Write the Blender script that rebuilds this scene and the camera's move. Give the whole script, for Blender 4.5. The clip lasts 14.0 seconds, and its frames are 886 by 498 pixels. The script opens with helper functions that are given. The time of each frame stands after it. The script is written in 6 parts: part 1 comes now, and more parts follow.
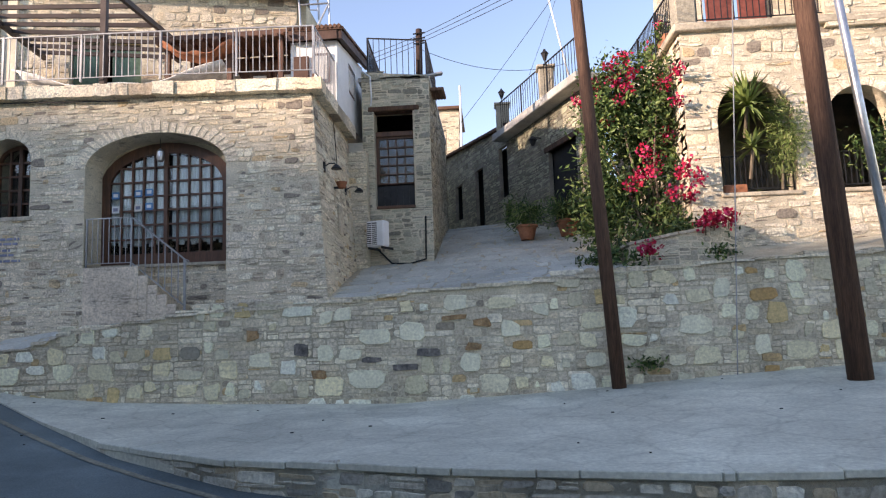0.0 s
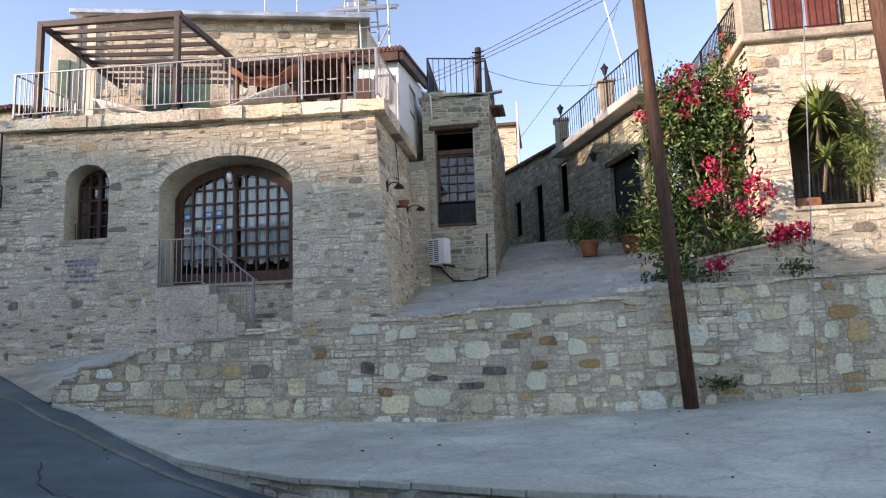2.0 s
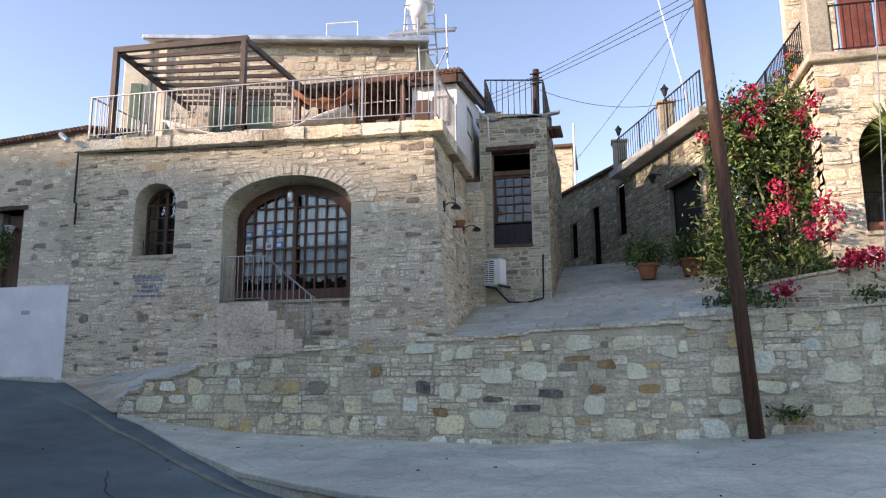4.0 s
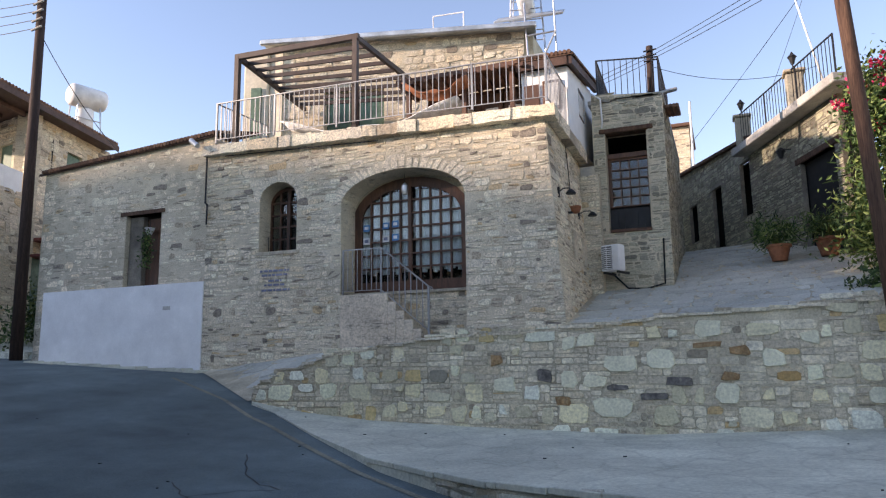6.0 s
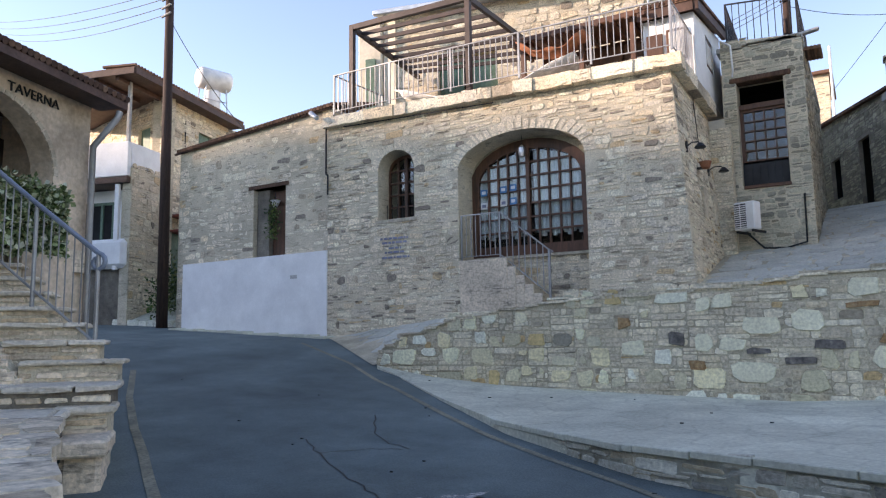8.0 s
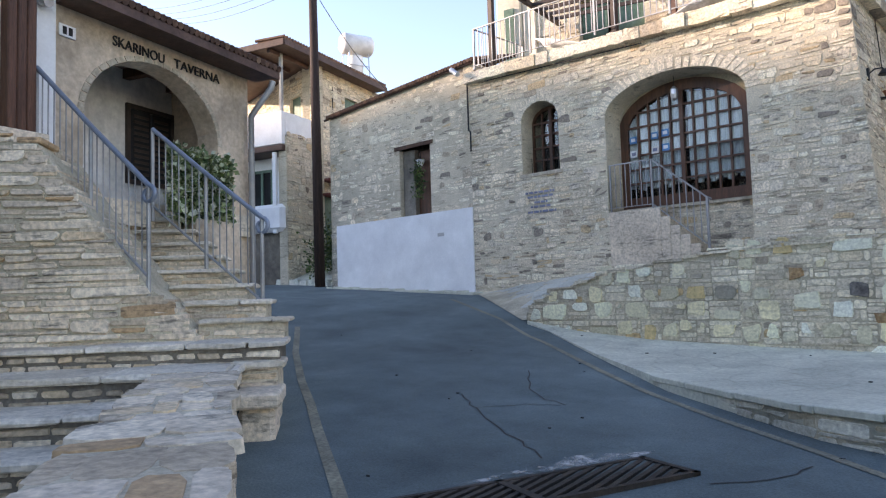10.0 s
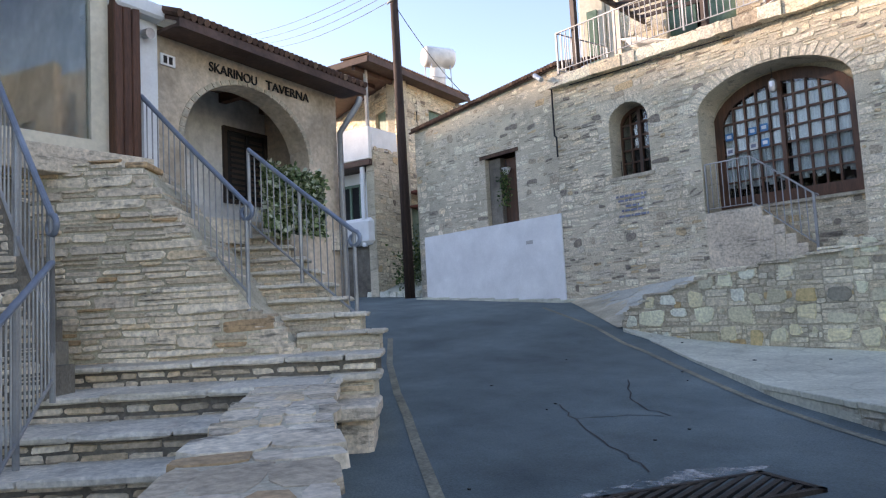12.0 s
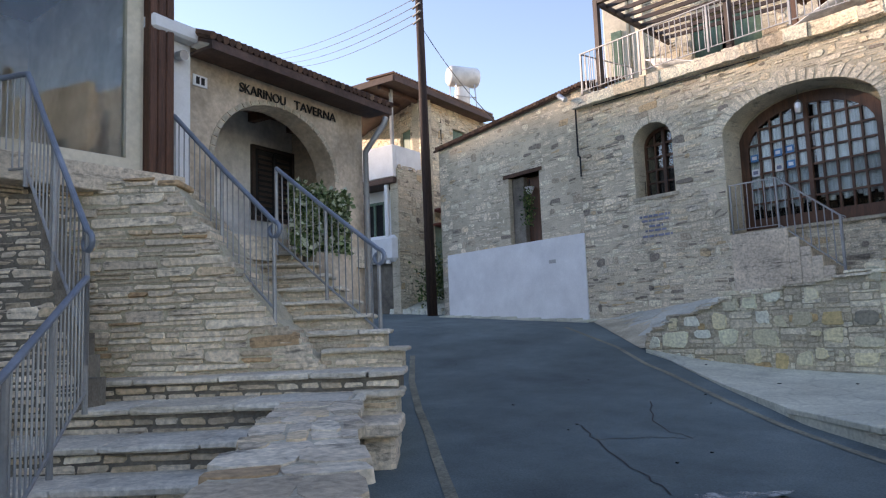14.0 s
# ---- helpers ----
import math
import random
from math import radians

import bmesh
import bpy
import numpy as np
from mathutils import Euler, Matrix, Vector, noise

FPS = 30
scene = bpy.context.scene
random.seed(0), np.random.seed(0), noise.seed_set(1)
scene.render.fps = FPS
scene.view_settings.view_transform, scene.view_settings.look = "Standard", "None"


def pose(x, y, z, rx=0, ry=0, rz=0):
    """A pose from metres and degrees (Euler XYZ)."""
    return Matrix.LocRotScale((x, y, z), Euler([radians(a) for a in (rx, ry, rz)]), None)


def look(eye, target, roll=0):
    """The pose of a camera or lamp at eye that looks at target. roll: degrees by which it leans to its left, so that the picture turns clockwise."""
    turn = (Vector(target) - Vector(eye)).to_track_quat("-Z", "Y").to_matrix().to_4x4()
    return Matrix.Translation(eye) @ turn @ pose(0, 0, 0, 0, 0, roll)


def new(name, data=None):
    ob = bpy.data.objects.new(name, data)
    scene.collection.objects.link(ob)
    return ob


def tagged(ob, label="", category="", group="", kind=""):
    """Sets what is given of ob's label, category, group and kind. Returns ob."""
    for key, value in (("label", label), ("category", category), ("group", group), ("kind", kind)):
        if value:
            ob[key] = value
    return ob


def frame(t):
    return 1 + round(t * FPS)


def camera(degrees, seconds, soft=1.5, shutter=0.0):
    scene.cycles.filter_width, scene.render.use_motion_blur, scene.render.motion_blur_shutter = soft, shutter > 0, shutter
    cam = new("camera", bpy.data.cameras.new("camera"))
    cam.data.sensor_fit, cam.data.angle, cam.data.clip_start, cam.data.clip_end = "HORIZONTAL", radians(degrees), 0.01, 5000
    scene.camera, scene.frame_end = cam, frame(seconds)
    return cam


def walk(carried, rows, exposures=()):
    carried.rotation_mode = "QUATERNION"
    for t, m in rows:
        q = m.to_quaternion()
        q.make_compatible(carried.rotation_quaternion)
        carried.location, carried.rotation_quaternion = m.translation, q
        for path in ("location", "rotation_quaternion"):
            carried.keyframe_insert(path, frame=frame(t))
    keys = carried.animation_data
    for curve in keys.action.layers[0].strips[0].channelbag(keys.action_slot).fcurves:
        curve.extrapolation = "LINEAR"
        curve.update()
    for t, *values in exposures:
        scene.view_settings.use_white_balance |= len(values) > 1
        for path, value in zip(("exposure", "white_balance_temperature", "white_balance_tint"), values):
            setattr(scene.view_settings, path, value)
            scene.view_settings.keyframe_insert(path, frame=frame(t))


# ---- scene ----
cam = camera(63.8, 14.0, soft=1.2)
PATH = [
    (0, (0.836, 0.017, 1.455), (0.703, 1.999, 1.688), -2.0),
    (0.5, (0.8, -0.004, 1.456), (0.623, 1.974, 1.697), -2.1),
    (1, (0.806, 0.015, 1.469), (0.59, 1.987, 1.723), -2.3),
    (1.5, (0.766, -0.003, 1.472), (0.509, 1.963, 1.739), -2.3),
    (2, (0.711, -0.019, 1.486), (0.425, 1.94, 1.769), -1.9),
    (4.3, (0.63, -0.029, 1.464), (0.18, 1.889, 1.811), -0.5),
    (4.5, (0.618, -0.026, 1.462), (0.153, 1.889, 1.805), -0.6),
    (5, (0.616, -0.043, 1.465), (0.082, 1.856, 1.795), -0.8),
    (5.5, (0.575, -0.003, 1.455), (-0.053, 1.868, 1.78), -0.9),
    (6, (0.528, 0.017, 1.436), (-0.196, 1.853, 1.759), -0.8),
    (6.5, (0.52, 0.053, 1.411), (-0.285, 1.856, 1.729), -0.9),
    (7, (0.496, 0.087, 1.374), (-0.389, 1.853, 1.688), -1.0),
    (7.5, (0.457, 0.119, 1.37), (-0.505, 1.849, 1.658), -0.8),
    (8, (0.349, 0.182, 1.337), (-0.668, 1.886, 1.584), -0.9),
    (8.5, (0.254, 0.252, 1.347), (-0.865, 1.899, 1.53), -1.2),
    (9, (0.222, 0.257, 1.341), (-0.99, 1.84, 1.497), -1.0),
    (9.2, (0.22, 0.248, 1.343), (-1.024, 1.808, 1.491), -1.0),
    (11.5, (0.151, 0.284, 1.335), (-1.327, 1.623, 1.489), -3.2),
    (12, (0.119, 0.278, 1.343), (-1.394, 1.576, 1.512), -3.0),
    (12.5, (0.137, 0.256, 1.346), (-1.404, 1.516, 1.54), -2.8),
    (13, (0.124, 0.246, 1.35), (-1.423, 1.496, 1.561), -2.3),
    (13.5, (0.133, 0.242, 1.352), (-1.413, 1.492, 1.571), -2.3),
    (14, (0.177, 0.217, 1.355), (-1.371, 1.465, 1.575), -2.2),
]
walk(cam, [(t, look(eye, target, roll)) for t, eye, target, roll in PATH], [(0, 1.39, 7550, 28), (6, 1.31, 7550, 28), (8, 1.56, 7550, 28), (9, 1.80, 7550, 28), (11.5, 1.76, 7550, 28), (13, 1.54, 7550, 28), (14, 1.42, 7550, 28)])

# ---- light ----
SUN_AZ, SUN_EL = radians(240), radians(15)   # compass-like: from +y towards +x
world = bpy.data.worlds.new("sky")
scene.world = world
world.use_nodes = True
wn = world.node_tree
wn.nodes.clear()
sky = wn.nodes.new("ShaderNodeTexSky")
sky.sky_type, sky.sun_disc = "NISHITA", False
sky.sun_elevation, sky.sun_rotation = SUN_EL, SUN_AZ
sky.air_density, sky.dust_density, sky.ozone_density = 1.0, .15, 2.2
bgn = wn.nodes.new("ShaderNodeBackground")
bgn.inputs["Strength"].default_value = 0.15
wout = wn.nodes.new("ShaderNodeOutputWorld")
wn.links.new(sky.outputs[0], bgn.inputs[0])
wn.links.new(bgn.outputs[0], wout.inputs[0])
sun = new("sun", bpy.data.lights.new("sun", "SUN"))
sun.data.energy, sun.data.angle, sun.data.color = 3.2, radians(1.2), (1.0, 0.91, 0.76)
sun_dir = Vector((math.sin(SUN_AZ) * math.cos(SUN_EL), math.cos(SUN_AZ) * math.cos(SUN_EL), math.sin(SUN_EL)))
sun.matrix_world = look(sun_dir * 60, (0, 0, 0))


# ---- materials ----
def ramp_set(node, stops):
    el = node.color_ramp.elements
    while len(el) > 1:
        el.remove(el[-1])
    el[0].position, el[0].color = stops[0][0], (*stops[0][1], 1)
    for p, c in stops[1:]:
        e = el.new(p)
        e.color = (*c, 1)


def material(name, stops, rough=0.85, metal=0.0, by="noise", grain=(18.0, 0.25), stain=(1.2, 0.3), bump=0.3, stretch=(1, 1, 1), spec=0.3, gain=1.0, crazing=0.0, lichen=0.0):
    """Colour stops picked by noise, island or object random; darkened by fine grain and large stains."""
    m = bpy.data.materials.new(name)
    m.use_nodes = True
    nt = m.node_tree
    b = nt.nodes["Principled BSDF"]
    b.inputs["Roughness"].default_value, b.inputs["Metallic"].default_value = rough, metal
    b.inputs["Specular IOR Level"].default_value = spec
    geo = nt.nodes.new("ShaderNodeNewGeometry")
    mp = nt.nodes.new("ShaderNodeMapping")
    mp.inputs["Scale"].default_value = stretch
    nt.links.new(geo.outputs["Position"], mp.inputs["Vector"])

    def noisy(scale, detail=6.0, roughness=0.6):
        n = nt.nodes.new("ShaderNodeTexNoise")
        n.inputs["Scale"].default_value, n.inputs["Detail"].default_value, n.inputs["Roughness"].default_value = scale, detail, roughness
        nt.links.new(mp.outputs[0], n.inputs["Vector"])
        return n

    fine, wide = noisy(grain[0]), noisy(stain[0], 4.0)
    rampn = nt.nodes.new("ShaderNodeValToRGB")
    ramp_set(rampn, [(p, tuple(min(.86, k * gain) for k in c)) for p, c in stops])
    if by != "noise":
        rampn.color_ramp.interpolation = "CONSTANT"
    if by == "island":
        nt.links.new(geo.outputs["Random Per Island"], rampn.inputs[0])
    elif by == "object":
        info = nt.nodes.new("ShaderNodeObjectInfo")
        nt.links.new(info.outputs["Random"], rampn.inputs[0])
    else:
        mid = noisy(stain[0] * 3.1, 5.0, 0.65)
        nt.links.new(mid.outputs[0], rampn.inputs[0])

    def mul(col, n, amount, lo, hi):
        mr = nt.nodes.new("ShaderNodeMapRange")
        mr.inputs["From Min"].default_value, mr.inputs["From Max"].default_value = lo, hi
        mr.inputs["To Min"].default_value, mr.inputs["To Max"].default_value = 1 - amount, 1 + amount * 0.6
        nt.links.new(n.outputs[0], mr.inputs["Value"])
        mix = nt.nodes.new("ShaderNodeMix")
        mix.data_type, mix.blend_type = "RGBA", "MULTIPLY"
        mix.inputs[0].default_value = 1.0
        nt.links.new(col, mix.inputs[6])
        nt.links.new(mr.outputs[0], mix.inputs[7])
        return mix.outputs[2]

    col = mul(rampn.outputs[0], fine, grain[1], 0.3, 0.7)
    col = mul(col, wide, stain[1], 0.35, 0.65)
    if lichen:   # dark blotches drawn out along the beds
        flat = nt.nodes.new("ShaderNodeMapping")
        flat.inputs["Scale"].default_value = (1.3, 1.3, 6.5)
        nt.links.new(geo.outputs["Position"], flat.inputs["Vector"])
        blot = noisy(2.3, 7.0, 0.68)
        nt.links.new(flat.outputs[0], blot.inputs["Vector"])
        pick = nt.nodes.new("ShaderNodeMapRange")
        pick.inputs["From Min"].default_value, pick.inputs["From Max"].default_value = .545, .68
        pick.inputs["To Max"].default_value = lichen
        nt.links.new(blot.outputs[0], pick.inputs["Value"])
        over = nt.nodes.new("ShaderNodeMix")
        over.data_type = "RGBA"
        over.inputs[7].default_value = (.075, .066, .056, 1)
        nt.links.new(pick.outputs[0], over.inputs[0])
        nt.links.new(col, over.inputs[6])
        col = over.outputs[2]
    if crazing:   # worn filled joints between irregular slabs
        warp = nt.nodes.new("ShaderNodeMix")
        warp.data_type = "VECTOR"
        warp.inputs[0].default_value = .22
        nt.links.new(mp.outputs[0], warp.inputs[4])
        nt.links.new(noisy(1.6, 3.0).outputs[1], warp.inputs[5])
        vor = nt.nodes.new("ShaderNodeTexVoronoi")
        vor.feature = "DISTANCE_TO_EDGE"
        vor.inputs["Scale"].default_value = 2.1
        nt.links.new(warp.outputs[1], vor.inputs["Vector"])
        col = mul(col, vor, crazing, 0.0, 0.05)
        cel = nt.nodes.new("ShaderNodeTexVoronoi")
        cel.inputs["Scale"].default_value = 2.1
        nt.links.new(warp.outputs[1], cel.inputs["Vector"])
        grey = nt.nodes.new("ShaderNodeRGBToBW")
        nt.links.new(cel.outputs["Color"], grey.inputs[0])
        col = mul(col, grey, crazing * .5, 0.2, 0.8)
    nt.links.new(col, b.inputs["Base Color"])
    if bump:
        bn = nt.nodes.new("ShaderNodeBump")
        bn.inputs["Strength"].default_value, bn.inputs["Distance"].default_value = bump, 0.02
        nt.links.new(fine.outputs[0], bn.inputs["Height"])
        nt.links.new(bn.outputs[0], b.inputs["Normal"])
    return m


M = {}
M["stone"] = material("house_stone", [(0, (0.386, 0.315, 0.231)), (.05, (0.230, 0.192, 0.152)), (.10, (0.553, 0.473, 0.356)), (.25, (0.627, 0.541, 0.414)), (.45, (0.559, 0.492, 0.387)), (.6, (0.669, 0.586, 0.454)), (.75, (0.533, 0.458, 0.346)), (.88, (0.606, 0.502, 0.356)), (.965, (0.490, 0.365, 0.221))], by="island", grain=(30, .5), stain=(.7, .18), bump=.7, gain=1.34, lichen=.85)
M["stone_obj"] = material("single_house_stone", [(0, (0.386, 0.315, 0.231)), (.05, (0.230, 0.192, 0.152)), (.10, (0.553, 0.473, 0.356)), (.25, (0.627, 0.541, 0.414)), (.45, (0.559, 0.492, 0.387)), (.6, (0.669, 0.586, 0.454)), (.75, (0.533, 0.458, 0.346)), (.88, (0.606, 0.502, 0.356)), (.965, (0.490, 0.365, 0.221))], by="object", grain=(30, .5), stain=(.7, .18), bump=.7, gain=1.34, lichen=.85)
M["mortar_pale"] = material("pale_mortar", [(.3, (0.552, 0.482, 0.357)), (.7, (0.697, 0.609, 0.460))], grain=(40, .3), stain=(.9, .2), bump=.6, lichen=.6)
M["stone_grey"] = material("grey_stone", [(0, (0.228, 0.209, 0.164)), (.2, (0.379, 0.352, 0.268)), (.5, (0.313, 0.285, 0.224)), (.75, (0.436, 0.399, 0.302)), (.965, (0.266, 0.237, 0.172))], by="island", grain=(30, .35), stain=(.7, .2), bump=.6, gain=1.25)
# Weathered grey stone, darkened by a quarter for the narrow alley's shade.
M["stone_shaded"] = material("shaded_weathered_grey_stone", [(0, (0.164, 0.159, 0.118)), (.2, (0.273, 0.268, 0.193)), (.5, (0.225, 0.217, 0.161)), (.75, (0.314, 0.303, 0.217)), (.965, (0.192, 0.180, 0.124))], by="island", grain=(30, .35), stain=(.7, .2), bump=.6, gain=1.25)
M["stone_wall"] = material("retaining_stone", [(0, (0.623, 0.574, 0.392)), (.14, (0.734, 0.692, 0.495)), (.30, (0.556, 0.519, 0.375)), (.42, (0.822, 0.789, 0.589)), (.56, (0.500, 0.454, 0.316)), (.64, (0.690, 0.616, 0.401)), (.74, (0.779, 0.746, 0.563)), (.84, (0.579, 0.443, 0.222)), (.90, (0.445, 0.281, 0.119)), (.93, (0.644, 0.595, 0.427)), (.98, (0.249, 0.228, 0.177))], by="island", grain=(26, .3), stain=(.7, .2), bump=.6, lichen=.3, gain=1.21)
M["stone_piece"] = material("single_stone", [(0, (0.623, 0.574, 0.392)), (.14, (0.734, 0.692, 0.495)), (.30, (0.556, 0.519, 0.375)), (.42, (0.822, 0.789, 0.589)), (.56, (0.500, 0.454, 0.316)), (.64, (0.690, 0.616, 0.401)), (.74, (0.779, 0.746, 0.563)), (.84, (0.579, 0.443, 0.222)), (.90, (0.445, 0.281, 0.119)), (.93, (0.644, 0.595, 0.427)), (.98, (0.249, 0.228, 0.177))], by="object", grain=(26, .3), stain=(.7, .2), bump=.6, lichen=.3, gain=1.21)
M["block_pale"] = material("pale_limestone_block", [(.3, (0.740, 0.709, 0.518)), (.7, (0.840, 0.808, 0.611))], grain=(26, .25), stain=(3.0, .12), bump=.5)
M["block_rust"] = material("rusty_ochre_block", [(.3, (.30, .17, .08)), (.55, (.42, .26, .13)), (.8, (.52, .40, .25))], grain=(26, .4), stain=(5.0, .3), bump=.6)
M["block_dark"] = material("dark_slate_block", [(.3, (.10, .095, .09)), (.55, (.20, .18, .16)), (.8, (.34, .30, .25))], grain=(26, .4), stain=(5.0, .3), bump=.6)
M["stone_thin"] = material("layered_rubble", [(0, (0.485, 0.421, 0.315)), (.2, (0.559, 0.492, 0.367)), (.45, (0.443, 0.386, 0.290)), (.62, (0.612, 0.552, 0.417)), (.78, (0.506, 0.432, 0.306)), (.9, (0.674, 0.613, 0.477)), (.955, (0.295, 0.251, 0.187)), (.975, (0.485, 0.342, 0.179))], by="island", grain=(26, .4), stain=(.8, .25), bump=.7, lichen=.5, gain=1.28)
M["stone_kerb"] = material("kerb_stone", [(0, (0.513, 0.483, 0.390)), (.3, (0.621, 0.593, 0.481)), (.55, (0.405, 0.386, 0.325)), (.72, (0.783, 0.759, 0.624)), (.86, (0.540, 0.455, 0.312)), (.94, (0.270, 0.262, 0.221))], by="island", grain=(26, .35), stain=(.7, .25), bump=.6)
M["step_stone"] = material("step_stone", [(0, (.439, .354, .255)), (.25, (.585, .487, .368)), (.5, (.512, .430, .333)), (.7, (.648, .550, .425)), (.9, (.544, .420, .280)), (.965, (.418, .277, .158))], by="island", grain=(22, .38), stain=(.9, .22), bump=.8, gain=1.34, lichen=.8)
M["step_obj"] = material("single_step_stone", [(0, (.439, .354, .255)), (.25, (.585, .487, .368)), (.5, (.512, .430, .333)), (.7, (.648, .550, .425)), (.9, (.544, .420, .280)), (.965, (.418, .277, .158))], by="object", grain=(22, .38), stain=(.9, .22), bump=.8, gain=1.34, lichen=.8)
M["tread_slab"] = material("pale_tread_slab", [(0, (.60, .53, .42)), (.35, (.68, .61, .50)), (.7, (.62, .56, .46))], by="object", grain=(22, .3), stain=(1.4, .22), bump=.6, lichen=.35, gain=1.12)
M["mortar"] = material("mortar", [(.3, (0.381, 0.336, 0.245)), (.7, (0.515, 0.459, 0.337))], grain=(40, .3), bump=.5, gain=1.2)
# Joint colour; on the porch box it stands in for shade.
M["mortar_dark"] = material("dark_joint_and_shade", [(.3, (.14, .12, .10)), (.7, (.27, .24, .19))], grain=(40, .3), bump=.5)
M["coping"] = material("coping_stone", [(.3, (.42, .36, .27)), (.7, (.60, .52, .40))], grain=(20, .3), stain=(1.1, .35), bump=.5)
M["asphalt"] = material("asphalt", [(.3, (0.034, 0.047, 0.048)), (.7, (0.060, 0.079, 0.079))], rough=.8, grain=(60, .3), stain=(.35, .3), bump=.35, gain=2.4)
M["paving"] = material("pale_paving", [(.3, (0.411, 0.412, 0.334)), (.7, (0.529, 0.525, 0.425))], rough=.8, grain=(24, .22), stain=(.6, .2), bump=.3, gain=1.15)
M["paving_worn"] = material("worn_pale_paving", [(.3, (0.411, 0.412, 0.334)), (.7, (0.529, 0.525, 0.425))], rough=.8, grain=(24, .22), stain=(.6, .22), bump=.3, gain=1.15, crazing=.10)
M["cobble"] = material("alley_paving_stone", [(0, (0.396, 0.397, 0.343)), (.5, (0.455, 0.453, 0.392)), (.965, (0.525, 0.520, 0.446))], by="island", grain=(24, .25), stain=(.6, .2), bump=.4, gain=1.15)
M["cobble_piece"] = material("single_paving_stone", [(0, (0.396, 0.397, 0.343)), (.5, (0.455, 0.453, 0.392)), (.965, (0.525, 0.520, 0.446))], by="object", grain=(24, .25), stain=(.6, .2), bump=.4, gain=1.15)
M["earth"] = material("dry_earth", [(.3, (.20, .16, .11)), (.7, (.33, .28, .20))], grain=(8, .4), bump=.6)
M["white"] = material("white_paint", [(.3, (.76, .76, .75)), (.7, (.84, .84, .83))], rough=.7, grain=(30, .05), stain=(1.2, .07), bump=.12)
M["cream"] = material("cream_plaster", [(.3, (.62, .55, .42)), (.7, (.72, .65, .52))], grain=(14, .12), stain=(1.0, .15), bump=.2)
M["plaster"] = material("old_brown_plaster", [(.25, (.335, .263, .187)), (.55, (.386, .312, .236)), (.8, (.467, .390, .305))], grain=(14, .25), stain=(1.1, .3), bump=.4, gain=1.6)
M["inner"] = material("dim_plaster", [(.3, (.48, .46, .43)), (.7, (.58, .56, .52))], grain=(14, .15), bump=.2, gain=1.45)
M["wood"] = material("dark_brown_wood", [(.3, (.075, .034, .019)), (.7, (.150, .066, .036))], rough=.5, grain=(26, .35), stretch=(3, 3, .4), bump=.2, spec=.4)
M["wood_red"] = material("reddish_timber", [(.3, (.075, .032, .020)), (.7, (.15, .065, .038))], rough=.55, grain=(26, .4), stretch=(4, 4, .35), bump=.3)
M["pole_wood"] = material("creosoted_pole_wood", [(.3, (0.068, 0.035, 0.023)), (.7, (0.136, 0.074, 0.047))], rough=.8, grain=(20, .5), stretch=(5, 5, .3), bump=.5)
M["pole_dark"] = material("dark_pole_wood", [(.3, (.035, .022, .018)), (.7, (.075, .045, .035))], rough=.8, grain=(20, .5), stretch=(5, 5, .3), bump=.5)
M["rail"] = material("grey_painted_steel", [(.3, (.30, .30, .30)), (.7, (.40, .40, .39))], rough=.45, metal=.4, grain=(40, .1), bump=.05, spec=.5)
M["rail_blue"] = material("blue_grey_painted_steel", [(.3, (.20, .24, .30)), (.7, (.28, .32, .38))], rough=.45, metal=.3, grain=(40, .1), bump=.05, spec=.5)
M["rail_black"] = material("black_painted_iron", [(.3, (.018, .018, .02)), (.7, (.035, .035, .037))], rough=.5, metal=.3, grain=(40, .1), bump=.05)
M["pergola"] = material("brown_pergola_steel", [(.3, (.055, .040, .034)), (.7, (.085, .062, .052))], rough=.5, metal=.2, grain=(30, .15), bump=.05)
M["roof_tile"] = material("brown_roof_tile", [(0, (.10, .055, .04)), (.5, (.17, .095, .065)), (.965, (.24, .15, .10))], by="island", grain=(20, .3), bump=.4)
M["fascia"] = material("brown_fascia_board", [(.3, (.080, .045, .035)), (.7, (.13, .075, .058))], rough=.6, grain=(18, .25), bump=.15)
M["concrete"] = material("grey_concrete", [(.3, (.36, .35, .33)), (.7, (.48, .47, .44))], grain=(18, .2), stain=(1, .25), bump=.3)
M["sheet"] = material("pale_sheet_metal", [(.3, (.50, .53, .54)), (.7, (.62, .65, .66))], rough=.4, metal=.6, grain=(10, .1), bump=.05)
M["steel"] = material("galvanised_steel", [(.3, (.50, .51, .53)), (.7, (.66, .67, .69))], rough=.35, metal=.85, grain=(20, .12), bump=.05)
M["tank"] = material("white_tank_enamel", [(.3, (.78, .78, .77)), (.7, (.84, .84, .83))], rough=.35, grain=(10, .04), bump=.0)
# Near-black colour standing in for shade inside rooms, gaps and the drain pit.
M["dark"] = material("shade_black", [(.3, (.012, .012, .012)), (.7, (.02, .02, .02))], grain=(5, .1), bump=0)
M["curtain"] = material("white_curtain", [(.3, (.72, .72, .71)), (.7, (.82, .82, .81))], rough=.9, grain=(9, .12), stretch=(6, 6, .3), bump=.3)
M["terracotta"] = material("terracotta", [(.3, (.30, .115, .06)), (.7, (.42, .17, .09))], grain=(16, .2), bump=.2)
M["leaf"] = material("bush_leaf", [(0, (.028, .062, .016)), (.3, (.050, .095, .025)), (.55, (.105, .165, .042)), (.78, (.19, .25, .08))], by="island", rough=.55, grain=(12, .2), bump=0)
M["leaf_pale"] = material("pale_variegated_leaf", [(0, (.10, .15, .06)), (.35, (.24, .30, .14)), (.65, (.42, .46, .30)), (.85, (.58, .60, .46))], by="island", rough=.55, grain=(12, .2), bump=0)
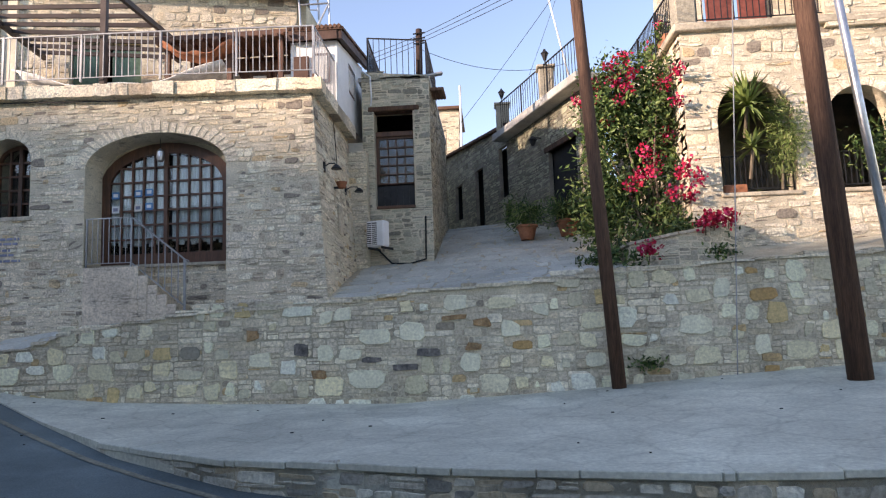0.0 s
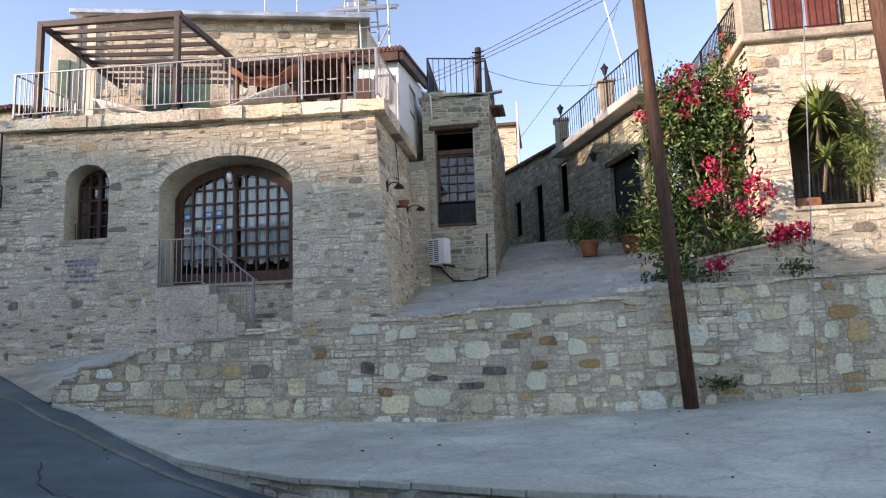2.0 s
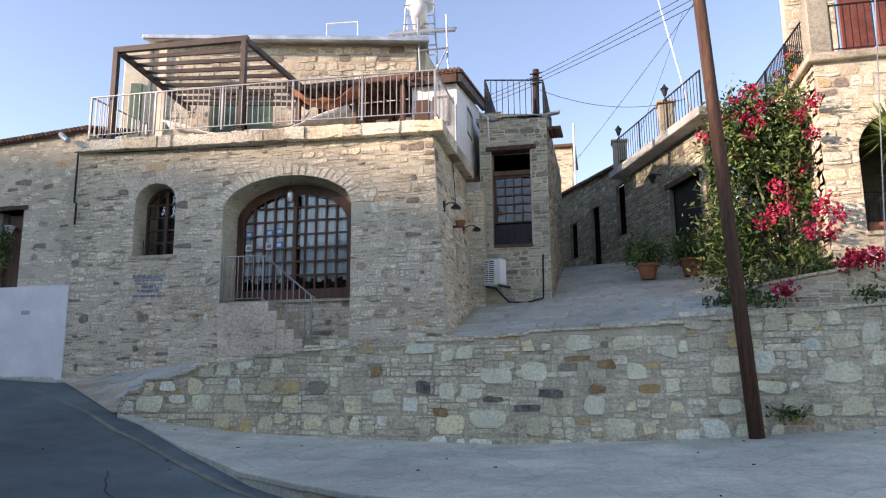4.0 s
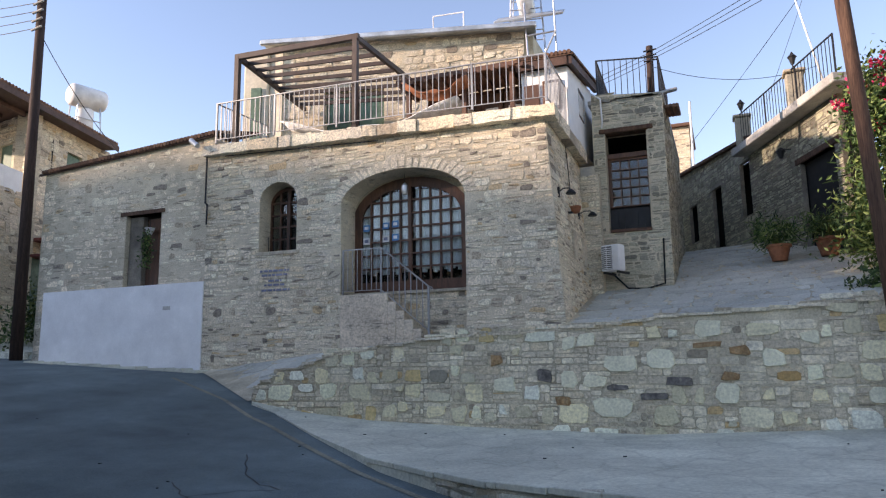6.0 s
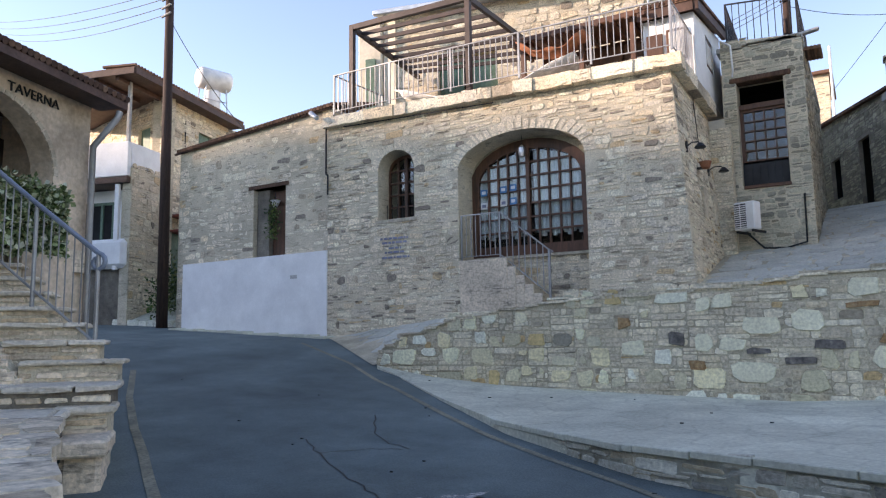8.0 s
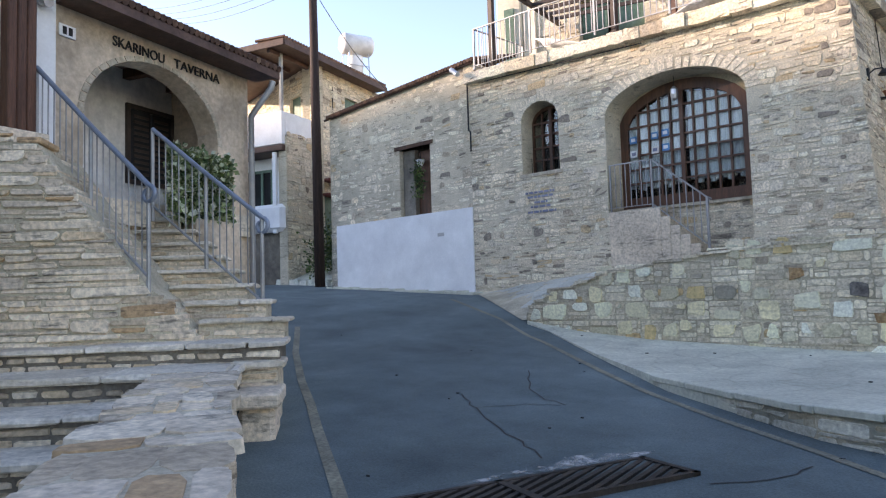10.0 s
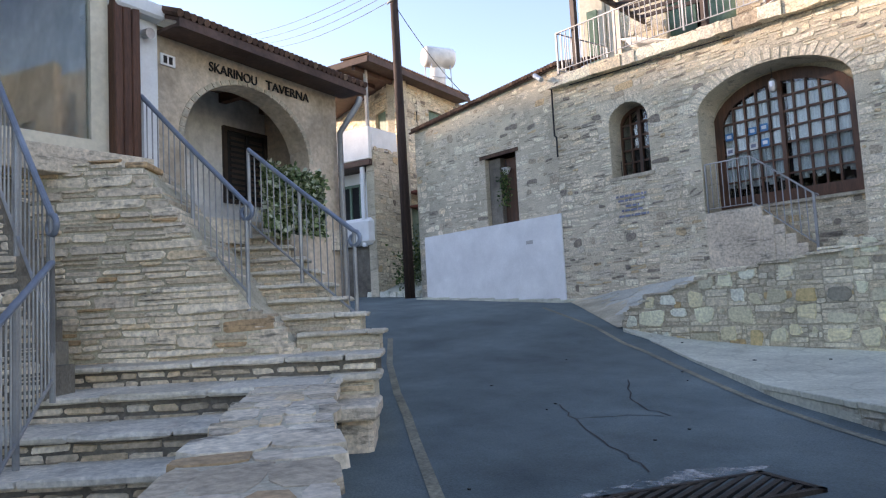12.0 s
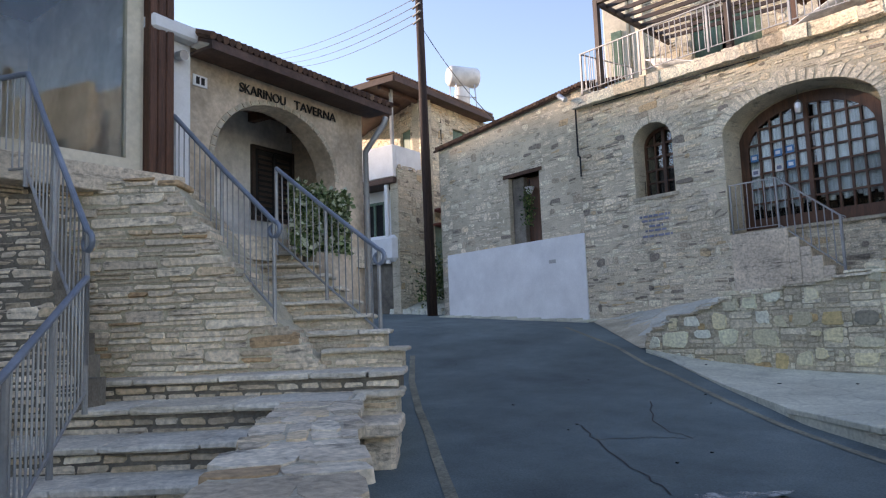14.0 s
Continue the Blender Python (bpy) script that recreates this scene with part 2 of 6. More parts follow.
M["yucca_leaf"] = material("yellow_green_blade", [(0, (.12, .18, .05)), (.5, (.20, .26, .08)), (.9, (.32, .36, .14))], by="island", rough=.5, grain=(12, .2), bump=0)
M["flower"] = material("pink_red_petal", [(0, (0.410, 0.010, 0.040)), (.4, (0.508, 0.016, 0.072)), (.75, (0.558, 0.048, 0.136))], by="island", rough=.6, grain=(12, .2), bump=0)
M["bark"] = material("grey_brown_bark", [(.3, (.13, .10, .07)), (.7, (.22, .18, .13))], grain=(20, .4), bump=.5)
M["black"] = material("black_rubber", [(.3, (.012, .012, .013)), (.7, (.022, .022, .024))], rough=.6, grain=(20, .1), bump=0)
M["lettering"] = material("dark_letter_paint", [(.3, (.014, .012, .012)), (.7, (.024, .02, .02))], rough=.6, grain=(20, .1), bump=0)
M["sign_blue"] = material("faded_blue_paint", [(.3, (0.170, 0.192, 0.275)), (.7, (0.272, 0.288, 0.375))], rough=.7, grain=(20, .3), bump=0)
M["sign_card"] = material("blue_sticker", [(.3, (.05, .20, .42)), (.7, (.08, .28, .52))], rough=.5, grain=(20, .1), bump=0)
M["yellow_line"] = material("worn_yellow_paint", [(.3, (0.179, 0.175, 0.138)), (.7, (0.304, 0.287, 0.207))], grain=(30, .4), stain=(.8, .2), bump=.2)
M["green_paint"] = material("green_shutter_paint", [(.3, (.10, .17, .12)), (.7, (.15, .23, .17))], rough=.6, grain=(14, .2), bump=.1)
M["red_paint"] = material("red_painted_wood", [(.3, (0.160, 0.045, 0.036)), (.7, (0.232, 0.072, 0.054))], rough=.6, grain=(14, .2), bump=.1)
M["cast_iron"] = material("rusty_cast_iron", [(.3, (.030, .028, .027)), (.7, (.075, .060, .050))], rough=.6, metal=.6, grain=(30, .3), bump=.3)


def glass_material(name):
    m = bpy.data.materials.new(name)
    m.use_nodes = True
    nt = m.node_tree
    nt.nodes.clear()
    out, mix = nt.nodes.new("ShaderNodeOutputMaterial"), nt.nodes.new("ShaderNodeMixShader")
    clear, gloss, fr = nt.nodes.new("ShaderNodeBsdfTransparent"), nt.nodes.new("ShaderNodeBsdfGlossy"), nt.nodes.new("ShaderNodeLayerWeight")
    clear.inputs[0].default_value = (.88, .92, .92, 1)
    gloss.inputs["Roughness"].default_value = .03
    fr.inputs["Blend"].default_value = .5
    pw, sc = nt.nodes.new("ShaderNodeMath"), nt.nodes.new("ShaderNodeMath")
    pw.operation, sc.operation = "POWER", "MULTIPLY_ADD"
    pw.inputs[1].default_value = 4.0
    sc.inputs[1].default_value, sc.inputs[2].default_value = .8, .05
    nt.links.new(fr.outputs["Facing"], pw.inputs[0])
    nt.links.new(pw.outputs[0], sc.inputs[0])
    nt.links.new(sc.outputs[0], mix.inputs[0])
    nt.links.new(clear.outputs[0], mix.inputs[1])
    nt.links.new(gloss.outputs[0], mix.inputs[2])
    nt.links.new(mix.outputs[0], out.inputs[0])
    return m


M["glass"] = glass_material("window_glass")


def patchy_material(name, col, lo, hi):
    """A broken film of cement: noise decides where it covers the road."""
    m = bpy.data.materials.new(name)
    m.use_nodes = True
    nt = m.node_tree
    b = nt.nodes["Principled BSDF"]
    b.inputs["Base Color"].default_value, b.inputs["Roughness"].default_value = (*col, 1), .9
    geo, n, mr = nt.nodes.new("ShaderNodeNewGeometry"), nt.nodes.new("ShaderNodeTexNoise"), nt.nodes.new("ShaderNodeMapRange")
    n.inputs["Scale"].default_value, n.inputs["Detail"].default_value, n.inputs["Roughness"].default_value = 7.0, 9.0, .72
    mr.inputs["From Min"].default_value, mr.inputs["From Max"].default_value = lo, hi
    nt.links.new(geo.outputs["Position"], n.inputs["Vector"])
    nt.links.new(n.outputs[0], mr.inputs["Value"])
    nt.links.new(mr.outputs[0], b.inputs["Alpha"])
    return m


M["splash"] = patchy_material("cement_splash", (.42, .42, .40), .46, .66)


# ---- mesh helpers ----
def link(name, me, mat, parent=None, label="", smooth=False):
    ob = new(name, me)
    me.materials.append(M[mat])
    if smooth:
        me.shade_smooth()
    if parent is not None:
        ob.parent = parent
    if label:
        ob["label"] = label
    return ob


def part(name, bm, mat, parent=None, label="", smooth=False):
    me = bpy.data.meshes.new(name)
    bm.to_mesh(me)
    bm.free()
    return link(name, me, mat, parent, label, smooth)


def raw(name, verts, faces, mat, parent=None, label="", smooth=False):
    me = bpy.data.meshes.new(name)
    me.from_pydata([tuple(v) for v in verts], [], faces)
    me.update()
    return link(name, me, mat, parent, label, smooth)


def thing(name, label, category, group="", at=(0, 0, 0)):
    ob = new(name)
    ob.location = at
    return tagged(ob, label, category, group)


def add_box(bm, lo, hi, m=None, bevel=0.0):
    lo, hi = Vector(lo), Vector(hi)
    r = bmesh.ops.create_cube(bm, size=1)
    vs = r["verts"]
    for v in vs:
        v.co = Vector([(lo[k] + hi[k]) / 2 + v.co[k] * (hi[k] - lo[k]) for k in range(3)])
    if bevel:
        es = list({e for v in vs for e in v.link_edges})
        rb = bmesh.ops.bevel(bm, geom=es, offset=bevel, segments=1, affect="EDGES")
        vs = list({v for f in rb["faces"] for v in f.verts} | {v for v in vs if v.is_valid})
    if m is not None:
        bmesh.ops.transform(bm, matrix=m, verts=vs)
    return bm


def box(lo, hi, m=None, bevel=0.0):
    return add_box(bmesh.new(), lo, hi, m, bevel)


def add_rod(bm, a, b, r1, r2=None, n=8):
    a, b = Vector(a), Vector(b)
    d = b - a
    m = Matrix.Translation((a + b) / 2) @ d.to_track_quat("Z", "Y").to_matrix().to_4x4()
    bmesh.ops.create_cone(bm, cap_ends=True, segments=n, radius1=r1, radius2=r1 if r2 is None else r2, depth=d.length, matrix=m)
    return bm


def rod(a, b, r1, r2=None, n=8):
    return add_rod(bmesh.new(), a, b, r1, r2, n)


def add_bar(bm, a, b, w, h=None):
    """A square bar from a to b."""
    a, b = Vector(a), Vector(b)
    d = b - a
    h = w if h is None else h
    m = Matrix.Translation(a) @ d.to_track_quat("Y", "Z").to_matrix().to_4x4()
    return add_box(bm, (-w / 2, 0, -h / 2), (w / 2, d.length, h / 2), m)


def bar(a, b, w, h=None):
    return add_bar(bmesh.new(), a, b, w, h)


def lathe(profile, n=20):
    bm = bmesh.new()
    rings = []
    for r, z in profile:
        rings.append([bm.verts.new((r * math.cos(2 * math.pi * k / n), r * math.sin(2 * math.pi * k / n), z)) for k in range(n)])
    for a, b in zip(rings, rings[1:]):
        for k in range(n):
            bm.faces.new((a[k], a[(k + 1) % n], b[(k + 1) % n], b[k]))
    bm.faces.new(rings[0][::-1])
    bm.faces.new(rings[-1])
    return bm


def tube(name, points, radius, mat, parent=None, label=""):
    cu = bpy.data.curves.new(name, "CURVE")
    cu.dimensions, cu.bevel_depth, cu.bevel_resolution = "3D", radius, 2
    sp = cu.splines.new("POLY")
    sp.points.add(len(points) - 1)
    for p, q in zip(sp.points, points):
        p.co = (*q, 1)
    cu.use_fill_caps = True
    cu.materials.append(M[mat])
    ob = new(name, cu)
    if parent is not None:
        ob.parent = parent
    if label:
        ob["label"] = label
    return ob


class Face:
    """A vertical plane: origin o on the ground plan, s along d, outward normal to the right of d turned to the viewer."""

    def __init__(self, o, d):
        self.o = Vector((o[0], o[1], 0))
        self.d = Vector((d[0], d[1], 0)).normalized()
        self.n = Vector((self.d.y, -self.d.x, 0))
        self.lean = 0.0   # metres that the face goes back for each metre of height

    def p(self, s, z, out=0.0):
        return self.o + self.d * s + self.n * (out - self.lean * (z - 2)) + Vector((0, 0, z))

    def m(self):
        return Matrix((( self.d.x, -self.n.x, 0, self.o.x), (self.d.y, -self.n.y, 0, self.o.y), (0, 0, 1, 0), (0, 0, 0, 1)))


def arch_loop(s0, s1, z0, zs, zc, n=14):
    """An opening with a round or flat arch: sill z0, springing zs, crown zc."""
    c, w = (s0 + s1) / 2, (s1 - s0) / 2
    pts = [(s0, z0), (s1, z0)]
    pts += [(c + w * math.cos(math.pi * k / n), zs + (zc - zs) * math.sin(math.pi * k / n)) for k in range(n + 1)]
    return pts


def rect_loop(s0, s1, z0, z1):
    return [(s0, z0), (s1, z0), (s1, z1), (s0, z1)]


def slab(face, loops, back, front=0.0):
    """A wall sheet with openings; returns verts and faces. back: depth behind the face."""
    from mathutils import geometry
    flat = [p for l in loops for p in l]
    tris = geometry.tessellate_polygon([[Vector((s, z, 0)) for s, z in l] for l in loops])
    n = len(flat)
    verts = [face.p(s, z, front) for s, z in flat] + [face.p(s, z, -back) for s, z in flat]
    faces = [tuple(t) for t in tris] + [tuple(i + n for i in reversed(t)) for t in tris]
    k = 0
    for l in loops:
        for i in range(len(l)):
            a, b = k + i, k + (i + 1) % len(l)
            faces.append((a, b, b + n, a + n))
        k += len(l)
    return verts, faces


def spans(loops, z):
    xs = []
    for l in loops:
        for (s0, z0), (s1, z1) in zip(l, l[1:] + l[:1]):
            if (z0 <= z) != (z1 <= z):
                xs.append(s0 + (z - z0) / (z1 - z0) * (s1 - s0))
    xs.sort()
    return list(zip(xs[::2], xs[1::2]))


def one_stone(face, s, z, w, h, rnd, gap, proud, cham, jit):
    """A facing stone with eight uneven corners: back ring, then front ring."""
    g, pr = gap / 2, rnd.uniform(*proud)
    quad = []
    for ds, dz in ((g, g), (w - g, g), (w - g, h - g), (g, h - g)):
        quad.append((s + ds + rnd.uniform(-jit, jit) * min(1, w / .15), z + dz + rnd.uniform(-jit, jit) * min(1, h / .14)))
    pts = []
    for k in range(4):
        (a0, b0), (a1, b1) = quad[k], quad[(k + 1) % 4]
        e = max(.02, math.hypot(a1 - a0, b1 - b0))
        cut = min(.4, min(w, h) * .42 / e)
        for t in (rnd.uniform(.1, 1) * cut, 1 - rnd.uniform(.1, 1) * cut):
            pts.append((a0 + (a1 - a0) * t, b0 + (b1 - b0) * t + (rnd.uniform(-.25, .25) * jit if k % 2 == 0 else 0)))
    cs, cz = s + w / 2, z + h / 2
    back = [face.p(ps, pz, -.012) for ps, pz in pts]
    c = min(cham, w * .2, h * .2)
    fr = [face.p(ps + (cs - ps) / max(.01, w) * c * 2, pz + (cz - pz) / max(.01, h) * c * 2, pr + rnd.uniform(-.004, .004)) for ps, pz in pts]
    return back + fr


def stones(face, loops, seed, course=(.06, .16), width=(.10, .42), gap=.007, proud=(.0, .011), wave=.04, cham=.012, split=.55, jit=.022):
    """Rough courses of uneven stones that cover the wall; a list of eight corners each."""
    rnd = random.Random(seed)
    zs = [z for l in loops[:1] for _, z in l]
    z, top = min(zs), max(zs)
    out = []
    while z < top - .03:
        h = rnd.uniform(*course)
        for a, b in spans(loops, min(z + h / 2, top - .005)):
            s = a
            while s < b - .02:
                w = rnd.uniform(*width) * rnd.uniform(.75, 1.25)
                if b - (s + w) < width[0] * .7:
                    w = b - s
                w = min(w, b - s)
                q = noise.noise((s * .6, z * 1.3, seed * 3.1)) * wave
                k = 1
                if rnd.random() < split and h > .08:
                    k = 2 if h < .15 or rnd.random() < .6 else 3
                cuts = [0] + sorted(rnd.uniform(.3, .7) if k == 2 else (i + 1) / k + rnd.uniform(-.08, .08) for i in range(k - 1)) + [1]
                for c0, c1 in zip(cuts, cuts[1:]):
                    hs = h * (c1 - c0)
                    if w > .34 and hs < .1 and rnd.random() < .5:
                        m = rnd.uniform(.35, .65) * w
                        out.append(one_stone(face, s, z + h * c0 + q, m, hs, rnd, gap, proud, cham, jit))
                        out.append(one_stone(face, s + m, z + h * c0 + q, w - m, hs, rnd, gap, proud, cham, jit))
                    else:
                        out.append(one_stone(face, s, z + h * c0 + q, w, hs, rnd, gap, proud, cham, jit))
                s += w
        z += h
    return out


def round_stone(ring, low, high, rnd, cham=.014, jit=.02):
    """An eight-cornered block: corners cut, edges bulged. ring: four corners in order; low, high: offsets of its back and front."""
    mid = sum(ring, Vector()) / 4
    pts = []
    for k in range(4):
        a, b = ring[k], ring[(k + 1) % 4]
        t0, t1 = rnd.uniform(.06, .3), rnd.uniform(.7, .94)
        for t in (t0, t1):
            p = a.lerp(b, t)
            e = (b - a).length
            pts.append(p + (p - mid).normalized() * rnd.uniform(-jit, jit) * min(1, e / .2))
    top = [p + high + (mid - p).normalized() * cham for p in pts]
    return [p + low for p in pts] + top


def stone_faces(q):
    n = len(q) // 2
    return [tuple(range(n, 2 * n))] + [(k, (k + 1) % n, n + (k + 1) % n, n + k) for k in range(n)]


STONE_FACES = [(4, 5, 6, 7), (0, 1, 5, 4), (1, 2, 6, 5), (2, 3, 7, 6), (3, 0, 4, 7)]


def stone_mesh(name, sts, mat, parent, label=""):
    verts, faces = [], []
    for q in sts:
        k = len(verts)
        verts += q
        faces += [tuple(i + k for i in f) for f in stone_faces(q)]
    ob = raw(name, verts, faces, mat, parent, label)
    ob["kind"] = "stuff"
    return ob


def inside(loop, s, z):
    hit = False
    for (s0, z0), (s1, z1) in zip(loop, loop[1:] + loop[:1]):
        if (z0 > z) != (z1 > z) and s < s0 + (z - z0) / (z1 - z0) * (s1 - s0):
            hit = not hit
    return hit


def masonry(name, face, loops, thick, parent, mat="stone", joint="mortar_pale", seed=1, pieces=None, piece_mat=None, clear=(), **kw):
    """A wall sheet with its facing stones; those inside pieces (s0, s1, z0, z1) are single objects, 300 at most.
    clear: loops round arches that the arch stones fill."""
    v, f = slab(face, loops, thick)
    w = raw(name, v, f, joint, parent)
    rest = []
    single = []
    shut = list(loops[1:]) + list(clear)
    for q in stones(face, loops, seed, **kw):
        d = q[0] - face.o
        s, z = d.dot(face.d), q[0].z
        if shut:
            ring = [((p - face.o).dot(face.d), p.z) for p in q[len(q) // 2:]]
            mid = (sum(r[0] for r in ring) / len(ring), sum(r[1] for r in ring) / len(ring))
            if any(inside(l, *r) for l in loops[1:] for r in ring) or any(inside(l, *mid) for l in clear):
                continue
        if pieces and len(single) < 300 and pieces[0] < s < pieces[1] and pieces[2] < z < pieces[3]:
            single.append(q)
        else:
            rest.append(q)
    stone_mesh("stone_facing", rest, mat, w)
    LATER.extend((q, piece_mat, w) for q in single)
    return w


LATER = []


def voussoirs(face, s0, s1, zs, zc, n, rise, parent, mat="stone", out=.012, seed=1):
    """A ring of single wedge stones round an arch."""
    rn = random.Random(seed)
    c, w, h = (s0 + s1) / 2, (s1 - s0) / 2, zc - zs
    cuts = [math.pi * (k + (rn.uniform(-.25, .25) if 0 < k < n else 0)) / n for k in range(n + 1)]
    for a0, a1 in zip(cuts, cuts[1:]):
        t, q = rise * rn.uniform(.75, 1.15), []
        for o in (-.02, out + rn.uniform(-.008, .006)):
            for a, r in ((a0 + .015, 0.0), (a1 - .015, 0.0), (a1 - .02, t), (a0 + .02, t)):
                q.append(face.p(c + (w + r) * math.cos(a), zs + (h + r) * math.sin(a), o))
        raw("arch_stone", q, STONE_FACES, mat, parent)


# ---- ground ----
def lerp(x, pts):
    if x <= pts[0][0]:
        return pts[0][1]
    for (a, za), (b, zb) in zip(pts, pts[1:]):
        if x <= b:
            return za + (zb - za) * (x - a) / (b - a)
    return pts[-1][1]


SLOPE = [(-60, -3), (-20, -.5), (0, 0), (4.5, .16), (7, .29), (11, .68), (14.8, 1.33), (19, 1.65), (24, 1.95), (40, 3), (80, 5)]


def road_z(x, y):
    return lerp(-.77 * x + .63 * y, SLOPE)


def sheet(name, xs, ys, height, mat, parent=None, start=None):
    verts, faces = [], []
    for y in ys:
        for x in xs:
            xx = x if start is None else start(x, y)
            verts.append((xx, y, height(xx, y)))
    n = len(xs)
    for j in range(len(ys) - 1):
        for i in range(n - 1):
            faces.append((j * n + i, j * n + i + 1, (j + 1) * n + i + 1, (j + 1) * n + i))
    return raw(name, verts, faces, mat, parent, smooth=True)


far = [-1500, -600, -250, -120, -70, -45, -30, -20, -10, 0, 10, 20, 30, 45, 70, 120, 250, 600, 1500]
ground = tagged(sheet("ground", far, far, lambda x, y: road_z(max(-60, min(60, x)), max(-60, min(60, y))) - .25, "earth"), "dry brown earth beyond the houses and road", "ground", kind="structure")
FINE = lambda lo, a, c, hi: [lo + (a - lo) * k / 14 for k in range(14)] + [a + .25 * k for k in range(int((c - a) / .25))] + [c + (hi - c) * k / 14 for k in range(15)]
road = tagged(sheet("road", FINE(-45, -13, 5, 20), FINE(-22, 0, 14, 24), road_z, "asphalt"), "dark grey asphalt village road climbing a bend", "road", kind="structure")

LOW = [(-7.0, 10.22, .87), (-6.34, 9.95, .71), (-4.7, 8.55, .52), (-3.05, 7.22, .39), (-1.41, 6.13, .43), (-.45, 5.80, .45), (.48, 5.46, .45), (2.4, 5.02, .46), (5, 4.9, .5), (10, 5.0, .65), (22, 5.6, 1.1)]
HIGH = [(-7.05, 10.3, .88), (-6.0, 10.3, .71), (-4.8, 10.3, .60), (-3.1, 10.3, .53), (-.6, 10.3, .47), (1.8, 10.3, .58), (4.1, 10.3, .74), (6.2, 10.3, .85), (12, 10.3, 1.2), (22, 10.3, 1.7)]


def along(pts, x):
    return Vector((x, lerp(x, [(p[0], p[1]) for p in pts]), lerp(x, [(p[0], p[2]) for p in pts])))


def build_pavement():
    verts, faces = [], []
    n, k = 90, 10
    for i in range(n + 1):
        f = i / n
        a, b = along(LOW, -7.0 + 29 * f), along(HIGH, -7.05 + 29.05 * f)
        for j in range(k + 1):
            verts.append(a.lerp(b, j / k))
    for i in range(n):
        for j in range(k):
            q = i * (k + 1) + j
            faces.append((q, q + k + 1, q + k + 2, q + 1))
    for i in range(n):
        q, m = i * (k + 1), len(verts)
        verts += [verts[q] - Vector((0, 0, .3)), verts[q + k + 1] - Vector((0, 0, .3))]
        faces.append((m, m + 1, q + k + 1, q))
    return tagged(raw("pavement", verts, faces, "paving_worn"), "pale grey concrete pavement beside the road", "pavement", kind="structure")


pavement = build_pavement()


def build_kerb():
    """The low stone kerb wall under the pavement's road edge, with thin coping flags."""
    root = tagged(new("kerb"), "low stone kerb wall with pale coping slabs", "kerb", kind="structure")
    pts = [along(LOW, x) for x in (-3.4, -2.2, -1.41, -.45, .48, 1.4, 2.4, 3.7, 5, 7.5, 10, 14)]
    seed = 40
    for a, b in zip(pts, pts[1:]):
        f = Face((a.x, a.y), (b.x - a.x, b.y - a.y))
        L = (b - a).to_2d().length
        lo = min(road_z(a.x, a.y), road_z(b.x, b.y)) - .1
        loop = [(0, lo), (L, lo), (L, b.z - .055), (0, a.z - .055)]
        v, fc = slab(f, [loop], .2)
        core = raw("kerb_wall", v, fc, "mortar", root)
        stone_mesh("stone_facing", stones(f, [loop], seed, course=(.08, .15), width=(.14, .42), split=.25, gap=.010), "stone_kerb", core)
        seed += 1
        s = 0
        rnd = random.Random(seed)
        while s < L - .05:
            w = min(rnd.uniform(.5, 1.0), L - s)
            t = s / L
            z = a.z + (b.z - a.z) * (s + w / 2) / L
            part("coping_slab", box((s + .006, -.03, z - .055), (s + w - .006, .34, z + .006), f.m(), .008), "paving", root)
            s += w
    return root


build_kerb()

WALL_TOP = [(-7.07, .98), (-6.95, 1.17), (-6.33, 1.39), (-5.56, 1.61), (-4.52, 1.76), (-3.64, 1.86), (-1.8, 1.93), (-.18, 2.06), (1.9, 2.16), (3.9, 2.31), (5.7, 2.36), (8, 2.42), (14, 2.6)]
WALL_FOOT = [(-7.05, .75), (-6.0, .6), (-4.8, .5), (-3.1, .42), (-.6, .36), (1.8, .48), (4.1, .64), (6.2, .75), (14, 1.2)]
ALLEY_W = [(-14, 1.5), (-10.2, 1.26), (-8, .98), (-7, .95), (-6.3, 1.25), (-5.5, 1.48), (-4.5, 1.62), (-1.8, 1.80), (0, 1.93), (4, 2.2), (14, 2.45)]
ALLEY_B = [(-14, 1.5), (-10.1, 1.37), (-7, 1.75), (-2.1, 2.13), (0, 2.2), (3, 2.45), (14, 3.0)]
ALLEY_RISE = [(12.6, 0), (16.3, .95), (19.4, 1.84), (22, 2.46), (26, 2.9), (40, 3.4), (70, 4)]


def alley_z(x, y):
    if y < 12.6:
        t = (y - 10.4) / 2.2
        edge = min(1, max(0, (x + 7.1 + 3.0 * min(1, max(0, (y - 10.3) / 2.1))) / 1.2))
        return (lerp(x, ALLEY_W) * (1 - t) + lerp(x, ALLEY_B) * t) * edge + (road_z(x, y) + .015) * (1 - edge)
    return lerp(x, ALLEY_B) + lerp(y, ALLEY_RISE)


alley = tagged(sheet("alley_paving", [-10.2 + .6 * k for k in range(41)], [10.4, 10.65, 10.9, 11.15, 11.4, 11.7, 12, 12.3, 12.6] + [13.2 + .8 * k for k in range(60)], alley_z, "mortar",
                     start=lambda x, y: max(x, -7.1 - 3.0 * min(1, max(0, (y - 10.3) / 2.1)))), "grey stone paving of the steep alley", "paving", kind="structure")

rwall = tagged(new("retaining_wall"), "long rubble stone retaining wall in beige, grey and ochre", "wall", kind="structure")
RW = Face((0, 10.3), (1, 0))
RW_LOOP = [[*WALL_FOOT, *reversed(WALL_TOP)]]
v, f = slab(RW, RW_LOOP, .42)
rw_core = raw("wall_core", v, f, "mortar", rwall)

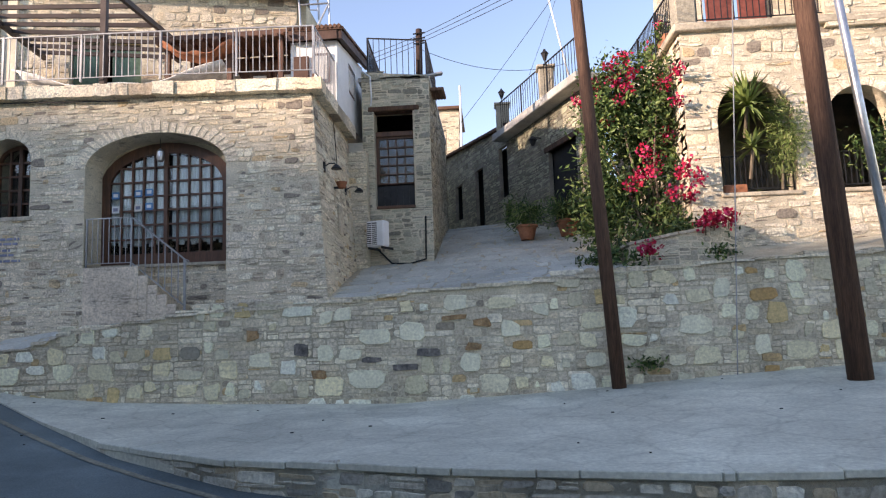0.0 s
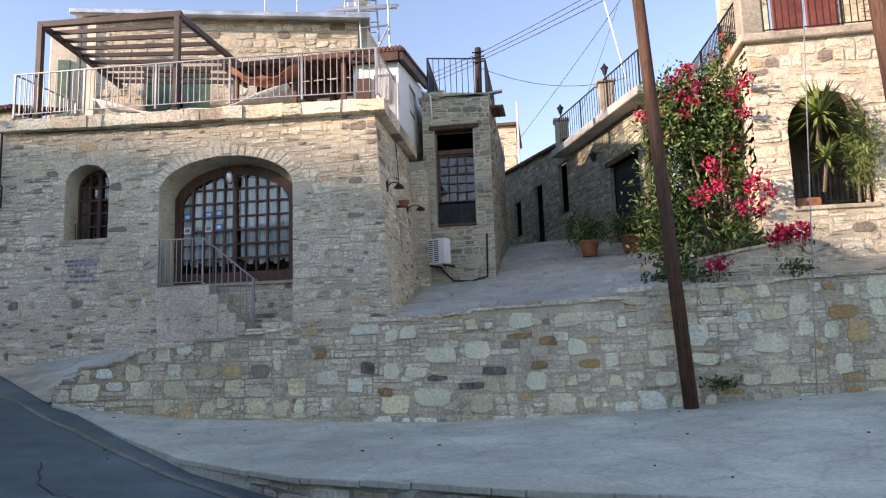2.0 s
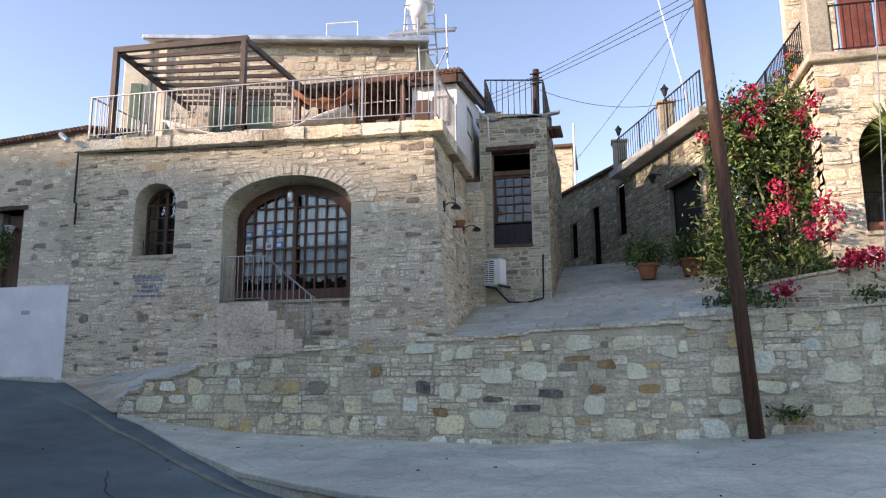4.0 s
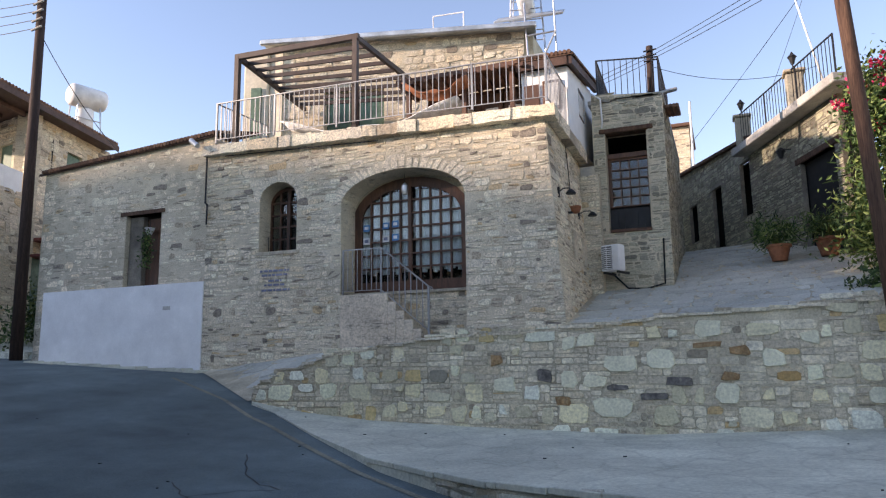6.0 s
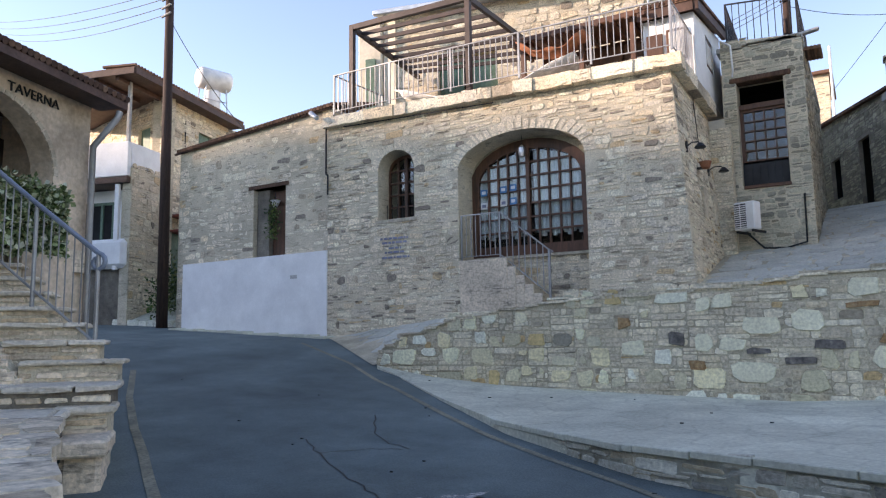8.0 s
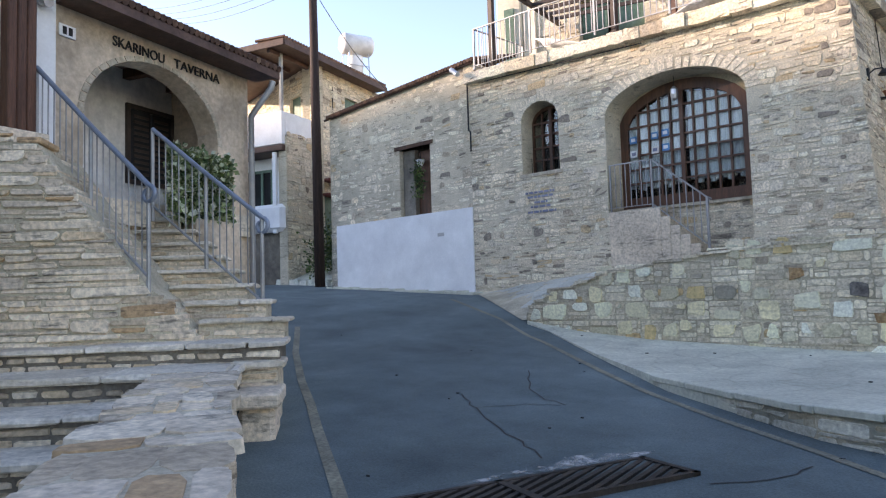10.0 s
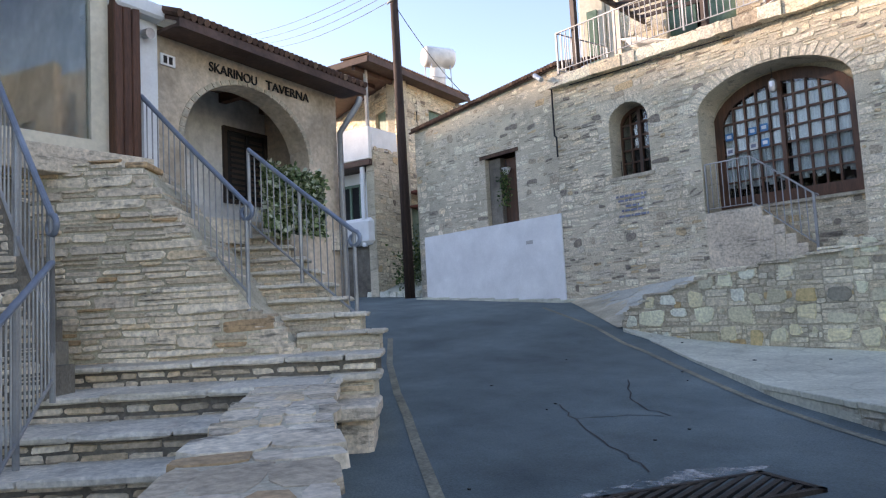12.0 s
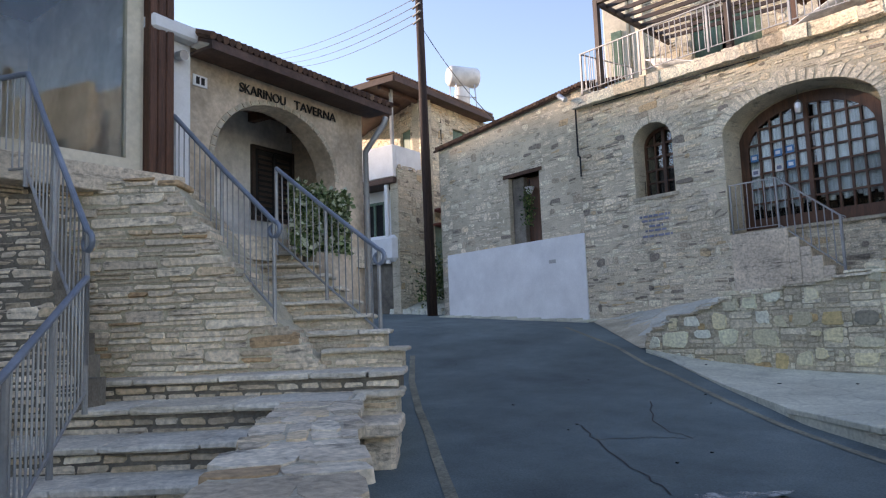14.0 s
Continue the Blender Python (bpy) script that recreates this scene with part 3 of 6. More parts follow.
# ---- main house ----
RUBBLE = dict(course=(.07, .19), width=(.09, .40), gap=.016, proud=(.0, .017), wave=.09, cham=.009, split=.6, jit=.03)
BLOCKY = dict(course=(.12, .27), width=(.16, .46), gap=.026, proud=(.0, .022), wave=.07, cham=.012, split=.35, jit=.04)
house = thing("corner_house", "two-storey beige stone house with arched door and roof terrace", "house")
HF = Face((-10.12, 12.6), (1, 0))
CORN = lambda s: 6.24 - .028 * s
ARCH_HOLE = [(3.44, 2.845), (4.485, 2.845), (4.485, 2.665), (4.665, 2.665), (4.665, 2.485), (4.845, 2.485), (4.845, 2.305), (5.025, 2.305), (5.025, 2.125), (5.205, 2.125), (5.205, 1.95), (6.15, 1.89)] + arch_loop(3.44, 6.15, 2, 4.72, 5.36)[2:]
WIN_HOLE = arch_loop(1.43, 2.37, 3.87, 4.98, 5.39)
front = masonry("front_wall", HF, [[(0, 1.0), (8.05, 1.6), (7.77, CORN(7.8)), (0, CORN(0))], ARCH_HOLE, WIN_HOLE], .75, house, seed=3, pieces=(1.0, 8, 2.3, 5.6), piece_mat="stone_obj", clear=(arch_loop(3.24, 6.35, 4.6, 4.72, 5.56), arch_loop(1.25, 2.55, 4.9, 4.98, 5.57)), **RUBBLE)
HS = Face((-2.1, 12.6), (0, 1))
HS.lean = .063
masonry("side_wall", HS, [[(.04, 1.6), (3.3, 2.6), (3.3, 5.98), (.04, 5.98)]], .55, house, seed=4, **RUBBLE)
# cornice slab and terrace floor
CM = Matrix.Rotation(.026, 4, "Y") @ Matrix.Translation((.16, 0, -.16))
part("terrace_slab", box((-10.42, 12.47, 6.07), (-2.47, 15.85, 6.285), CM), "coping", house)
rnd = random.Random(41)


def cornice_run(a, b, across, low, high):
    """Rough cornice blocks from a to b; across points outwards."""
    a, b, across = Vector(a), Vector(b), Vector(across)
    d, L = (b - a).normalized(), (b - a).length
    t = 0.0
    while t < L - .02:
        w = min(rnd.uniform(.3, .8), L - t)
        if L - t - w < .2:
            w = L - t
        bt = bmesh.new()
        lift, o = rnd.uniform(-.02, .015), rnd.uniform(-.02, .025)
        ring = [a + d * (t + .004), a + d * (t + w - .004), a + d * (t + w - .004) + across * (.34 + o), a + d * (t + .004) + across * (.34 + o)]
        vs = [bt.verts.new(p + Vector((0, 0, low + rnd.uniform(-.012, .012)))) for p in ring] + [bt.verts.new(p + Vector((0, 0, high + lift + rnd.uniform(-.008, .008)))) for p in ring]
        for f in ((0, 3, 2, 1), (4, 5, 6, 7), (0, 1, 5, 4), (1, 2, 6, 5), (2, 3, 7, 6), (3, 0, 4, 7)):
            bt.faces.new([vs[i] for i in f])
        bmesh.ops.recalc_face_normals(bt, faces=bt.faces)
        bmesh.ops.subdivide_edges(bt, edges=[e for e in bt.edges if e.calc_length() > .25], cuts=3, use_grid_fill=True)
        for q in bt.verts:
            q.co += Vector([rnd.uniform(-.011, .011) for _ in range(3)])
        bmesh.ops.transform(bt, matrix=CM, verts=bt.verts)
        part("cornice_block", bt, "stone_obj", house)
        t += w


cornice_run((-10.47, 12.75, 0), (-2.43, 12.75, 0), (0, -1, 0), 6.055, 6.295)
cornice_run((-2.76, 12.8, 0), (-2.76, 15.85, 0), (.82, 0, 0), 6.055, 6.295)
raw("back_wall", *slab(Face((-10.1, 20), (1, 0)), [[(0, 1), (8, 1), (8, 6), (0, 6)]], .3), "mortar", house)

# upper storey
upper = thing("upper_house", "upper stone storey with sheet metal roof above the terrace", "house")
UF = Face((-10.95, 16.0), (7.0, 1.55))
UL = 7.15
masonry("stone_wall", UF, [[(0, 6.1), (UL, 6.1), (UL, 10.35), (0, 10.5)], rect_loop(1.6, 3.3, 6.3, 9.0)], .5, upper, mat="stone", seed=6, **BLOCKY)
US = Face((-10.95, 20), (0, -1))
raw("end_wall", *slab(US, [[(0, 6.0), (4, 6.0), (4, 10.4), (0, 10.4)]], .4), "cream", upper)
# Unseen back and east walls, added to block sun reaching the alley row.
raw("back_wall", *slab(Face((-10.9, 21.0), (1, 0)), [rect_loop(0, 7.4, 6.0, 10.35)], .3), "mortar", upper)
raw("east_wall", *slab(Face((-3.75, 17.7), (0, 1)), [rect_loop(0, 3.4, 6.0, 10.2)], .3), "mortar", upper)
part("roof_sheet", box((-.35, -.25, 10.42), (UL + .12, 5, 10.55), UF.m() @ Matrix.Rotation(.02, 4, "Y")), "sheet", upper)

# white side storey behind the terrace corner
side = thing("white_annex", "white plastered upper storey with brown tiled roof edge", "house")
WF = Face((-2.22, 14.3), (0, 1))
raw("side_wall", *slab(WF, [[(0, 6.25), (2.95, 6.25), (2.95, 8.17), (0, 7.68)], rect_loop(1.2, 2.0, 6.95, 7.65)], 1.0), "white", side)

# alley house
ahouse = thing("alley_house", "grey stone alley house with a tall barred window", "house")
AF = Face((-2.02, 16.0), (1, 0))
masonry("front_wall", AF, [[(0, 2.5), (1.58, 2.7), (1.58, 7.42), (0, 7.6)], rect_loop(.27, 1.22, 4.38, 6.66)], .5, ahouse, mat="stone_grey", seed=8, **RUBBLE)
AS = Face((-.44, 16.0), (0, 1))
# Carried back out of sight to keep low sun off the row.
masonry("side_wall", AS, [[(.04, 2.7), (5.9, 4.0), (5.9, 7.36), (.04, 7.36)]], .4, ahouse, mat="stone_grey", seed=9, **RUBBLE)

# row of old stone houses along the alley
row = thing("stone_row", "old grey stone row with dark doorways up the alley", "building")
RF = Face((-.9, 28), (4.1, -10.8))
masonry("alley_wall", RF, [[(0, 4.2), (11.5, 2.6), (11.5, 7.35), (6.6, 7.75), (0, 8.3)], rect_loop(1.4, 2.2, 5.6, 6.9), rect_loop(3.7, 4.5, 4.4, 7.0), rect_loop(6.0, 6.7, 5.6, 7.2), rect_loop(9.6, 11.2, 3.0, 6.2)], .12, row, mat="stone_shaded", joint="mortar_dark", seed=10, **RUBBLE)

# house with the flowers
rhouse = thing("flower_house", "pale stone house with arched porch and balcony", "house")
FF = Face((4.67, 13.6), (1, 0))
A1 = arch_loop(.60, 2.0, 3.87, 5.35, 6.04)
A2 = arch_loop(2.62, 3.9, 3.87, 5.2, 5.85)
masonry("front_wall", FF, [[(0, 2.0), (9, 2.2), (9, 7.0), (0, 7.2)], A1, A2], .5, rhouse, seed=12, clear=(arch_loop(.42, 2.18, 5.25, 5.35, 6.24), arch_loop(2.44, 4.08, 5.1, 5.2, 6.05)), **BLOCKY)
FS = Face((4.67, 21), (0, -1))
masonry("side_wall", FS, [[(0, 3.0), (7.395, 2.0), (7.395, 7.08), (0, 8.0)]], .45, rhouse, seed=13, **BLOCKY)

voussoirs(FF, .60, 2.0, 5.35, 6.04, 15, .2, rhouse, seed=14)
voussoirs(FF, 2.62, 3.9, 5.2, 5.85, 14, .2, rhouse, seed=15)

# left house behind the white wall
lhouse = thing("low_stone_house", "low beige stone house with a small blocked window", "house")
LF = Face((-15.4, 12.75), (1, 0))
masonry("front_wall", LF, [[(0, 1.2), (5.3, 1.2), (5.3, 6.72), (0, 6.38)], rect_loop(2.78, 3.85, 3.0, 5.06)], .5, lhouse, seed=15, course=(.10, .24), width=(.14, .44), gap=.014, proud=(-.004, .006), wave=.07, split=.4, jit=.03)
masonry("end_wall", Face((-15.4, 20), (0, -1)), [[(0, 1.2), (7.2, 1.2), (7.2, 6.34), (0, 6.34)]], .45, lhouse, seed=16)
wwall = tagged(raw("white_wall", *slab(Face((-14.6, 12.28), (4.5, .28)), [[(0, 1.3), (4.50, 1.0), (4.50, 3.34), (0, 3.28)]], .4), "white"), "white painted yard wall at the road edge", "wall", kind="structure")

# far left house
fhouse = thing("far_house", "stone house with brown roof and white balcony", "house")
GR = Face((-18.1, 14.2), (-1.1, 3.8))
masonry("road_wall", GR, [[(.05, 1.5), (4.3, 1.5), (4.3, 8.95), (.05, 9.05)], rect_loop(1.9, 2.7, 7.5, 8.35)], .4, fhouse, seed=18, **BLOCKY)
GL = Face((-24.2, 15.3), (6.1, -1.1))
masonry("front_wall", GL, [[(0, 1.5), (6.2, 1.5), (6.2, 9.1), (0, 9.1)], rect_loop(4.6, 5.4, 7.1, 8.2)], .4, fhouse, seed=19, **BLOCKY)

# ---- tavern ----
tavern = thing("tavern", "brown plastered tavern with arched porch and tiled eave", "building")
TF = Face((-8.09, 3.15), (-.31, .95))
TARCH = arch_loop(.28, 2.47, 2.3, 3.55, 4.42)
raw("front_wall", *slab(TF, [[(-.1, .5), (3.12, .5), (3.12, 4.82), (-.1, 4.82)], TARCH], .35), "plaster", tavern)
raw("end_wall", *slab(Face(TF.p(3.12, 0, -.36).to_2d(), (-.95, -.31)), [rect_loop(0, 5, .5, 4.8)], .3), "plaster", tavern)
raw("porch_back_wall", *slab(Face(TF.p(-.1, 0, -1.22).to_2d(), TF.d.to_2d()), [rect_loop(0, 3.7, .5, 4.85)], .2), "inner", tavern)

# glass fronted room
gdir = Vector((-.2205, .9754))
groom = thing("glazed_room", "raised room with a large window and timber post", "building")
GF = Face((-7.66, 1.74), gdir)
raw("front_wall", *slab(GF, [rect_loop(-4, 1.1, 3.0, 6.2), rect_loop(-3, .66, 3.25, 5.8)], .2), "cream", groom)
masonry("base_wall", GF, [rect_loop(-4, .0, .2, 2.84)], .3, groom, mat="step_stone", joint="mortar_dark", seed=88, course=(.04, .09), width=(.15, .6))

# ---- stairs ----
U2, V2 = Vector((-.777, .629)), Vector((.629, .777))
SC = Vector((.133, .242))


def st(d, v, z):
    p = SC + U2 * d + V2 * v
    return Vector((p.x, p.y, z))


SM = Matrix(((V2.x, U2.x, 0, SC.x), (V2.y, U2.y, 0, SC.y), (0, 0, 1, 0), (0, 0, 0, 1)))
stairs = thing("stone_stairs", "broad beige stone steps up to the tavern", "stairs")


def one_step(d, v0, v1, z, depth, rise, seed, joint="mortar_dark"):
    sf = Face(st(d, v0, 0).to_2d(), V2)
    loop = [rect_loop(0, v1 - v0, z - rise - .02, z - .05)]
    w = masonry("riser", sf, loop, depth + .1, stairs, mat="step_stone", joint=joint, seed=seed, course=(.066, .074), width=(.14, .46), split=.12, gap=.012, proud=(.005, .022), jit=.016)
    rnd = random.Random(seed)
    v = v0
    while v < v1 - .02:
        L = min(rnd.uniform(.5, 1.1), v1 - v)
        over = .06 if v + L > v1 - .001 else -.005
        bt = box((v + .005, d - .065 + rnd.uniform(-.015, .015), z - .05), (v + L + over, d + depth + .05, z + rnd.uniform(-.006, .006)), SM, .014)
        bmesh.ops.subdivide_edges(bt, edges=[e for e in bt.edges if e.calc_length() > .3], cuts=3)
        for q in bt.verts:
            q.co += Vector((rnd.uniform(-.009, .009), rnd.uniform(-.009, .009), rnd.uniform(-.005, .005)))
        part("tread", bt, "tread_slab", stairs)
        v += L


for k, (d, z, v0, v1) in enumerate([(4.2, .24, -4.4, -.95), (4.6, .43, -4.4, -.95), (5.1, .62, -4.4, -.80), (5.75, .81, -4.4, -.78), (6.5, .99, -4.4, -.46)]):
    one_step(d, v0, v1, z, .75, .2 if k else .4, 60 + k)
for k in range(1, 10):
    one_step(6.8 + .3 * k, -1.26 - .2 * (k - 1), -.455 - .2 * (k - 1), 1.015 + .175 * k, .5, .175 if k > 1 else .2, 70 + k, "mortar_pale")
one_step(6.32, -.86, -.46, .82, .4, .2, 59, "mortar_pale")
masonry("riser", Face(st(6.42, -.80, 0).to_2d(), V2), [rect_loop(0, .33, -.1, .62)], .5, stairs, mat="step_stone", joint="mortar_pale", seed=86, course=(.08, .16), width=(.16, .4), proud=(.005, .02))
for k in range(1, 10):
    part("core", box((-1.2 - .2 * (k - 1), 6.84 + .3 * k, -.1), (-.50 - .2 * (k - 1), 7.2 + .3 * k, .92 + .175 * k), SM), "mortar_pale", stairs)
bwall = thing("stair_wall", "stone wall of thin pale courses beside the steps", "wall")
BF = Face(st(7.0, -5.4, 0).to_2d(), V2)
masonry("wall", BF, [[(0, .3), (4.25, .3), (4.2, .98), (3.9, 1.35), (3.71, 1.5), (3.04, 2.40), (2.72, 2.88), (0, 3.1)]], 1.2, bwall, mat="step_stone", joint="mortar", seed=90, course=(.06, .14), width=(.2, .8), split=.5, gap=.008, proud=(.004, .036), wave=.06, jit=.022, pieces=(0, 5, 1.0, 3.2), piece_mat="step_obj")
para = thing("stair_parapet", "low stone parapet with flat weathered cap stones", "wall")
PD = (st(1.2, -.15, 0) - st(5.46, -.70, 0)).to_2d()
masonry("wall", Face((st(1.2, -.15, 0)).to_2d(), -PD), [rect_loop(0, 4.28, -.1, .838)], .55, para, mat="step_stone", joint="mortar_pale", seed=95, course=(.05, .1))

# ---- poles ----
def pole(name, base, top, r0, r1, mat, label):
    return tagged(part(name, rod(base, top, r0, r1, 14), mat, None, smooth=True), label, "pole")


pole("utility_pole", (2.52, 10.02, .4), (2.17, 10.05, 7.6), .10, .082, "pole_wood", "brown wooden utility pole leaning slightly, at the wall")
pole("utility_pole", (5.20, 9.0, .6), (4.80, 9.0, 9.0), .145, .115, "pole_wood", "thick weathered wooden utility pole by the pavement")
pole("metal_pole", (5.85, 9.0, .6), (5.15, 9.0, 8.0), .055, .05, "steel", "shiny galvanised metal pole beside the wooden one")
pole("utility_pole", (-15.57, 12.45, 1.4), (-15.75, 12.5, 11.5), .15, .11, "pole_dark", "tall dark wooden utility pole at the road bend")

# ---- unseen ridge and houses added to close the place and block sun ----
# Crest heights are set so its shadow edge falls across the corner house.
def shade_ridge_z(x, y):
    return lerp(x, [(-160, -2), (-85, 8), (-75, 27.1), (-45, 0), (-40, -2)]) * lerp(y, [(-40, 1.093), (-26.7, 1), (-23.5, .97), (-19, .86), (-12, .6), (-2, .35), (5, 0)])


tagged(sheet("hillside", [-160, -120, -95, -80, -75, -67, -62, -57, -52, -47, -43, -40], [-140, -80, -50, -40, -33, -26.7, -23.5, -19, -15, -12, -8, -4, -2, 2, 5], shade_ridge_z, "earth"), "unseen brown ridge added to cut off the low sun", "hill", kind="structure")
# Blocks added out of view; the third keeps sun off the alley row.
for (x0, y0, x1, y1, h) in [(-24, -14, -12.5, -5.0, 6.5), (-10, -16, 14, -10, 6.0), (-9, 22, -2.6, 36, 8.6)]:
    hs = thing("unseen_house", "plain unseen house block added out of view", "house")
    part("wall", box((x0, y0, -.5), (x1, y1, h)), "cream", hs)
    part("roof", box((x0 - .3, y0 - .3, h), (x1 + .3, y1 + .3, h + .25)), "roof_tile", hs)


# ---- retaining wall stones: large blocks as pieces, thin layers joined ----
PALE_BLOCKS = [(-.33, 1.48, .37, .27), (-1.01, .83, .55, .26), (.49, 1.02, .3, .26), (-1.62, 1.22, .28, .23), (-1.23, 1.2, .32, .16), (-2.56, 1.14, .33, .22), (-1.59, 1.73, .18, .18), (-1.35, 1.77, .27, .17), (.29, 1.87, .33, .2), (1.06, 1.49, .27, .25), (-.89, 1.43, .48, .2), (1.5, 1.74, .23, .16), (4.05, 1.94, .26, .26), (3.65, 1.44, .45, .27), (4.57, 1.14, .22, .27), (2.26, 1.01, .3, .19)]
RUST_BLOCKS = [(.27, 1.67, .38, .10), (.68, 1.59, .26, .13), (.54, 1.24, .23, .11), (-2.69, 1.5, .23, .14), (-1.71, .92, .23, .14)]
DARK_BLOCKS = [(-.12, 1.18, .36, .14), (-.45, .98, .4, .11), (-1.96, 1.27, .23, .18), (-.94, 1.09, .29, .10)]
ODD_BLOCKS = [(b, m) for bs, m in ((PALE_BLOCKS, "block_pale"), (RUST_BLOCKS, "block_rust"), (DARK_BLOCKS, "block_dark")) for b in bs]

def retaining_stones():
    rnd = random.Random(5)
    big, thin = [], []
    z = .3
    while z < 2.55:
        h = rnd.uniform(.17, .33)
        for a, b in spans(RW_LOOP, z + h / 2):
            s = a
            while s < b - .03:
                w = min(rnd.uniform(.16, .5), b - s)
                if b - s - w < .1:
                    w = b - s
                q = noise.noise((s * .5, z, 7.7)) * .05
                k = rnd.choice((2, 3, 3, 4, 5))
                cuts = [0] + sorted((i + 1) / k + rnd.uniform(-.09, .09) for i in range(k - 1)) + [1]
                for c0, c1 in zip(cuts, cuts[1:]):
                    m = s
                    while m < s + w - .01:
                        ww = min(rnd.uniform(.08, .45), s + w - m)
                        if s + w - m - ww < .05:
                            ww = s + w - m
                        thin.append(one_stone(RW, m, z + q + h * c0, ww, h * (c1 - c0), rnd, .007, (.004, .014), .006, .009))
                        m += ww
                if rnd.random() < .82:
                    bw, bh = w * rnd.uniform(.68, 1.0), h * rnd.uniform(.5, 1.0)
                    if bw < bh * .9:
                        bh = bw * rnd.uniform(.6, .95)
                    s0, z0 = s + rnd.uniform(0, w - bw), z + q + rnd.uniform(0, h - bh)
                    if any(abs(s0 + bw / 2 - b[0]) < (bw + b[2]) / 2 - .03 and abs(z0 + bh / 2 - b[1]) < (bh + b[3]) / 2 - .02 for b, _ in ODD_BLOCKS):
                        s += w
                        continue
                    ring = [RW.p(s0 + rnd.uniform(0, .03), z0 + rnd.uniform(-.02, .02)), RW.p(s0 + bw - rnd.uniform(0, .03), z0 + rnd.uniform(-.02, .03)), RW.p(s0 + bw - rnd.uniform(0, .05), z0 + bh + rnd.uniform(-.03, .02)), RW.p(s0 + rnd.uniform(0, .05), z0 + bh + rnd.uniform(-.02, .02))]
                    big.append(round_stone(ring, RW.n * -.012, RW.n * rnd.uniform(.02, .03), rnd, .014, .024))
                s += w
        z += h
    return big, thin


BIG, THIN = retaining_stones()
# ragged capping slivers along the top
rnd = random.Random(8)
x = -6.9
while x < 13:
    w = rnd.uniform(.12, .5)
    for k in range(rnd.choice((1, 1, 2))):
        zt = lerp(x + w / 2, WALL_TOP) - .02 + k * .035
        q = []
        for dy in (0, 1):
            for ds, dz in ((0, 0), (w, 0), (w, .04), (0, .04)):
                q.append(Vector((x + ds + rnd.uniform(-.03, .03), 10.3 + (.16 if not dy else -.025 - rnd.uniform(0, .03)), zt + dz + rnd.uniform(-.012, .012))))
        THIN.append(q)
        q2 = [q[3], q[2], q[2] + Vector((0, .2, 0)), q[3] + Vector((0, .2, 0)), q[7], q[6], q[2], q[3]]
        THIN.append(q2)
    x += w
stone_mesh("thin_layer_stones", THIN, "stone_thin", rw_core, "thin layered rubble between the blocks")
NEAR = [q for q in BIG if -7.2 < q[0].x < 6.6]
REST = [q for q in BIG if not -7.2 < q[0].x < 6.6]
for q in NEAR[300:]:
    REST.append(q)
NEAR = NEAR[:300]
stone_mesh("block_stones", REST, "stone_wall", rw_core)


# ---- small helpers for joinery and railings ----
def railing(name, label, pts, height, spacing, mat, bar_r=.008, post_r=.02, post_every=1.5, rail_w=.035, low=.08, group="", square=True, top_mat=None, ends=True):
    """A railing along base points: posts, a top and a bottom rail for each run, and every baluster."""
    root = thing(name, label, "railing", group)
    up = Vector((0, 0, 1))
    for a, b in zip(pts, pts[1:]):
        a, b = Vector(a), Vector(b)
        L = (b - a).length
        part("top_rail", bar(a + up * height, b + up * height, rail_w, rail_w * .7), top_mat or mat, root)
        part("bottom_rail", bar(a + up * low, b + up * low, rail_w * .7, rail_w * .5), mat, root)
        n = max(1, round(L / post_every))
        for k in range(n + 1):
            p = a.lerp(b, k / n)
            if k or (a - Vector(pts[0])).length < .001:
                part("post", bar(p, p + up * (height + .01), post_r * 2), mat, root)
        m = max(2, round(L / spacing))
        me = bpy.data.meshes.new("baluster")
        bm = bar((0, 0, low), (0, 0, height - .01), bar_r * 2)
        bm.to_mesh(me)
        bm.free()
        me.materials.append(M[mat])
        for k in range(1, m):
            o = new("baluster", me)
            o.parent, o.location = root, a.lerp(b, k / m)
    return root


def arch_height(s, s0, s1, zs, zc):
    c, w = (s0 + s1) / 2, (s1 - s0) / 2
    t = max(0.0, 1 - ((s - c) / w) ** 2)
    return zs + (zc - zs) * math.sqrt(t)


def ring_mesh(face, outer, inner, back):
    return slab(face, [outer, inner], back)


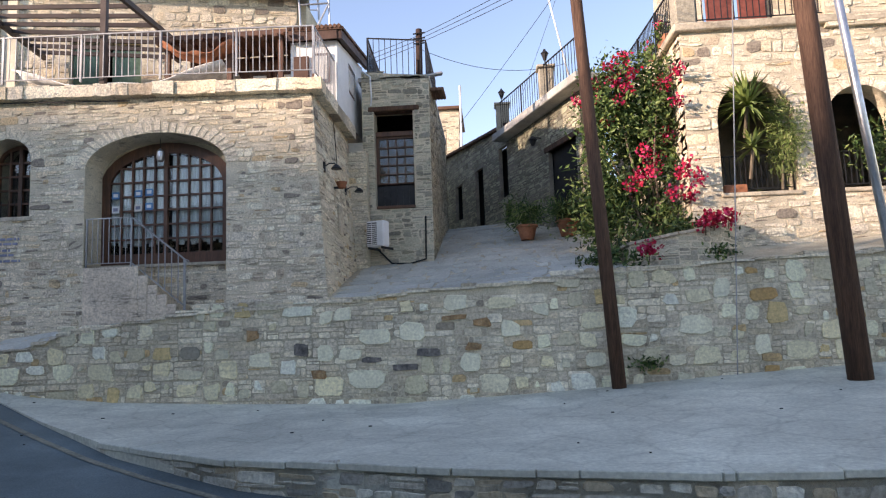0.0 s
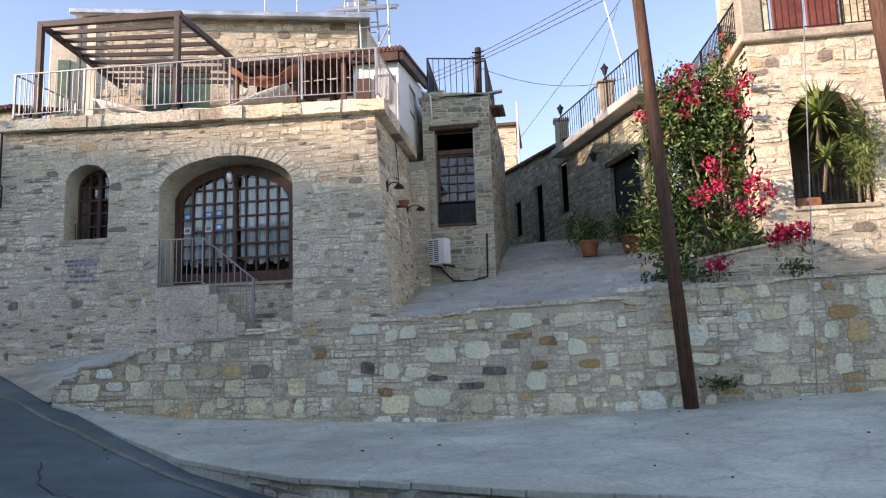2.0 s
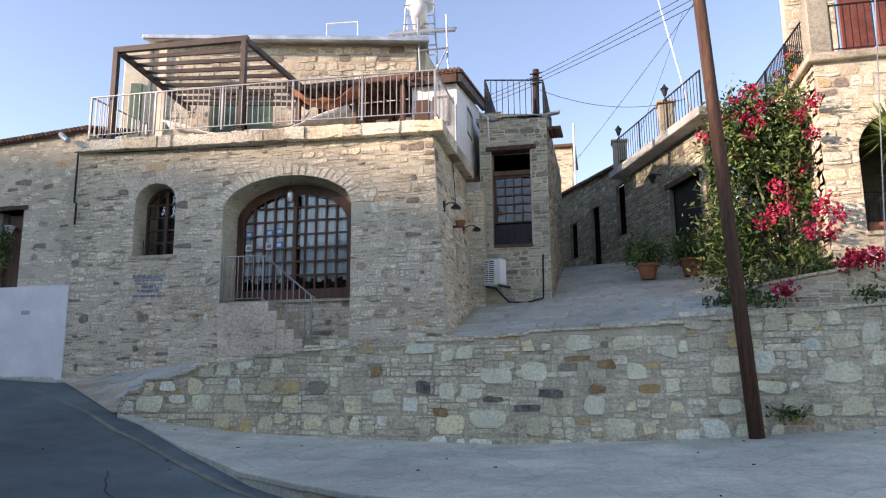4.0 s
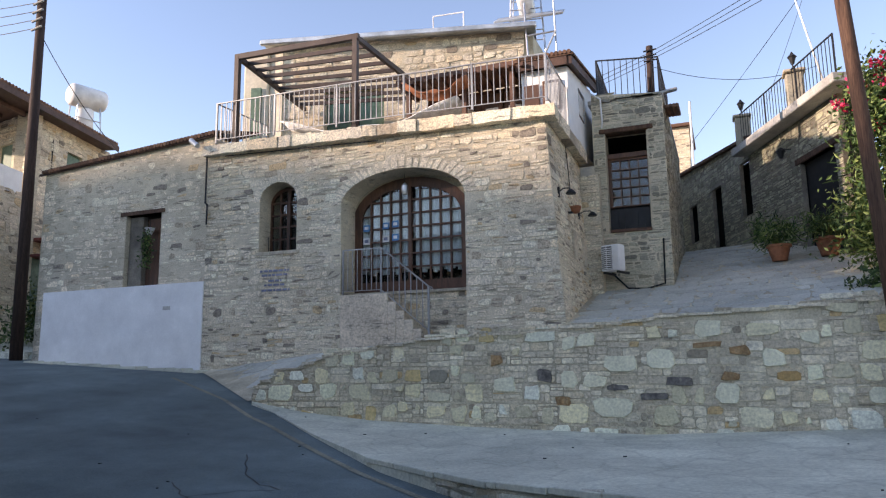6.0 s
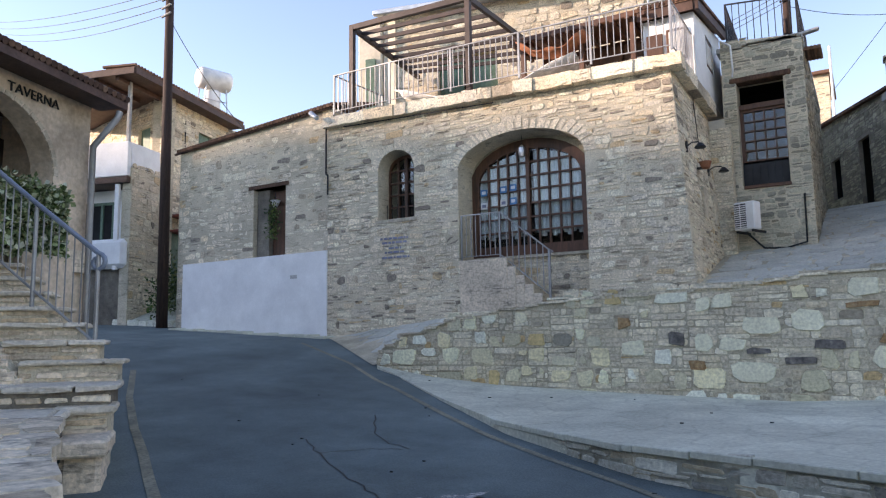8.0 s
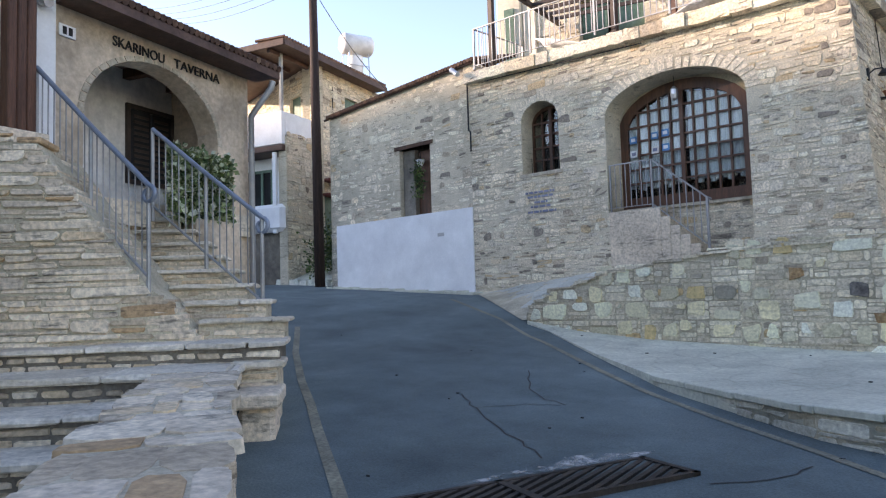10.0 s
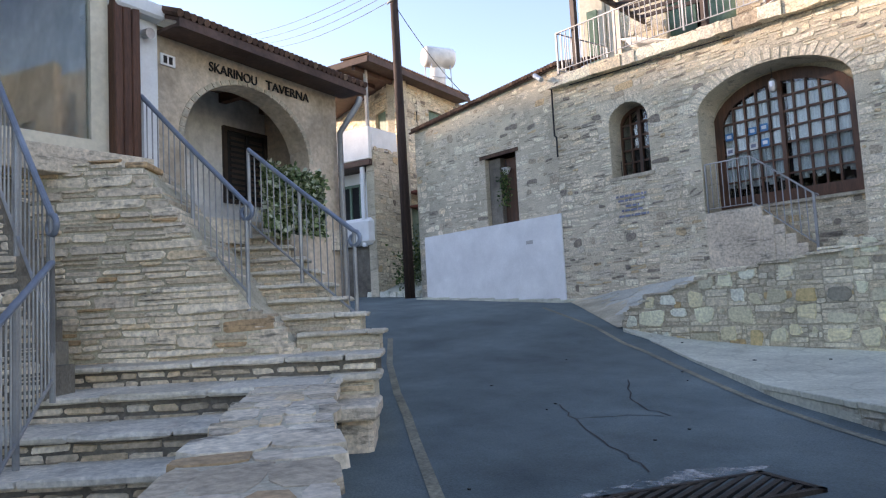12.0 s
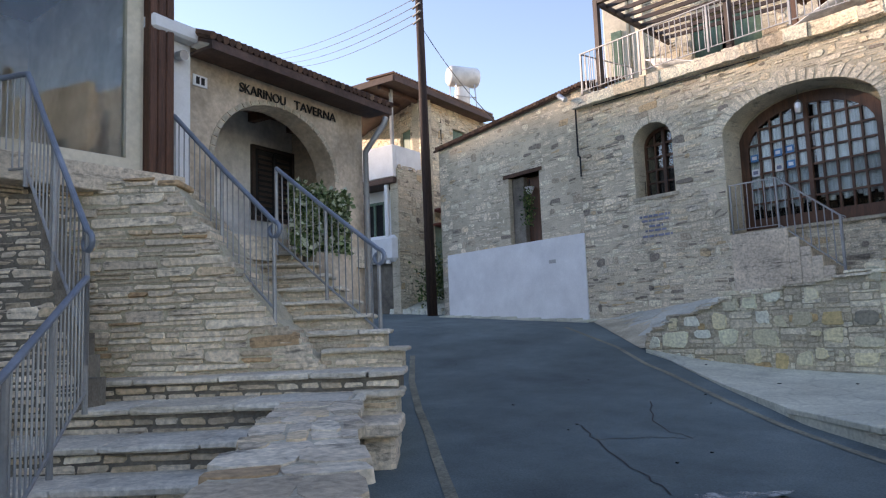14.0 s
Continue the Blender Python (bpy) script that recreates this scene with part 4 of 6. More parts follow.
def joinery(face, s0, s1, z0, zs, zc, cols, rows, parent, fw=.07, bw=.035, depth=.07, mull=(), mat="wood", kick=0.0):
    """A glazed arched door or window: frame, mullions, each glazing bar, a pane."""
    if zc > zs:
        outer, inner = arch_loop(s0, s1, z0, zs, zc), arch_loop(s0 + fw, s1 - fw, z0 + fw + kick, zs, zc - fw)
    else:
        outer, inner = rect_loop(s0, s1, z0, zc), rect_loop(s0 + fw, s1 - fw, z0 + fw + kick, zc - fw)
    raw("frame", *ring_mesh(face, outer, inner, depth), mat, parent)
    a, b = s0 + fw, s1 - fw
    top = (lambda s: arch_height(s, a, b, zs, zc - fw)) if zc > zs else (lambda s: zc - fw)
    base = z0 + fw + kick
    for k in range(1, cols):
        s = a + (b - a) * k / cols
        wide = k in mull
        w = bw * (2.2 if wide else 1)
        part("mullion" if wide else "glazing_bar", box((s - w / 2, -.004 - .012 * wide, base), (s + w / 2, depth - .02, top(s) + .01), face.m()), mat, parent)
    for k in range(1, rows):
        z = base + (max(top((a + b) / 2), zc - fw) - base) * k / rows
        if z < zs or zc <= zs:
            l, r = a, b
        else:
            t = math.sqrt(max(0, 1 - ((z - zs) / (zc - fw - zs)) ** 2)) * (b - a) / 2
            l, r = (a + b) / 2 - t, (a + b) / 2 + t
        part("glazing_bar", box((l, 0, z - bw / 2), (r, depth - .025, z + bw / 2), face.m()), mat, parent)
    pane = raw("pane", *slab(Face(face.p(0, 0, -depth * .6).to_2d(), face.d.to_2d()), [inner], .006), "glass", parent)
    pane.visible_shadow = False


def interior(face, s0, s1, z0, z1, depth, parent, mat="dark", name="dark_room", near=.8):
    """A closed box behind an opening; its default near-black stands in for shade."""
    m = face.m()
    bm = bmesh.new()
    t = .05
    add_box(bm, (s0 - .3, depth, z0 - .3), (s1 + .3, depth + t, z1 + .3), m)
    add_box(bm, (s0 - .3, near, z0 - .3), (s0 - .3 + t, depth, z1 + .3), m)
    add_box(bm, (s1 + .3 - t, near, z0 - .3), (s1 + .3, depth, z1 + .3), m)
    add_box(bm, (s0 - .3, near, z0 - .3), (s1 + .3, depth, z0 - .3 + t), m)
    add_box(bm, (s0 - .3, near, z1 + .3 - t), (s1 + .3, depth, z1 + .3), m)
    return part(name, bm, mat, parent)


# ---- corner house details ----
door = thing("arched_door", "dark brown arched glazed double door with white curtains", "door")
DF = Face((-10.12, 13.2), (1, 0))
DOOR = (3.40, 6.05, 2.96, 4.50, 5.33)   # left, right, sill, springing, crown
joinery(DF, *DOOR, 10, 7, door, fw=.20, bw=.034, mull=(5,))
bm = bmesh.new()
for k in range(30):
    s = 3.62 + .077 * k
    if abs(s - 4.72) > .09:
        add_rod(bm, DF.p(s, 3.36 + .05 * math.sin(k * 1.7), -.12), DF.p(s, arch_height(s, 3.5, 5.95, 4.45, 5.12) - .04, -.12), .05, n=8)
part("curtain", bm, "curtain", door, "white gathered curtain")
part("threshold", box((3.40, -.03, 2.89), (6.2, .12, 2.95), DF.m(), .01), "coping", door)
for (s, z, mt) in ((3.72, 4.32, "sign_card"), (4.17, 4.34, "sign_card"), (4.39, 4.36, "sign_card"), (3.72, 4.04, "tank"), (4.39, 4.08, "sign_card"), (4.17, 4.06, "inner")):
    part("sticker", box((s - .075, -.006, z - .07), (s + .075, -.002, z + .07), DF.m()), mt, door, "small square sticker on the glass")
    part("sticker_print", box((s - .045, -.009, z - .03), (s + .045, -.007, z + .035), DF.m()), "tank" if mt == "sign_card" else "sign_blue", door)
raw("arch_fill", *slab(Face((-10.12, 13.22), (1, 0)), [rect_loop(3.2, 6.6, 2.9, 5.7), arch_loop(3.42, 6.03, 2.98, 4.50, 5.31)], .1), "mortar", door, "mortared stone round the door frame")
# Near-black box behind the door stands for the room's shade.
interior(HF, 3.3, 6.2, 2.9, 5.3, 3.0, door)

win = thing("arched_window", "small dark brown arched window with six panes", "window")
NF = Face((-10.12, 13.0), (1, 0))
joinery(NF, 1.40, 2.42, 3.87, 4.98, 5.36, 4, 5, win, fw=.07, mull=(2,))
part("sill", box((1.36, -.03, 3.80), (2.44, .42, 3.88), HF.m(), .01), "coping", win)
# The same painted shade behind the small window.
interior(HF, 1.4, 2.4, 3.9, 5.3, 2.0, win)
for k in range(7):
    part("window_bar", rod(HF.p(1.5 + .135 * k, 3.9, -.25), HF.p(1.5 + .135 * k, 4.25, -.25), .008), "rail_black", win)

voussoirs(HF, 3.44, 6.15, 4.72, 5.36, 27, .24, front, seed=4)
voussoirs(HF, 1.43, 2.37, 4.98, 5.39, 13, .2, front, seed=5)
recess = thing("door_steps", "narrow stone steps inside the arched recess", "stairs")
masonry("back_wall", Face((-10.12, 13.24), (1, 0)), [rect_loop(3.4, 6.2, 1.3, 2.95)], .1, recess, seed=23)
part("landing", box((3.45, -.02, 1.4), (4.50, .60, 2.86), HF.m(), .01), "step_stone", recess)
for k in range(5):
    part("step", box((4.503 + .18 * k, -.018, 1.4), (4.68 + .18 * k, .60, 2.86 - .18 * (k + 1)), HF.m(), .012), "step_stone", recess)
part("floor", box((5.38, .02, 1.4), (6.15, .66, 1.92), HF.m()), "mortar", recess)
up = Vector((0, 0, 1))
rl = railing("landing_railing", "brown-grey steel railing at the door landing", [HF.p(3.48, 2.86, -.04), HF.p(4.34, 2.86, -.04)], .92, .11, "rail", bar_r=.006, post_r=.014, rail_w=.028)
sr = thing("stair_railing", "slanting steel handrail beside the door steps", "railing")
pa, pb = HF.p(4.36, 2.80, -.04), HF.p(5.36, 1.90, -.04)
part("top_rail", bar(pa + up * .97, pb + up * 1.05, .035, .025), "rail", sr)
part("bottom_rail", bar(pa + up * .12, pb + up * .2, .03, .02), "rail", sr)
part("post", bar(pb, pb + up * 1.06, .04), "rail", sr)
for k in range(1, 8):
    p, q = pa.lerp(pb, k / 8), 0
    part("baluster", bar(p + up * .15, p + up * (.97 + .01 * k), .016), "rail", sr)
tube("scroll", [pb + Vector((.03 + .05 * math.cos(t * .6) * (1 - t / 16), 0, 1.0 + .05 * math.sin(t * .6) * (1 - t / 16))) for t in range(14)], .008, "rail", sr)

lan = thing("door_lantern", "small hanging glass lantern under the arch", "lamp")
lp = Vector((-5.42, 13.0, 0))
part("chain", rod(lp + up * 5.15, lp + up * 5.35, .006), "rail_black", lan)
bm = lathe([(.02, 5.16), (.07, 5.1), (.075, 5.0), (.06, 4.92), (.03, 4.9)], 10)
bmesh.ops.translate(bm, vec=lp, verts=bm.verts)
part("body", bm, "steel", lan)

sign = thing("painted_sign", "faded blue painted lettering on the stone wall", "sign")
rnd = random.Random(3)
for _, (s0, s1, z) in enumerate([(1.50, 2.22, 3.46), (1.55, 2.20, 3.37), (1.72, 2.05, 3.25), (1.62, 2.12, 3.16), (1.55, 2.25, 3.05)]):
    s = s0
    while s < s1:
        w = rnd.uniform(.04, .16)
        part("text_bar", box((s, -.034, z - .022), (min(s + w, s1), -.03, z + .022), HF.m()), "sign_blue", sign)
        s += w + .025

trail = railing("terrace_railing", "pale grey steel railing round the roof terrace",
                [(-9.72, 14.2, 6.44), (-9.85, 12.5, 6.44), (-8.3, 12.5, 6.42), (-5.2, 12.5, 6.36), (-2.28, 12.5, 6.28), (-2.28, 14.25, 6.28)], .93, .125, "rail", bar_r=.0075, post_r=.019, post_every=1.53, rail_w=.032)

perg = thing("pergola", "dark brown steel pergola frame over the terrace", "pergola")
for (x, y, z) in ((-9.42, 12.62, 8.47), (-6.38, 12.62, 8.38)):
    part("post", box((x - .055, y - .055, 6.3), (x + .055, y + .055, z)), "pergola", perg)
part("front_beam", bar((-9.48, 12.62, 8.47), (-6.3, 12.62, 8.38), .10, .12), "pergola", perg)
part("side_beam", bar((-9.42, 12.62, 8.47), (-9.85, 16.1, 8.47), .09, .11), "pergola", perg)
part("side_beam", bar((-6.38, 12.62, 8.38), (-6.2, 16.9, 8.38), .09, .11), "pergola", perg)
for k in range(1, 9):
    t = k / 9
    a = Vector((-9.42, 12.62, 8.47)).lerp(Vector((-9.85, 16.1, 8.47)), t)
    b = Vector((-6.38, 12.62, 8.38)).lerp(Vector((-6.2, 16.9, 8.38)), t)
    part("slat", bar(a, b, .05, .09), "pergola", perg)

screen = thing("terrace_bar", "brown timber screen with a low roof on the terrace", "shelter")
part("roof_edge", box((-6.15, 14.1, 7.80), (-2.95, 15.2, 7.93), None, .02), "wood", screen)
for k in range(10):
    part("roof_slat", box((-6.05 + .32 * k, 13.98, 7.72), (-5.97 + .32 * k, 15.1, 7.79)), "wood", screen)
for x in (-5.85, -4.5, -3.4):
    part("post", box((x - .05, 14.15, 6.3), (x + .05, 14.25, 7.78)), "wood", screen)
part("panel", box((-5.8, 15.2, 6.3), (-3.0, 15.26, 7.78)), "wood_red", screen, "reddish board wall")
for x in (-4.4, -3.85):
    part("door_leaf", box((x, 15.1, 6.3), (x + .5, 15.18, 7.65), None, .01), "wood", screen)
    part("door_glass", box((x + .1, 15.08, 6.5), (x + .4, 15.095, 7.3)), "inner", screen)


def cloth(name, a, b, sag, width, mat, label, cat):
    verts, faces = [], []
    n, k = 16, 6
    a, b = Vector(a), Vector(b)
    for i in range(n + 1):
        t = i / n
        for j in range(k + 1):
            p = a.lerp(b, t)
            verts.append((p.x, p.y + width * (j / k - .5), p.z - sag * 4 * t * (1 - t) + .05 * math.sin(j * 2.1 + i) + .12 * abs(j / k - .5)))
    for i in range(n):
        for j in range(k):
            q = i * (k + 1) + j
            faces.append((q, q + k + 1, q + k + 2, q + 1))
    ob = raw(name, verts, faces, mat, None, smooth=True)
    sol = ob.modifiers.new("thick", "SOLIDIFY")
    sol.thickness = .02
    return tagged(ob, label, cat)


cloth("awning_cloth", (-5.85, 14.05, 7.66), (-4.3, 14.05, 7.60), .30, .5, "terracotta", "sagging orange-brown awning cloth on the terrace", "awning")
cloth("sun_cloth", (-9.2, 14.6, 7.3), (-4.6, 14.6, 7.25), .45, 1.2, "curtain", "pale sagging shade cloth behind the railing", "awning")

# window, shutter and roof things of the upper storey
part("shutter", box((1.62, .2, 6.3), (2.3, .26, 8.95), UF.m(), .01), "green_paint", upper, "grey-green louvred shutter")
part("shutter", box((2.55, .2, 6.3), (3.28, .26, 8.95), UF.m(), .01), "green_paint", upper, "grey-green louvred shutter")
# Near-black box paints the shade behind the shutters.
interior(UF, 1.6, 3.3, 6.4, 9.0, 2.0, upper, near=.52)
part("front_pier", box((-.75, -.1, 6.1), (-.02, .5, 10.3), UF.m(), .04), "cream", upper, "cream plastered pier")
part("side_shutter", box((-.5, -.16, 7.2), (-.2, -.1, 9.2), UF.m(), .01), "green_paint", upper, "narrow green shutter")
part("gutter", box((-.4, -.38, 10.36), (UL + .15, -.24, 10.52), UF.m() @ Matrix.Rotation(.02, 4, "Y"), .03), "sheet", upper)


def water_heater(m, label, drum_up=True):
    """A solar water heater: stand, tall drum, lying tank and tilted collector."""
    r = thing("solar_water_heater", label, "water heater")
    for (x, y) in ((-.5, -.35), (.5, -.35), (-.5, .35), (.5, .35)):
        part("leg", rod(m @ Vector((x, y, -.9)), m @ Vector((x * .8, y * .8, 1.0)), .025), "steel", r)
    for z in (-.3, .35, .95):
        for (a, b) in (((-.45, -.32), (.45, -.32)), ((-.45, .32), (.45, .32)), ((-.45, -.32), (-.45, .32))):
            part("brace", rod(m @ Vector((*a, z)), m @ Vector((*b, z)), .018), "steel", r)
    upright, lying = ((1.0, 1.88), .55) if drum_up else ((.05, .85), 1.22)
    lo, hi = upright
    rad = .42 if drum_up else .3
    bm = lathe([(.02, lo), (rad * .86, lo + .02), (rad, lo + .08), (rad, hi - .13), (rad * .9, hi - .06), (.05, hi)], 20)
    bmesh.ops.transform(bm, matrix=m, verts=bm.verts)
    part("cold_tank", bm, "tank", r, smooth=True)
    size = .24 if drum_up else .4
    bm = lathe([(.05, -.65), (size * .86, -.62), (size, -.55), (size, .55), (size * .86, .62), (.05, .65)], 18)
    bmesh.ops.transform(bm, matrix=m @ pose(0, -.1, lying, 0, 90, 0) if not drum_up else m @ pose(0, -.3, lying, 90, 0, 0), verts=bm.verts)
    part("hot_tank", bm, "tank", r, smooth=True)
    return r


wh1 = water_heater(pose(-4.15, 18.7, 11.0, 0, 0, 10), "white solar water heater on the flat roof")
part("collector", box((-.95, -.4, -.03), (.95, .4, .03), pose(-3.95, 18.2, 11.02, 32, 0, 6), .01), "sheet", wh1, "tilted pale glass collector")
wh2 = thing("roof_drum", "small white drum in a steel frame on the roof", "tank")
bm = lathe([(.05, 0), (.22, .02), (.25, .1), (.22, .28), (.08, .34)], 16)
bmesh.ops.translate(bm, vec=(-6.4, 18.2, 10.75), verts=bm.verts)
part("drum", bm, "tank", wh2, smooth=True)
for (a, b) in (((-6.85, 18.2, 10.5), (-6.85, 18.2, 11.6)), ((-5.9, 18.2, 10.5), (-5.9, 18.2, 11.55)), ((-6.85, 18.2, 11.6), (-5.9, 18.2, 11.55))):
    part("frame_bar", rod(a, b, .02), "tank", wh2)

# ladder-like stand at the terrace corner
stand = thing("steel_stand", "galvanised lattice stand at the roof corner", "frame")
for (a, b) in (((-3.75, 17.3, 8.0), (-3.9, 17.4, 11.0)), ((-3.0, 17.3, 8.0), (-3.1, 17.4, 11.0)), ((-3.78, 17.3, 8.6), (-3.0, 17.3, 8.6)), ((-3.82, 17.3, 9.3), (-3.05, 17.3, 9.3)), ((-3.82, 17.3, 10.0), (-3.05, 17.3, 10.0)), ((-3.78, 17.3, 8.6), (-3.05, 17.3, 10.0))):
    part("strut", rod(a, b, .025), "steel", stand)

# annex roof edge and window
AR = Matrix.Translation((0, 0, 7.74)) @ Matrix.Rotation(-.165, 4, "Y")
part("fascia", box((-.18, -.14, -.06), (3.15, -.05, .12), WF.m() @ AR), "fascia", side)
part("gable_board", box((-.2, -.04, -.06), (-.14, 1.05, .12), WF.m() @ AR), "fascia", side)
part("roof", box((-.22, -.18, .125), (3.15, 1.1, .18), WF.m() @ AR), "roof_tile", side)
bm = bmesh.new()
for k in range(13):
    add_rod(bm, WF.m() @ AR @ Vector((-.24, -.1 + .09 * k, .19)), WF.m() @ AR @ Vector((3.1, -.1 + .09 * k, .19)), .045, n=6)
part("roof_tiles", bm, "roof_tile", side)
part("window_frame", box((1.22, .02, 6.97), (1.98, .1, 7.63), WF.m(), .02), "wood", side)
part("window_pane", box((1.3, .01, 7.05), (1.9, .02, 7.55), WF.m()), "inner", side)
part("front_door", box((-3.15, 14.24, 6.3), (-2.82, 14.29, 7.35), None, .01), "wood", side)
part("front_window", box((-2.75, 14.24, 6.75), (-2.36, 14.29, 7.4), None, .01), "wood", side)
part("front_pane", box((-2.7, 14.225, 6.82), (-2.41, 14.236, 7.33)), "inner", side)

# side wall lamps, pot, plaques, air conditioner, pipes
for (y, z, reach) in ((13.1, 4.66, .8), (15.05, 4.60, 1.0)):
    wl = thing("wall_lamp", "black iron wall lamp with a flat shade", "lamp", "wall lamps")
    p = Vector((-2.25, y, z))
    part("plate", box(p + Vector((-.02, -.04, -.1)), p + Vector((.02, .04, .1)), None, .01), "rail_black", wl)
    tube("arm", [p, p + Vector((.12 * reach, -.02, .06)), p + Vector((.26 * reach, -.04, .05)), p + Vector((.3 * reach, -.04, 0))], .012, "rail_black", wl)
    bm = lathe([(.02, .05), (.05, .03), (.10, -.03), (.095, -.045)], 14)
    bmesh.ops.translate(bm, vec=p + Vector((.3 * reach, -.04, -.02)), verts=bm.verts)
    part("shade", bm, "rail_black", wl)
for y in (14.2, 15.25):
    tagged(part("wall_plaque", box((-2.24, y - .18, 3.5), (-2.17, y + .18, 4.1), None, .01), "coping"), "pale stone plaque on the side wall", "plaque")
hp = thing("hanging_pot", "terracotta half pot on the side wall", "flower pot")
bm = lathe([(.04, 0), (.08, .02), (.11, .12), (.115, .14)], 14)
bmesh.ops.translate(bm, vec=(-2.10, 13.95, 4.4), verts=bm.verts)
part("pot", bm, "terracotta", hp)
part("bracket", box((-2.28, 13.9, 4.41), (-2.05, 14.0, 4.44)), "rail_black", hp)
sconce = [rod((-2.26, 14.3, 4.9), (-2.32, 14.3, 5.9), .008)]
tagged(part("wall_cable", sconce[0], "black"), "thin black cable down the side wall", "cable")

niche = thing("stone_buttress", "rough stone pier at the back of the side wall", "pier")
masonry("pier", Face((-2.3, 15.65), (1, 0)), [[(0, 2.4), (.42, 2.4), (.42, 5.6), (0, 5.6)]], .3, niche, seed=27)

ac = thing("air_conditioner", "white outdoor air conditioner unit on brackets", "air conditioner")
acm = pose(-1.64, 15.5, 3.38, 0, 0, -22) @ Matrix.Scale(.82, 4)
part("casing", box((-.27, -.15, 0), (.27, .17, .70), acm, .03), "white", ac)
part("grille", box((-.24, -.158, .05), (.06, -.151, .65), acm), "dark", ac)
for k in range(11):
    part("grille_slat", box((-.24, -.172, .06 + .053 * k), (.06, -.158, .085 + .053 * k), acm), "white", ac)
part("grille_post", box((-.10, -.174, .05), (-.085, -.158, .65), acm), "white", ac)
for x in (-.2, .2):
    part("bracket", box((x - .02, -.15, -.06), (x + .02, .45, 0), acm), "rail_black", ac)
tagged(tube("drain_hose", [(-1.75, 15.95, 3.42), (-1.4, 15.95, 3.05), (-1.0, 15.93, 3.02), (-.62, 15.93, 3.12), (-.6, 15.93, 4.1)], .02, "black"), "black hose along the foot of the alley house", "pipe")
tagged(tube("white_pipe", [(-2.0, 15.93, 7.6), (-1.8, 15.93, 7.45), (-1.78, 15.93, 6.9), (-1.80, 15.93, 6.75)], .02, "tank"), "thin white pipe down the alley house", "pipe")

# alley house window, lintel, roof rail, lamp
aw = thing("alley_window", "tall dark wooden window with blue panes and lower panel", "window")
AWF = Face((-2.02, 16.28), (1, 0))
joinery(AWF, .27, 1.22, 4.9, 6.1, 6.1, 4, 5, aw, fw=.07, bw=.03)
part("lower_panel", box((.27, 0, 4.38), (1.22, .06, 4.95), AWF.m(), .01), "rail_black", aw)
part("transom", box((.27, -.05, 6.08), (1.22, .06, 6.2), AWF.m(), .01), "wood", aw)
for k in range(6):
    part("panel_board", box((.32 + .145 * k, -.02, 4.42), (.45 + .145 * k, 0, 4.86), AWF.m()), "rail_black", aw)
part("lintel", box((.14, -.03, 6.62), (1.34, .3, 6.74), AF.m(), .02), "pole_wood", aw, "old weathered timber lintel")
part("sill", box((.3, -.04, 4.31), (1.2, .3, 4.38), AF.m(), .01), "wood", aw)
# Black fill stands in for the window's unlit depth.
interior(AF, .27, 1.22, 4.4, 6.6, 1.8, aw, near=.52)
railing("roof_railing", "black iron railing on the alley house roof", [(-1.95, 18.6, 7.5), (-1.9, 16.25, 7.58), (-.5, 16.25, 7.44), (-.5, 19, 7.44)], .95, .14, "rail_black", bar_r=.008, post_r=.018, post_every=1.4)
part("roof", box((-2.1, 16.0, 7.36), (-.42, 22, 7.46)), "concrete", ahouse)
up_pole = pole("roof_pole", (-.75, 17.0, 7.3), (-.72, 17.0, 9.0), .09, .08, "pole_dark", "dark cut-off pole with insulators above the roof")
for k in range(3):
    tagged(part("insulator_pin", rod((-.86, 16.9, 8.85 - .13 * k), (-.56, 16.9, 8.87 - .13 * k), .02), "rail_black"), "small dark insulator pin on the roof pole", "insulator", "insulator pins")
sl = thing("street_lamp", "grey street lamp head on a short arm", "street lamp")
part("arm", rod((-.6, 16.3, 7.36), (-.4, 16.2, 7.48), .018), "rail", sl)
part("head", box((-.02, -.07, -.035), (.34, .07, .03), pose(-.45, 16.2, 7.49, 0, -10, 6), .02), "rail", sl)
bm = bmesh.new()
for k in range(6):
    add_rod(bm, (-.5 + .07 * k, 16.3, 7.2), (-.5 + .07 * k, 17.3, 7.3), .045, n=6)
part("roof_corner", bm, "roof_tile", ahouse, "broken tile edge")

# small house far up the alley
fa = thing("hilltop_house", "small pale stone house at the top of the alley", "house")
FA = Face((-1.9, 33), (1, 0))
masonry("front_wall", FA, [rect_loop(0, 1.5, 5, 12.0)], .4, fa, seed=29)
part("roof", box((-.15, -.2, 12.0), (1.65, 4, 12.15), FA.m(), .02), "roof_tile", fa)
part("balcony", box((.35, -.7, 9.5), (.9, 0, 9.65), FA.m()), "concrete", fa)
for k in range(6):
    part("balcony_bar", bar(FA.p(.35 + .11 * k, 9.65, .66), FA.p(.35 + .11 * k, 10.8, .66), .03), "rail_black", fa)
part("balcony_rail", bar(FA.p(.3, 10.8, .66), FA.p(.92, 10.8, .66), .05), "rail_black", fa)
tagged(part("antenna_pipe", rod((-.3, 32.5, 9), (-.28, 32.5, 13), .05), "white"), "thin white pipe beside the hilltop house", "pipe")


